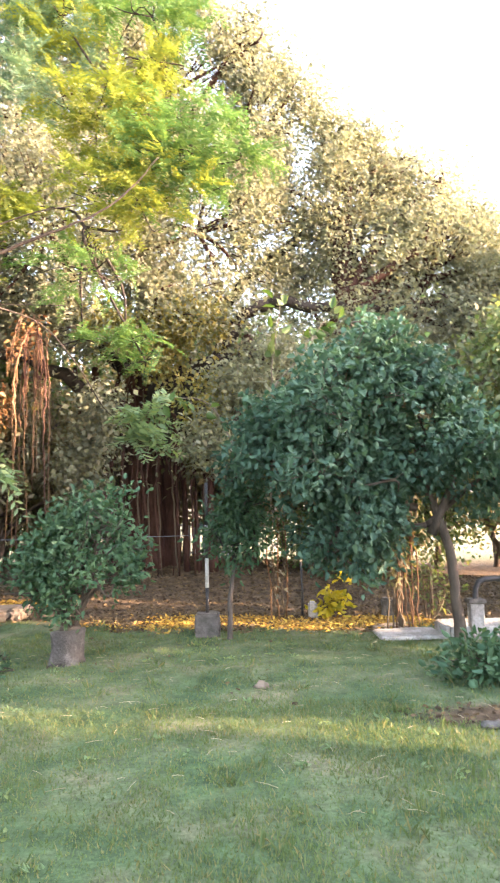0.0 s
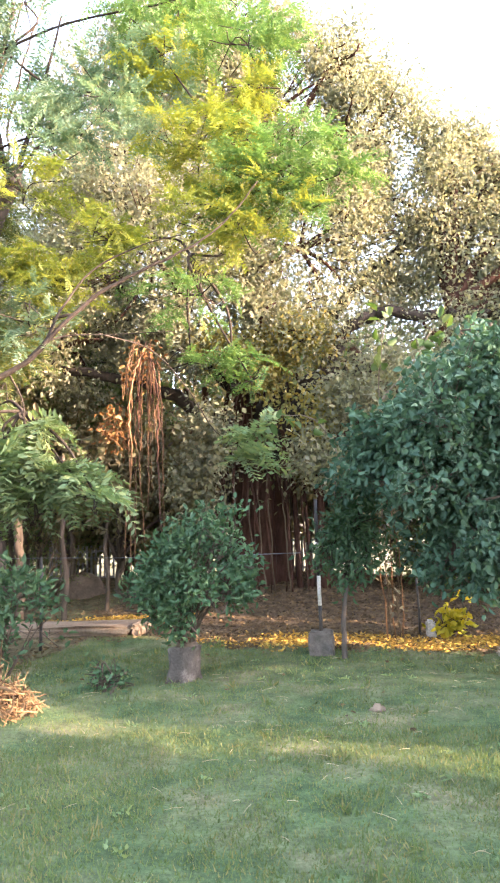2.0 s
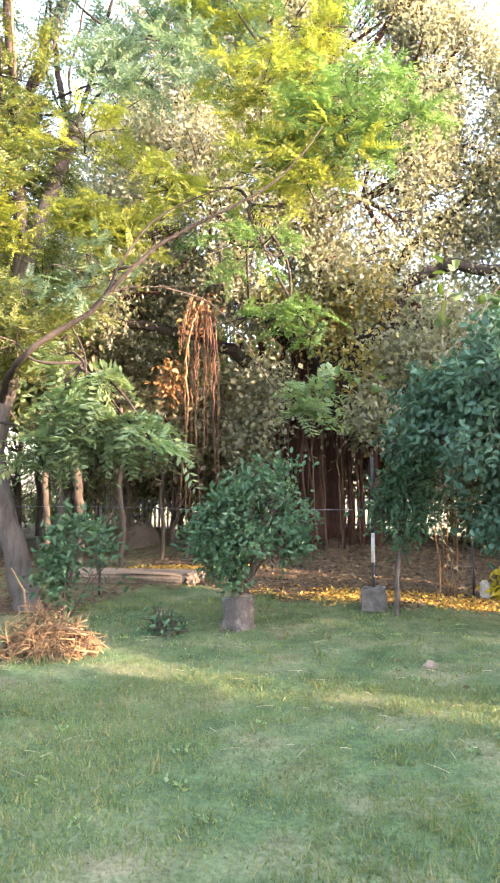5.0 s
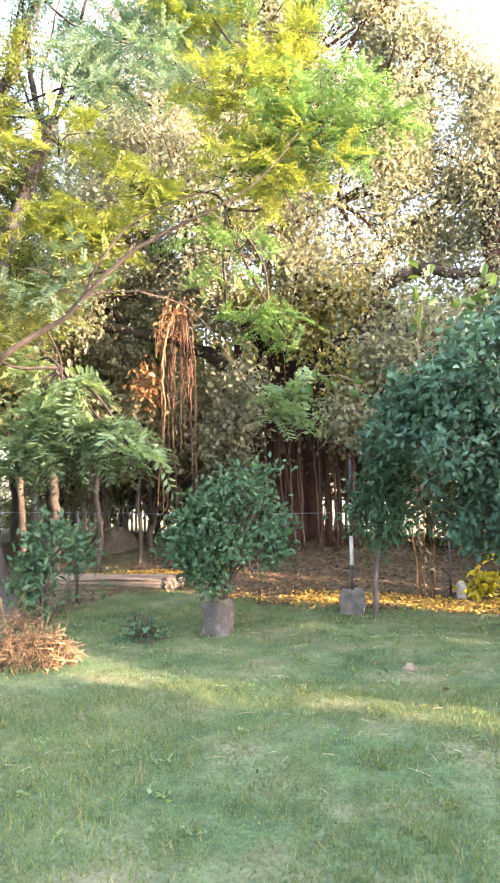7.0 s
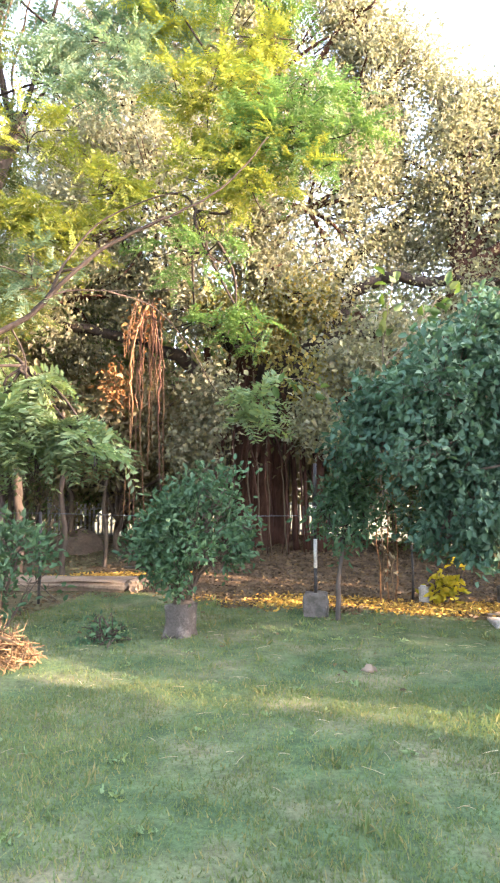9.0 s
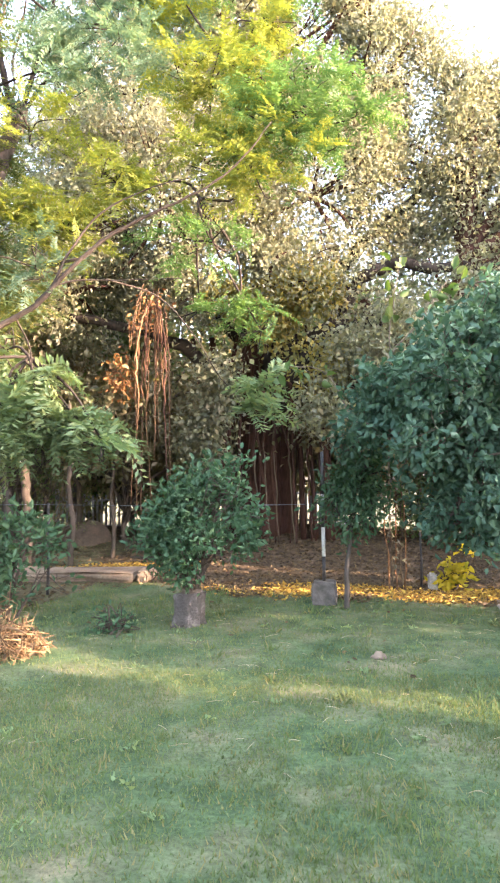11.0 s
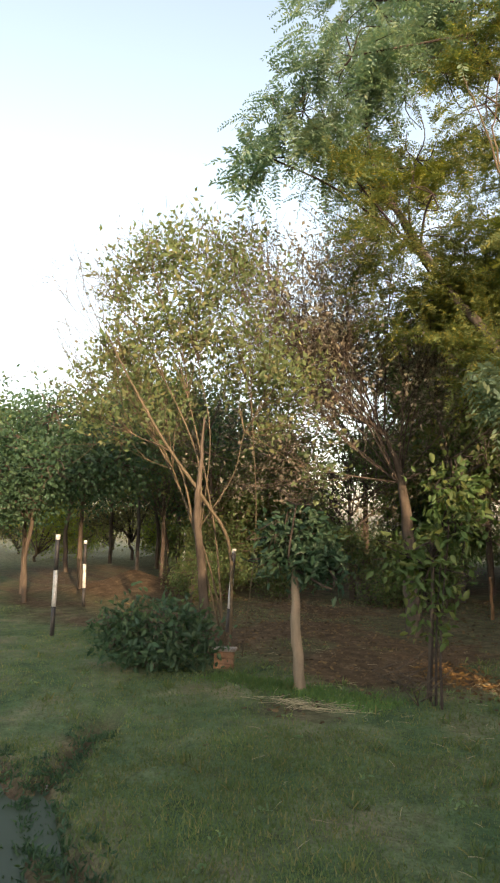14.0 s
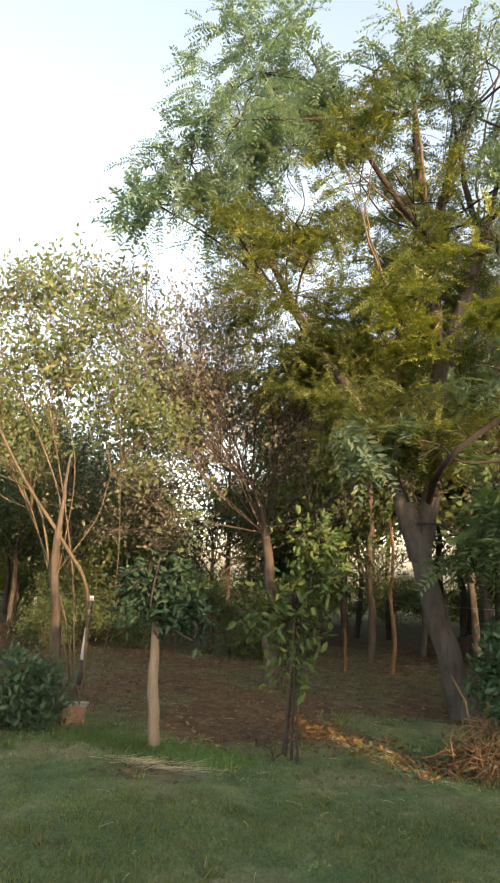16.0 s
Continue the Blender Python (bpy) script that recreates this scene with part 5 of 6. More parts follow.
for k, (ex, ey, ez) in enumerate([(-8.7, 2.6, 3.3), (-8.6, 2.8, 3.9), (-8.45, 3.1, 4.3), (-8.3, 3.4, 4.7), (-8.1, 3.8, 4.9), (-7.8, 4.5, 4.6), (-7.7, 4.7, 3.2), (-8.4, 3.1, 3.4)]):
    foot = np.array([-7.6 + 0.12 * g.normal(), 4.25 + 0.16 * g.normal(), -0.05]) if k % 2 else np.array([-7.45, 3.63, 1.2 + 0.06 * k])
    tip = np.array([ex, ey, ez])
    m1 = foot * 0.7 + tip * 0.3 + [0.08 + 0.04 * g.normal(), 0.14 + 0.06 * g.normal(), 0.25 + 0.12 * g.normal()]
    m2 = foot * 0.38 + tip * 0.62 + [0.03 * g.normal(), 0.06, 0.2 + 0.1 * g.normal()]
    open_stems.append(("stem", [tuple(foot), tuple(m1), tuple(m2), tuple(tip)], [0.015, 0.012, 0.009, 0.004] if ey < 3.5 else [0.007, 0.006, 0.005, 0.003]))
    tw, tp, td = spray(m2, [tip - m2 + 0.35 * g.normal(size=3) for _ in range(6)], 1.0, 0.006, (4, 4), 0.55, 0.15, g)
    tw2, tp2, td2 = spray(tip, [tip - m2 + 0.4 * g.normal(size=3) for _ in range(6)], 0.8, 0.005, (4, 4), 0.6, 0.15, g)
    open_twigs += [tw, tw2]
    open_tips += [tp, tp2]
    open_dirs += [td, td2]
open_tips, open_dirs = np.concatenate(open_tips), np.concatenate(open_dirs)
# the crown is thin on its shaded side: higher up it draws back towards the stems
kept = open_tips[:, 1] > np.interp(open_tips[:, 2], [2.6, 2.9, 3.7, 4.0], [3.4, 2.5, 2.5, 2.95]) + 0.18 * g.normal(size=len(open_tips))
kept &= open_tips[:, 2] < 5.75 + 0.25 * g.normal(size=len(open_tips))
open_tips, open_dirs = open_tips[kept], open_dirs[kept]
crown = tip_leaves(open_tips, open_dirs, 11, 0.085, 0.5, 0.1, 0.9, g)
twigs = prune(join(open_twigs), ([2.4, 3.4, 5.5], [5.3, 5.9, 5.7]), g)
tree("open_tree", on_ground(-7.52, 3.8, 0.05), [*open_stems
], None, crown, twigs, "open tree with pale bare branches and sparse yellow-green leaves", "tree", LEAF_OLIVE, BARK_BROWN, limb_bark=BARK_TAN)

# the half-bare twiggy tree
g = np.random.default_rng(91)
ways = [(-0.30 * a - 0.68 * w + 0.2 * g.normal(), 0.28 * a - 0.73 * w + 0.2 * g.normal(), u) for a, w, u in
        [(0.2, 0.9, 0.45), (-0.3, 0.75, 0.8), (0.3, 0.6, 1.0), (0.0, 0.4, 1.1), (0.5, 0.25, 1.0), (-0.4, 0.15, 1.1), (0.2, 0.0, 1.2), (0.1, -0.25, 1.1), (-0.3, -0.5, 0.9), (0.3, -0.8, 0.55), (0.6, 0.5, 0.6), (-0.6, 0.5, 0.55), (0.0, 1.1, 0.25)]]
twigs, tips, dirs = spray((-7.78, 7.22, 2.25), ways, 2.2, 0.015, (9, 7, 4), 0.58, 0.17, g)
twigs2, tips2, dirs2 = spray((-7.9, 7.05, 3.0), [(-0.6, -0.6, 1.2), (-0.3, -0.2, 1.3), (0.1, 0.2, 1.2), (-0.8, -0.8, 1.0), (-0.6, -0.7, 0.7), (0.5, 0.4, 0.9), (-0.2, -0.9, 0.8)], 2.5, 0.016, (8, 7, 4), 0.5, 0.22, g)
tips, dirs = np.concatenate([tips, tips2]), np.concatenate([dirs, dirs2])
kept = tips[:, 2] < 6.4 + 0.3 * g.normal(size=len(tips))
tips, dirs = tips[kept], dirs[kept]
crown = tip_leaves(tips, dirs, 6, 0.07, 0.5, 0.13, 0.8, g)
tree("twiggy_tree", on_ground(-7.4, 7.1, 0.05), [
    ("trunk", [(-7.4, 7.1, -0.1), (-7.55, 7.2, 0.8), (-7.68, 7.31, 1.5), (-7.76, 7.24, 2.3), (-7.9, 7.05, 3.1)], [0.12, 0.095, 0.085, 0.06, 0.025]),
], None, crown, prune(join([twigs, twigs2]), ([4.0, 9.0], [6.6, 6.6]), g), "half-bare tree with a fan of grey-brown twigs", "tree", LEAF_PINKISH, BARK_BROWN, limb_bark=BARK_TWIG)


# woods behind: a few kinds, then repeats
def woods_tree(seed, high, wide, low, leaf, bark, leaves=420, size=0.26):
    g = np.random.default_rng(seed)
    lobes = []
    for k in range(6):
        a = g.random() * 6.28
        lobes.append((wide * 0.5 * math.cos(a), wide * 0.5 * math.sin(a), low + (high - low) * (0.2 + 0.7 * k / 6), wide * 0.55, wide * 0.55, (high - low) * 0.24, 1.0))
    crown, pts, pick = leafy(lobes, int(leaves * 1.3), 10, size * 0.72, 0.5, 0.3, 0.3, 0.36, 0.8, 0.4, g, True)
    tw = boughs(lobes, [(0, 0, low * 0.95)], 5, 0.05, 0.012, pts, pick, 90, 0.1, g, 0.012)
    return tree("woodland_tree", (0, 0, 0), [("trunk", [(0, 0, -0.2), (0.08 * g.normal(), 0.08 * g.normal(), low * 0.5), (0.1 * g.normal(), 0.1 * g.normal(), low), (0.1, 0, low + (high - low) * 0.5)], [0.075, 0.06, 0.05, 0.02])],
                lobes, crown, tw, "slender woodland tree with a dull green crown", "tree", leaf, bark, "woods behind the lawn")


def sparse_tree(seed, high, low, bark=BARK_TWIG, leaves=10):
    """A thin-crowned woodland tree of fine sprays."""
    g = np.random.default_rng(seed)
    sprays = [spray((0, 0, z), [(g.normal(), g.normal(), 0.9) for _ in range(5)], high * 0.24, 0.02, (5, 5), 0.45, 0.1, g) for z in np.linspace(low, high * 0.72, 5)]
    crown = tip_leaves(np.concatenate([s[1] for s in sprays]), np.concatenate([s[2] for s in sprays]), leaves, 0.1, 0.5, 0.16, 0.9, g)
    return tree("woodland_tree", (0, 0, 0), [("trunk", [(0, 0, -0.2), (0.05, 0.05, low), (-0.05, 0.05, high * 0.75)], [0.08, 0.06, 0.02])],
                None, crown, join([s[0] for s in sprays]), "slender woodland tree with a thin open crown", "tree", LEAF_WOODS, bark, "woods behind the lawn")


kinds = [woods_tree(31, 8.0, 3.0, 3.3, LEAF_WOODS, BARK_BROWN), woods_tree(32, 6.8, 2.6, 2.9, LEAF_WOODS, BARK_GREY), woods_tree(33, 5.0, 2.2, 2.25, LEAF_DEEP, BARK_BROWN, 480, 0.17), woods_tree(34, 4.2, 2.4, 0.8, LEAF_BROWN, BARK_BROWN, 420, 0.2), woods_tree(35, 2.7, 1.9, 0.35, LEAF_WOODS, BARK_BROWN, 420, 0.15), sparse_tree(36, 6.6, 2.0), woods_tree(37, 3.2, 2.2, 0.4, LEAF_SUN_GOLD, BARK_TAN, 420, 0.15), sparse_tree(38, 3.6, 1.2, leaves=3)]
WOODS = [(7, -6.9, 12.5, 5, 0.95), (7, -11.6, 9.4, 2, 0.95), (7, -8.7, 11.2, 4, 0.85), (7, -9.2, 14.6, 1, 0.8),
         (0, -11.2, 15.2, 0, 1.0), (1, -9.2, 14.0, 1, 1.15), (1, -12.8, 13.2, 2, 0.7), (1, -14.5, 9.0, 2, 0.6),
         (0, -11.2, 19.3, 5, 1.0), (1, -13.2, 21.0, 0, 1.2), (0, -8.4, 21.0, 1, 1.1), (5, -8.4, 17.3, 3, 1.0), (3, -6.4, 18.6, 1, 1.3), (3, -4.4, 17.2, 5, 1.3), (3, -2.6, 19.3, 2, 1.3), (3, 0.4, 18.6, 4, 1.3), (3, 2.6, 17.0, 0, 1.3),
         (0, -5.2, 22.0, 2, 1.1), (1, -1.6, 22.5, 3, 1.3), (0, 1.8, 21.5, 4, 1.0), (1, 4.6, 19.0, 5, 1.1), (3, 4.6, 15.8, 1, 1.2), (3, 6.4, 17.0, 2, 1.2), (0, 7.6, 20.0, 0, 0.9),
         (3, -5.4, 15.0, 4, 0.9), (4, -9.6, 9.6, 2, 0.5), (4, -10.9, 9.2, 4, 0.6), (4, -12.2, 8.2, 1, 0.45), (4, -13.8, 7.4, 3, 0.6), (4, -12.6, 6.0, 0, 0.4), (1, -8.2, 12.2, 4, 0.95), (1, -6.6, 14.8, 3, 1.0), (3, -4.6, 12.9, 1, 0.8), (3, -3.3, 14.6, 2, 0.95), (3, 0.2, 13.9, 0, 0.85), (3, 0.9, 14.8, 3, 0.95), (3, 2.8, 14.0, 2, 0.8),
         (2, -16.2, 3.4, 0, 0.85), (2, -14.4, 3.1, 1, 0.8), (1, -21.9, 8.4, 3, 1.0), (2, -23.0, 9.6, 4, 1.2), (1, -24.2, 10.9, 5, 1.1), (2, -27.0, 9.2, 0, 1.2), (2, -23.0, 6.3, 1, 1.2), (1, -18.2, 1.8, 3, 0.72), (2, -17.6, 9.4, 3, 1.1), (1, -19.6, 12.4, 4, 0.65), (1, -17.0, 15.4, 5, 0.7), (2, -26.0, 4.0, 2, 1.4), (1, -21.0, 2.0, 4, 0.75), (1, -9.8, 10.8, 5, 0.76), (1, -12.0, 14.8, 4, 1.10), (4, -8.0, 19.6, 1, 1.2), (4, -6.6, 20.0, 4, 1.2), (4, -5.2, 19.4, 5, 1.1), (4, 2.0, 12.9, 0, 0.8), (4, 3.4, 13.6, 1, 1.0), (4, 2.8, 15.4, 4, 1.2), (4, 7.4, 15.6, 5, 1.2), (5, -14.4, 7.3, 0, 0.80), (5, -10.3, 12.3, 2, 0.95), (5, -15.8, 6.7, 0, 0.75),
         (4, -15.1, 8.1, 0, 0.85), (4, -16.4, 9.9, 5, 1.00), (4, -17.6, 11.7, 0, 0.80), (4, -11.8, 11.0, 2, 0.5), (4, -12.5, 13.1, 0, 0.5), (4, -24.8, 11.2, 0, 0.60), (4, -23.9, 18.3, 2, 0.60), (4, -17.3, 23.4, 0, 0.70), (4, -14.2, 21.9, 2, 0.60), (2, -18.5, 8.0, 4, 0.85), (2, -19.3, 10.9, 0, 0.80), (2, -13.6, 14.8, 2, 0.80), (2, -15.6, 4.6, 3, 0.9), (2, -14.2, 2.2, 2, 0.6)]
# far row: the golden kind has low sunlight put into its leaf colour
for k in range(15):
    a, r = math.radians(62 + 1.5 * k), 31 + 4 * (k * 7 % 5)
    WOODS.append(((6, 3, 6, 4)[k % 4], round(-r * math.sin(a), 1), round(r * math.cos(a), 1), k % 6, 0.75 + 0.1 * (k * 3 % 4)))
# the far edge of the woods, lower where the sky shows through
for k in range(18):
    a, r = math.radians(23 + 2.2 * k), 24 + 3 * (k * 7 % 3)
    low = 3 <= k <= 8 or 11 <= k <= 14
    WOODS.append((4 if low or k % 2 else 3, round(-r * math.sin(a), 1), round(r * math.cos(a), 1), k % 6, 0.5 if low else (1.3, 0.95)[(k + 1) % 2]))
for n, (k, x, y, turn, size) in enumerate(WOODS):
    m = Matrix.Translation(on_ground(x, y)) @ Matrix.Rotation(turn, 4, "Z")
    src = kinds[k]
    for o in (copy_thing(src, m),):
        o.scale = (size, size, size)
# the patterns themselves stand in the far woods
for src, (x, y) in zip(kinds, [(-14.6, 17.4), (-16.8, 18.8), (-28.5, 13.5), (-0.6, 16.6), (-17.8, 11.2), (-12.4, 10.4), (-30.5, 14.0), (-15.5, 14.8)]):
    src.matrix_basis = Matrix.Translation(on_ground(x, y))
    if src is kinds[3]:
        src.scale = (1.2, 1.2, 1.2)

# thin trunks in the near woods; sunlit trunk and stake get warmer, lighter bark
for name, x, y, h, r, mat, label in [("thin_trunk", -7.12, 9.67, 2.6, 0.035, BARK_ROOT, "thin reddish trunk lit by the low sun"), ("wooden_stake", -7.79, 9.23, 0.7, 0.03, BARK_ROOT, "short wooden stake in the earth, reddened for the low sun"), ("thin_trunk", -4.36, 11.6, 2.2, 0.04, BARK_BROWN, "thin brown trunk standing in shade"), ("thin_trunk", -8.3, 10.6, 3.6, 0.07, BARK_BROWN, "thin dark trunk standing in shade"), ("thin_trunk", -5.6, 12.9, 3.2, 0.06, BARK_BROWN, "thin brown trunk standing in shade"), ("thin_trunk", -6.6, 11.9, 3.4, 0.09, BARK_GREY, "grey trunk standing in shade"), ("thin_trunk", -5.95, 10.3, 3.0, 0.06, BARK_BROWN, "thin brown trunk standing in half shade"), ("thin_trunk", -5.45, 10.5, 3.2, 0.085, BARK_BROWN, "brown trunk standing in half shade"), ("thin_trunk", -4.85, 10.9, 2.8, 0.05, BARK_BROWN, "thin brown trunk standing in half shade"), ("thin_trunk", -8.77, 13.88, 3.2, 0.05, BARK_BROWN, "thin brown trunk standing in the shade of the woods"), ("thin_trunk", -8.66, 14.57, 3.4, 0.08, BARK_GREY, "grey trunk standing in the shade of the woods"), ("thin_trunk", -7.50, 13.46, 3.6, 0.11, BARK_GREY, "grey trunk standing in the shade of the woods"), ("thin_trunk", -7.25, 13.50, 3.2, 0.06, BARK_BROWN, "thin brown trunk standing in the shade of the woods"), ("thin_trunk", -7.20, 14.13, 3.0, 0.05, BARK_BROWN, "thin brown trunk standing in the shade of the woods"), ("thin_trunk", -5.21, 13.83, 2.2, 0.03, BARK_TAN, "thin tan trunk standing in the shade of the woods")]:
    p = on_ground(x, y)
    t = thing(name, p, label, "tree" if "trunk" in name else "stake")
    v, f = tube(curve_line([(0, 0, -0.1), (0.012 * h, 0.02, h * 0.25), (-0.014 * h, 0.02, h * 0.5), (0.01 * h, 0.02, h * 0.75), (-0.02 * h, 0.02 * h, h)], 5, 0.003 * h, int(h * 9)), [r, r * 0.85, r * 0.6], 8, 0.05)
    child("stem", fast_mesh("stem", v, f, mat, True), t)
    if h > 2 and y > 11.2:
        lobes = [(0, 0.1, h, 0.7, 0.6, 0.5, 1), (0.3, 0.2, h + 0.6, 0.6, 0.6, 0.5, 1)]
        cr, pp, pk = leafy(lobes, 70, 8, 0.17, 0.5, 0.2, 0.3, 0.3)
        child("crown", fast_mesh("crown", cr[0], cr[1], LEAF_BROWN), t)

# half-bare shrub and a low mound behind the ledge
g = np.random.default_rng(52)
sp, tips, dirs = spray((-5.96, 11.96, 0.25), [(0.9, 0.1, 0.9), (0.6, -0.2, 1.1), (0.2, 0.1, 1.3), (1.1, 0.2, 0.6), (-0.4, 0.0, 1.2), (0.4, 0.3, 1.2)], 1.0, 0.02, (4, 4), 0.4, 0.1, g)
shrub_at = on_ground(-5.96, 11.96, 0.03)
tree("dry_shrub", shrub_at, [("stem", [(-5.96, 11.96, -0.05), (-5.96, 11.96, 0.3)], [0.03, 0.025])], None, tip_leaves(tips, dirs, 4, 0.07, 0.5, 0.08, 0.6, g), sp, "half-bare shrub with tan branches leaning out of shade", "bush", LEAF_OLIVE, BARK_TAN)
mound = thing("mud_mound", on_ground(-5.43, 13.02, 0.1), "low rounded mound of brown earth behind the ledge", "mound")
bm = bmesh.new()
bmesh.ops.create_icosphere(bm, subdivisions=4, radius=1.0)
for vert in bm.verts:
    c = vert.co
    k = 0.85 + 0.3 * float(vnoise(np.array([[c.x * 2 + 5, c.y * 2 + 5, c.z * 2 + 5]]))[0])
    vert.co = Vector((c.x * 0.5 * k, c.y * 0.42 * k, max(c.z, -0.1) * 0.5 * k))
part("body", bm, EARTH, mound, smooth=True)

# unseen trees added beyond the right edge; their gaps shape the low sun into bands
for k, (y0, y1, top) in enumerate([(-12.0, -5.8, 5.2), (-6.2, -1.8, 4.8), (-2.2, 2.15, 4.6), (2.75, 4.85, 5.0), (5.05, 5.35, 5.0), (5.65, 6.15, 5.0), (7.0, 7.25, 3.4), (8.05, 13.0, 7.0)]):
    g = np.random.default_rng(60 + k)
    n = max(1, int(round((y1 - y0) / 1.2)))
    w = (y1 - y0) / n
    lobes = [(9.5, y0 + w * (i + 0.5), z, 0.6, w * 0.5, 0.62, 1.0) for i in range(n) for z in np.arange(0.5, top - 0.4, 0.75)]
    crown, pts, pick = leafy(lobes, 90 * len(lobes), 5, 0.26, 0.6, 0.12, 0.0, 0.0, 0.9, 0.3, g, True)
    # foliage hung over one gap to cut its sun streak short
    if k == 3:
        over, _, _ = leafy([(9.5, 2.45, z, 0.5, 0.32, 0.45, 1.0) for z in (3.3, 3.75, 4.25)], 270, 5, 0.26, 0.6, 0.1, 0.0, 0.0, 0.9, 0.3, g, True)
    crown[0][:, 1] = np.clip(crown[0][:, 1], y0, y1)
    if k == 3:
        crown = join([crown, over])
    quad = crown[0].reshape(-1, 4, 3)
    # openings cut in the leaves so sun reaches two chosen litter patches
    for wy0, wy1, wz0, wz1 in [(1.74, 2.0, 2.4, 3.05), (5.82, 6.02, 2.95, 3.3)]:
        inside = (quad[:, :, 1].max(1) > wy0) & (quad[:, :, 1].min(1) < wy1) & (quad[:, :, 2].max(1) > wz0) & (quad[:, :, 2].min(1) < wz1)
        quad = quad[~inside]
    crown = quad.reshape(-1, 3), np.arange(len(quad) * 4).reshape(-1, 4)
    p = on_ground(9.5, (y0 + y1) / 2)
    tree("unseen_shade_tree", p, [("trunk", [(9.5, (y0 + y1) / 2, -0.1), (9.55, (y0 + y1) / 2, top * 0.4), (9.5, (y0 + y1) / 2, top * 0.8)], [0.12, 0.1, 0.05])], lobes, crown, None, "tall dense green hedge tree, unseen, added to shade the lawn", "tree", LEAF_WOODS, BARK_BROWN, "hedge trees")


# ---- built things ----
def box(sx, sy, sz, bevel=0.01, jitter=0.0, seed=0, taper=1.0):
    bm = bmesh.new()
    bmesh.ops.create_cube(bm, size=1)
    for v in bm.verts:
        k = taper if v.co.z > 0 else 1.0
        v.co = Vector((v.co.x * sx * k, v.co.y * sy * k, (v.co.z + 0.5) * sz))
    if bevel:
        bmesh.ops.bevel(bm, geom=list(bm.edges), offset=bevel, segments=2, affect="EDGES")
    if jitter:
        g = np.random.default_rng(seed)
        bmesh.ops.subdivide_edges(bm, edges=[e for e in bm.edges if e.calc_length() > 0.08], cuts=2, use_grid_fill=True)
        for v in bm.verts:
            v.co += Vector(g.normal(size=3)) * jitter
    return bm


# black and white post in a concrete foot
post = thing("marker_post", on_ground(-0.39, 8.24, 0.02), "thin black and white painted post set in a concrete block", "post")
part("concrete_foot", box(0.3, 0.28, 0.29, 0.02, 0.006, 1, 0.94), CONCRETE_DARK, post, "rough dark grey concrete block")
bands = [(0.27, 0.58, 0.021, PAINT_BLACK), (0.58, 0.93, 0.023, PAINT_WHITE), (0.93, 1.25, 0.021, PAINT_BLACK), (1.25, 1.33, 0.023, PAINT_WHITE), (1.33, 1.85, 0.02, PAINT_BLACK)]
for z0, z1, r, mat in bands:
    v, f = tube([(0.0, 0, z0), (0.0, 0, (z0 + z1) / 2), (0.0, 0, z1)], [r, r], 10)
    child("painted_band", fast_mesh("painted_band", v, f, mat, True), post, "white painted length" if mat is PAINT_WHITE else "black painted length")

# wire strung from the post
for k, (ax, ay, bx, by, z) in enumerate([(-0.39, 8.26, -4.2, 8.75, 1.22), (-4.2, 8.75, -8.3, 10.7, 1.22)]):
    wire = thing("fence_wire", (ax, ay, z), "thin grey fence wire strung between post and trunks", "wire")
    v, f = tube([(0, 0, 0), ((bx - ax) / 2, (by - ay) / 2, -0.03), (bx - ax, by - ay, 0)], [0.004, 0.004], 4)
    child("strand", fast_mesh("strand", v, f, BLUE_GREY, True), wire)
wp = thing("marker_post", on_ground(-4.2, 8.75, 0.03), "thin dark fence post behind the small bush", "post")
v, f = tube([(0, 0, 0), (0.01, 0, 0.6), (0.0, 0, 1.28)], [0.022, 0.02], 8)
child("pole", fast_mesh("pole", v, f, PAINT_BLACK, True), wp)

# stump under the bush
stump = thing("tree_stump", on_ground(-1.73, 6.97, 0.05), "weathered grey stump with a whitish patch", "stump")
v, f = tube([(0, 0, 0), (0, 0, 0.12), (0.01, 0, 0.25), (0.0, 0, 0.38)], [0.2, 0.175, 0.165, 0.16], 20, 0.1, 4)
child("body", fast_mesh("body", v, f, STUMP, True), stump)
v, f = tube([(0.02, 0.02, 0.37), (0.02, 0.02, 0.42)], [0.12, 0.1], 12, 0.05, 5)
child("top", fast_mesh("top", v, f, EARTH, True), stump, "dark earth on the stump's top")

# low mud ledge
ledge = thing("ledge", on_ground(-4.35, 9.85, 0.03), "low pale mud-plastered ledge with a worn lit edge", "ledge")
part("body", box(2.3, 0.75, 0.15, 0.04, 0.012, 2), EARTH_PALE, ledge)
part("end_block", box(0.16, 0.72, 0.165, 0.03, 0.008, 3), EARTH_PALE, ledge, "worn tan end").location = (1.24, 0, 0)

# half-sunk stone on the lawn
stone = thing("stone", on_ground(0.18, 5.83, 0.03), "small tan stone half sunk in the lawn", "stone")
part("rock", box(0.14, 0.11, 0.09, 0.03, 0.008, 11, 0.75), EARTH_PALE, stone, smooth=True)

# upright stone by the yellow bush, square stone, brick with a cap
for name, x, y, sx, sz, mat, label, cat in [("marker_stone", 1.0, 9.42, 0.13, 0.26, WHITEWASH, "small whitewashed upright stone", "stone"), ("stone_block", 2.05, 9.5, 0.17, 0.28, CONCRETE_DARK, "grey upright stone block under the trees", "stone")]:
    t = thing(name, on_ground(x, y, 0.03), label, cat)
    part("block", box(sx, sx * 0.8, sz, 0.02, 0.006, 4, 0.9), mat, t)
block = thing("brick_block", on_ground(-6.9, 3.68, 0.02), "small masonry block of orange brick with a flat grey cap", "block")
block.rotation_euler.z = radians(52)
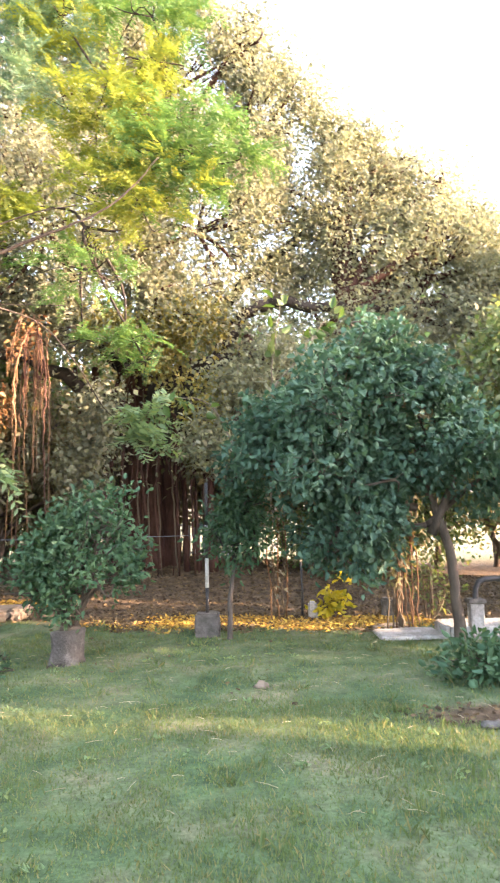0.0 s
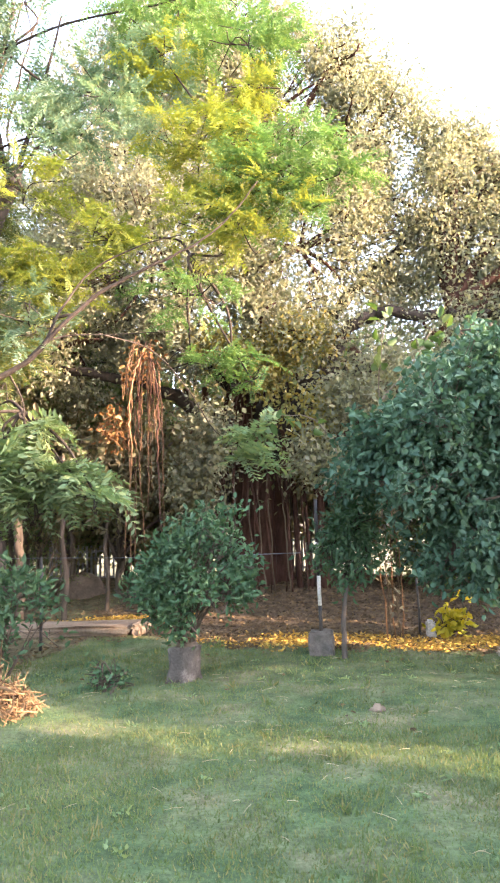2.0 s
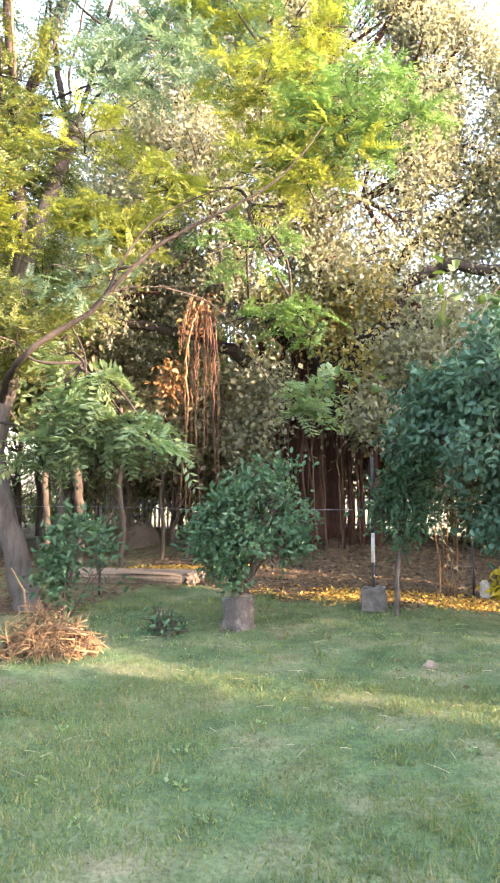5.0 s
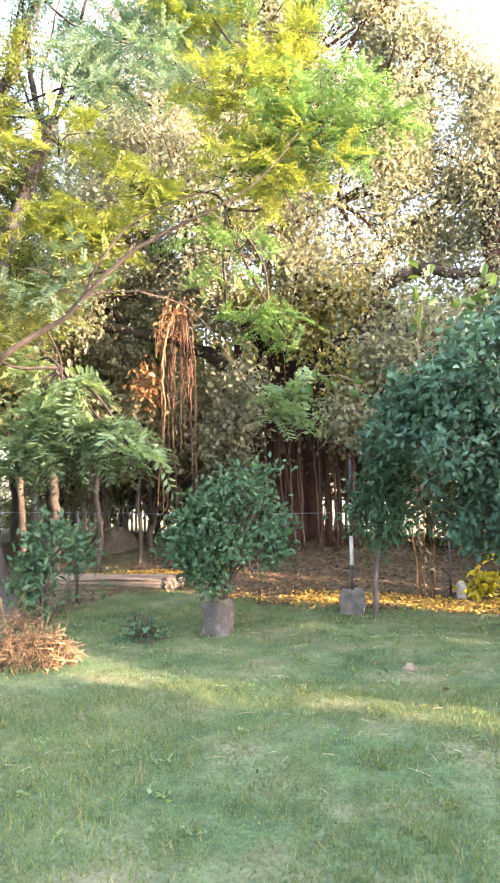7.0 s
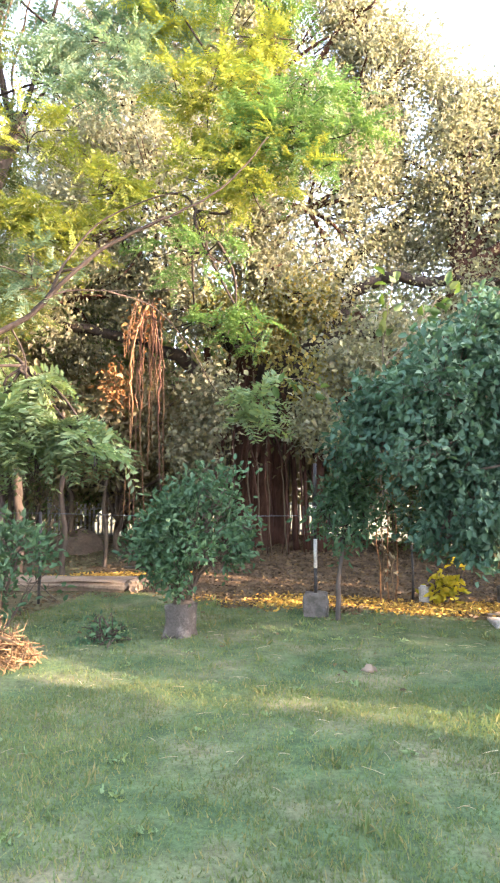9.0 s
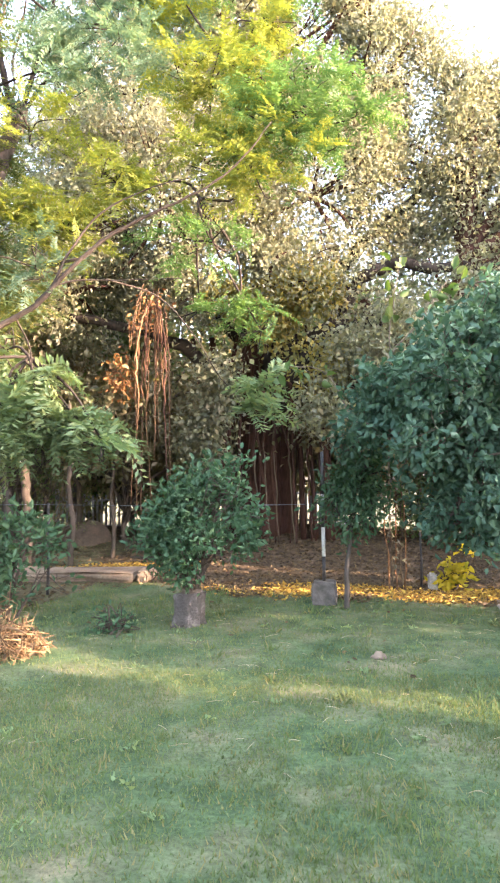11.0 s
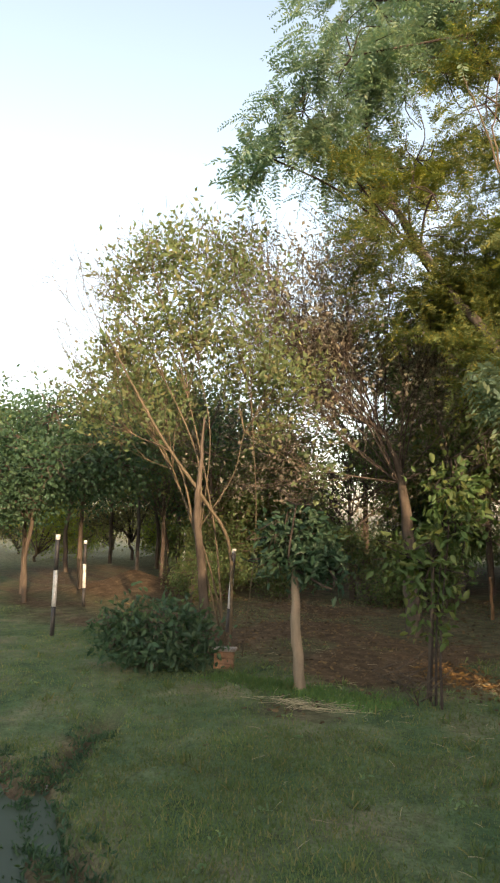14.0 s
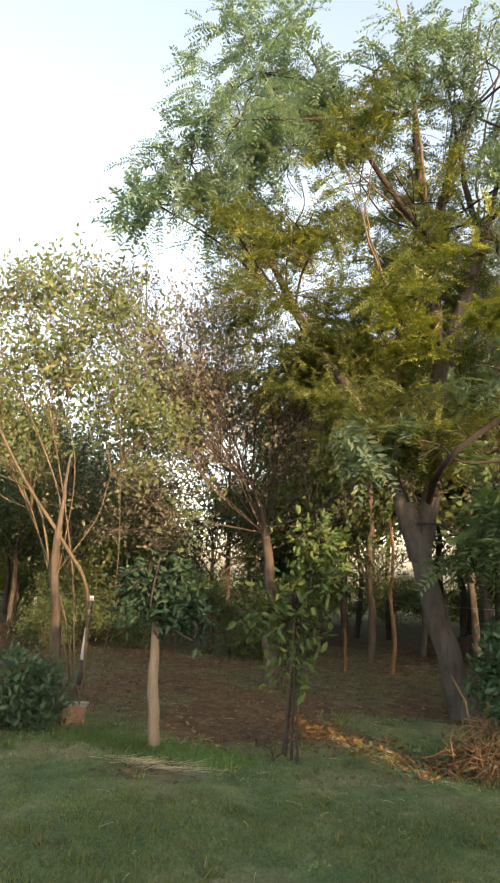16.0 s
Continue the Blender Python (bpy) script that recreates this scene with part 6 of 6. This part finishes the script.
for k in range(3):
    part("brick", box(0.22, 0.11, 0.062, 0.006, 0.002, 5 + k), BRICK, block).location = (0.004 * (k - 1), 0, 0.004 + 0.068 * k)
part("cap", box(0.28, 0.16, 0.03, 0.006), CONCRETE, block, "flat grey slab").location = (0, 0, 0.21)
v, f = tube([(0.86, 9.5, 0.0), (0.87, 9.5, 0.35), (0.86, 9.52, 0.75)], [0.018, 0.016, 0.014], 6)
stake = thing("wooden_stake", on_ground(0.86, 9.5), "thin dark wooden stake in the ground", "stake")
child("stake", fast_mesh("stake", v - np.array([0.86, 9.5, 0]), f, PAINT_BLACK, True), stake)

# white trough with a dark basin, slab and boards
trough = thing("trough", on_ground(2.55, 8.15, 0.02), "low white concrete trough with an open blue-grey basin", "trough")
part("slab", box(0.75, 0.55, 0.06, 0.015, 0.004, 9), WHITEWASH, trough, "white concrete slab").location = (-0.55, 0.0, 0)
for nm, sx, sy, px, py in [("rim", 0.95, 0.07, 0.35, -0.28), ("rim", 0.95, 0.07, 0.35, 0.28), ("rim", 0.07, 0.49, -0.13, 0), ("rim", 0.07, 0.49, 0.83, 0)]:
    part(nm, box(sx, sy, 0.15, 0.012), WHITEWASH, trough).location = (px, py, 0)
part("basin", box(0.88, 0.49, 0.03, 0.004), BLUE_GREY, trough, "blue-grey basin floor").location = (0.35, 0, 0.015)
pillar = thing("concrete_pillar", on_ground(2.72, 7.85, 0.02), "short grey concrete pillar with a square cap", "pillar")
part("shaft", box(0.15, 0.15, 0.42, 0.01, 0.003, 2), CONCRETE, pillar)
part("cap", box(0.2, 0.2, 0.05, 0.01), CONCRETE_DARK, pillar).location = (0, 0, 0.42)
v, f = tube(curve_line([(0, 0, 0.46), (0.02, 0, 0.6), (0.1, 0, 0.68), (0.3, 0, 0.69), (0.4, 0, 0.66)], 5), [0.035, 0.032, 0.03], 9)
child("spout", fast_mesh("spout", v, f, PAINT_BLACK, True), pillar, "dark bent iron pipe")
slab = thing("flat_stone", on_ground(1.72, 4.72, 0.01), "flat grey-brown stone lying on bare earth", "stone")
part("rock", box(0.17, 0.12, 0.05, 0.02, 0.006, 21, 0.85), CONCRETE_DARK, slab, smooth=True)
edge = thing("stone", on_ground(-4.53, 1.13, 0.03), "pale rounded stone at the edge of the ditch", "stone")
part("rock", box(0.13, 0.1, 0.085, 0.03, 0.008, 23, 0.7), CONCRETE, edge, smooth=True)
for k in range(2):
    t = thing("board", on_ground(1.9 + 0.1 * k, 8.62 + 0.22 * k, 0.0), "old brown board lying on the ground", "board")
    part("plank", box(0.45, 0.12, 0.03, 0.005), SLAT, t).rotation_euler.z = 0.2 * k

# pale picket fence behind the trees
fence_y = 17.6
for k, (x0, x1) in enumerate([(-8.3, -6.4), (-1.9, 0.0)]):
    fz = on_ground((x0 + x1) / 2, fence_y)
    fz.z = min(fz.z, 0.35)
    fence = thing("picket_fence", fz, "grey picket fence standing behind the trees", "fence", "picket fence")
    for i in range(15):
        px = x0 - (x0 + x1) / 2 + (i + 0.5) * (x1 - x0) / 15
        part("picket", box(0.055, 0.02, 1.12 + 0.05 * rng.random(), 0.004), PICKET, fence).location = (px, 0, 0.0)
    for z in (0.25, 0.95):
        part("rail", box(x1 - x0, 0.03, 0.06, 0.004), PICKET, fence).location = (0, 0.03, z)
    part("post", box(0.09, 0.09, 1.3, 0.01), PICKET, fence).location = (-(x1 - x0) / 2, 0.06, 0.0)

# black and white posts among the far trees
for x, y, lean, h in [(-9.85, 2.5, 0.02, 1.45), (-8.95, 4.84, 0.06, 1.25), (-13.0, 3.9, 0.0, 1.3), (-15.6, 7.2, 0.03, 1.3)]:
    t = thing("marker_post", on_ground(x, y, 0.03), "leaning thin black and white painted post", "post", "far marker posts")
    for z0, z1, mat in [(0, 0.3 * h, PAINT_BLACK), (0.3 * h, 0.65 * h, PAINT_WHITE), (0.65 * h, 0.95 * h, PAINT_BLACK), (0.95 * h, h, PAINT_WHITE)]:
        v, f = tube([(lean * z0, lean * z0, z0), (lean * (z0 + z1) / 2, lean * (z0 + z1) / 2, (z0 + z1) / 2), (lean * z1, lean * z1, z1)], [0.032, 0.032], 9)
        child("painted_band", fast_mesh("painted_band", v, f, mat, True), t)

# dead stalks round the thin sapling
for x0, y0, n in [(-5.15, 4.75, 7), (-4.6, 4.5, 6)]:
    t = thing("dry_stalk", on_ground(x0, y0), "few dead brown stalks leaning out of the earth", "plant")
    for k in range(n):
        v, f = tube([(0.12 * rng.normal(), 0.1 * rng.normal(), -0.02), (0.14 * rng.normal(), 0.12 * rng.normal(), 0.12), (0.25 * rng.normal(), 0.2 * rng.normal(), 0.2 + 0.2 * rng.random())], [0.008, 0.004], 4)
        child("stalk", fast_mesh("stalk", v, f, BARK_BROWN), t)

# heap of dry branches
pile = thing("branch_pile", on_ground(-3.12, 5.5, 0.0), "heap of dry orange-brown branches at the lawn's edge", "brush pile")
pile.scale = (0.72, 0.75, 1.15)
g = np.random.default_rng(17)
for part_no in range(3):
    bits = []
    for k in range(120):
        a, r = g.random() * 6.28, 0.55 * math.sqrt(g.random())
        c = np.array([r * math.cos(a) * 1.1, r * math.sin(a) * 0.75, 0.02 + 0.42 * (1 - (r / 0.58) ** 1.2) * g.random()])
        d = unit(np.array([g.normal(), g.normal() * 0.8, 0.55 * g.normal()]))
        L = 0.14 + 0.42 * g.random() ** 1.5
        p0, p1 = c - d * L / 2, c + d * L / 2
        p0[2], p1[2] = max(p0[2], 0.01), max(p1[2], 0.01)
        bits.append(tube([p0, (p0 + p1) / 2 + g.normal(size=3) * 0.045 + [0, 0, 0.01], p1], [0.0065, 0.0028], 4))
    v, f = join(bits)
    child("brushwood", fast_mesh("brushwood", v, f, DRY_TWIG), pile, "", "stuff")
for k, (a, c) in enumerate([((-0.75, 0.35, 0.62), (-0.2, 0.05, 0.1)), ((0.55, -0.2, 0.2), (-0.1, 0.0, 0.15)), ((-0.8, -0.25, 0.05), (0.2, 0.0, 0.2))]):
    m = tuple((np.array(a) + c) / 2 + [0.03, 0.02, 0.04])
    v, f = tube(curve_line([a, m, c], 4, 0.01, k), [0.008, 0.014, 0.016], 6)
    child("branch", fast_mesh("branch", v, f, DRY_TWIG, True), pile)
n = 240
a, r = g.random(n) * 6.28, 0.6 * np.sqrt(g.random(n))
c = np.stack([r * np.cos(a) * 1.15, r * np.sin(a) * 0.8, 0.03 + 0.35 * (1 - r / 0.62) * g.random(n)], -1)
v, f = leaf_blades(c, g.normal(size=(n, 3)), 0.05 + 0.05 * g.random(n), 0.02 + 0.02 * g.random(n), g=g)
child("dry_leaves", fast_mesh("dry_leaves", v, f, LITTER_DULL), pile, "", "stuff")

# ---- small ground cover ----
def sector(n, r0, r1, a0, a1, g):
    r = np.sqrt(r0 ** 2 + (r1 ** 2 - r0 ** 2) * g.random(n))
    a = np.radians(a0 + (a1 - a0) * g.random(n))
    return -np.sin(a) * r, np.cos(a) * r


g = np.random.default_rng(5)
bx, by = [], []
for n, r0, r1 in [(430000, 0.1, 5.5), (360000, 5.5, 10.5), (200000, 10.5, 15.0)]:
    x, y = sector(n, r0, r1, -151, 209, g)
    away = np.abs(np.degrees(np.arctan2(-x, y)) - 29)
    away = np.minimum(away, 360 - away)
    some = g.random(n) < 1 - (0.6 if r0 < 5 else 0.9) * smooth(50, 115, away)
    bx.append(x[some]), by.append(y[some])
x, y = np.concatenate(bx), np.concatenate(by)
p = np.stack([x, y, 0 * x], -1)
thick = vnoise(p * 1.1 + 2) * 0.6 + vnoise(p * 4.3) * 0.4
keep = g.random(len(x)) > soil(x, y) * 1.05 + 0.55 * (thick < 0.42)
x, y, thick = x[keep], y[keep], thick[keep]
n = len(x)
z = height(x, y)
a = g.random(n) * 6.28
hgt = (0.01 + 0.028 * g.random(n) ** 2) * (0.6 + 1.0 * thick)
w = 0.003 + 0.003 * g.random(n)
lean = g.normal(size=(n, 2)) * 0.5
b0 = np.stack([x - np.cos(a) * w, y - np.sin(a) * w, z - 0.005], -1)
b1 = np.stack([x + np.cos(a) * w, y + np.sin(a) * w, z - 0.005], -1)
tip = np.stack([x + lean[:, 0] * hgt, y + lean[:, 1] * hgt, z + hgt], -1)
v = np.stack([b0, b1, tip], 1).reshape(-1, 3)
tagged(new("grass", fast_mesh("grass", v, np.arange(len(v)).reshape(-1, 3), BLADE)), "short worn green lawn grass", "grass", kind="stuff")

# longer tufts and weeds on the lawn
tuf = []
for k in range(170):
    tx, ty = sector(1, 3.0, 9.5, -24, 82, g)
    if soil(tx, ty)[0] > 0.5:
        continue
    m = g.integers(7, 18)
    base = np.stack([tx + g.normal(size=m) * 0.03, ty + g.normal(size=m) * 0.03, np.full(m, height(tx, ty)[0])], -1)
    way = g.normal(size=(m, 3)) * 0.5 + [0, 0, 1.0]
    tuf.append(leaf_blades(base, way, 0.04 + 0.07 * g.random(m), 0.007 + 0.006 * g.random(m), g=g))
v, f = join(tuf)
tagged(new("grass_tufts", fast_mesh("grass_tufts", v, f, BLADE)), "taller green grass tufts and weeds in the lawn", "grass", kind="stuff")

# a lush strip of grass by the young trees
tuf = []
g2 = np.random.default_rng(61)
for k in range(300):
    tx, ty = -6.6 + 1.9 * g2.random(), 3.8 + 0.14 * g2.normal()
    tx, ty = np.array([tx]), np.array([ty + 0.35 * (tx + 5.7)])
    m = g2.integers(9, 18)
    base = np.stack([tx + g2.normal(size=m) * 0.05, ty + g2.normal(size=m) * 0.05, np.full(m, height(tx, ty)[0])], -1)
    tuf.append(leaf_blades(base, g2.normal(size=(m, 3)) * 0.55 + [0, 0, 0.8], 0.025 + 0.045 * g2.random(m), 0.007 + 0.006 * g2.random(m), g=g2))
v, f = join(tuf)
tagged(new("lush_grass", fast_mesh("lush_grass", v, f, LEAF_FEATHER)), "lush bright green grass at the edge of bare earth", "grass", kind="stuff")

# broad-leaved weeds in the lawn
wl = []
for k in range(120):
    tx, ty = sector(1, 2.8, 8.0, -24, 78, g)
    if soil(tx, ty)[0] > 0.5:
        continue
    m = g.integers(5, 11)
    base = np.stack([tx + g.normal(size=m) * 0.025, ty + g.normal(size=m) * 0.025, np.full(m, height(tx, ty)[0] + 0.015)], -1)
    wl.append(leaf_blades(base, g.normal(size=(m, 3)) * [0.8, 0.8, 0.3] + [0, 0, 0.5], 0.022 + 0.03 * g.random(m), 0.012 + 0.013 * g.random(m), g=g))
v, f = join(wl)
tagged(new("lawn_weeds", fast_mesh("lawn_weeds", v, f, LEAF_PALE)), "small pale green broad-leaved weeds in the lawn", "weeds", kind="stuff")

# weeds along the ditch
wd = []
for k in range(420):
    line = DITCH if k < 250 else PUDDLE
    u = g.random() * (len(line) - 2) + (1 if k < 250 else 0)
    i = int(u)
    q = np.array(line[i]) * (1 - u + i) + np.array(line[min(i + 1, len(line) - 1)]) * (u - i) + (g.normal(size=2) * 0.08 if k < 250 else [0, (0.3 if k % 3 else -0.28) + 0.08 * g.normal()])
    m = g.integers(5, 12)
    base = np.stack([q[0] + g.normal(size=m) * 0.03, q[1] + g.normal(size=m) * 0.03, np.full(m, float(height(q[:1], q[1:])[0]) + 0.01)], -1)
    wd.append(leaf_blades(base, g.normal(size=(m, 3)) * 0.8 + [0, 0, 0.7], 0.022 + 0.035 * g.random(m), 0.01 + 0.01 * g.random(m), g=g))
v, f = join(wd)
tagged(new("ditch_weeds", fast_mesh("ditch_weeds", v, f, LEAF_DEEP)), "low dark weeds along the muddy ditch", "weeds", kind="stuff")

# fallen leaves on the earth, straw on the grass
x, y = sector(44000, 5.0, 15.0, -24, 70, g)
x, y = np.append(x, np.append(g.uniform(-2.4, 2.6, 11500), g.uniform(-5.2, -2.6, 3000))), np.append(y, np.append(8.9 + 0.38 * g.normal(size=11500), 10.65 + 0.15 * g.normal(size=3000)))
keep = g.random(len(x)) < soil(x, y) * np.where(x < -4.3, 0.35, 0.9) + 0.004
x, y = x[keep], y[keep]
# a strip beside the brush pile gets leaves coloured for its sunlight
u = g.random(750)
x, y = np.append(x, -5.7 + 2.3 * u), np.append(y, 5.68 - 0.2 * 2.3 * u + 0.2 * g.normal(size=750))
lit_strip = np.abs(y - (5.68 - 0.2 * (x + 5.7))) < np.where((x > -5.8) & (x < -3.3), 0.4, -1)
lit_strip |= np.hypot((x + 6.4) / 0.8, (y - 9.8) / 0.5) < 1
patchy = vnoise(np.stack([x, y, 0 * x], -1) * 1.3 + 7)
# brighter golden leaves paint the sunlit bands; the rest are dulled
lit_band = (x > -2.8) & (np.abs(y - 8.9) < 0.05 + 0.85 * patchy + 0.12 * g.normal(size=len(x))) & (g.random(len(x)) < 0.35 + 0.9 * patchy) | (x > -5.2) & (x < -2.4) & (np.abs(y - 10.65) < 0.35)
for name, pick, mat, label in [("fallen_leaves", lit_band & ~lit_strip, LITTER_SUNLIT, "golden and brown fallen leaves on bare earth, coloured for sunlight"), ("fallen_leaves", ~lit_band & ~lit_strip, LITTER_DULL, "brown fallen leaves on shaded earth, coloured dull for the shade"), ("fallen_leaves", lit_strip, LITTER_SUN_RUST, "rusty orange fallen leaves on bare earth, coloured for a sun streak")]:
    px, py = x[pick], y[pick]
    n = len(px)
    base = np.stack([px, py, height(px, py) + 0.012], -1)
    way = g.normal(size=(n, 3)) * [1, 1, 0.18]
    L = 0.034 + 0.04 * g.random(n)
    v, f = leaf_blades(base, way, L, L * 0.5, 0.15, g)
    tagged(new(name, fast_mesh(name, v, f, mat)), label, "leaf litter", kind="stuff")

st = []
for k in range(570):
    if k < 80:
        cx, cy = -5.02 + 0.22 * g.normal(), 3.55 + 0.09 * g.normal()
        cy += 0.5 * (cx + 5.02)
        d = unit(np.array([0.8, 0.75, 0.1]) + g.normal(size=3) * 0.25)
    elif k < 250:
        u = g.random()
        cx, cy = -4.7 + 1.5 * u + 0.1 * g.normal(), 5.5 - 0.4 * u + 0.15 * g.normal()
        d = unit(np.array([1, -0.35, 0.05]) + g.normal(size=3) * 0.4)
    else:
        sx, sy = sector(1, 3.4, 9, -20, 60, g)
        cx, cy = float(sx[0]), float(sy[0])
        d = unit(g.normal(size=3) * [1, 1, 0.05])
    L = (0.09 + 0.16 * g.random()) if k < 80 else 0.04 + 0.09 * g.random()
    c = np.array([cx, cy, float(height(np.array([cx]), np.array([cy]))[0]) + 0.018])
    st.append(tube([c - d * L / 2, c + [0, 0, 0.004], c + d * L / 2], [0.002, 0.0012], 3))
v, f = join(st)
tagged(new("straw", fast_mesh("straw", v, f, STRAW)), "pale dry straw lying on the grass", "straw", kind="stuff")
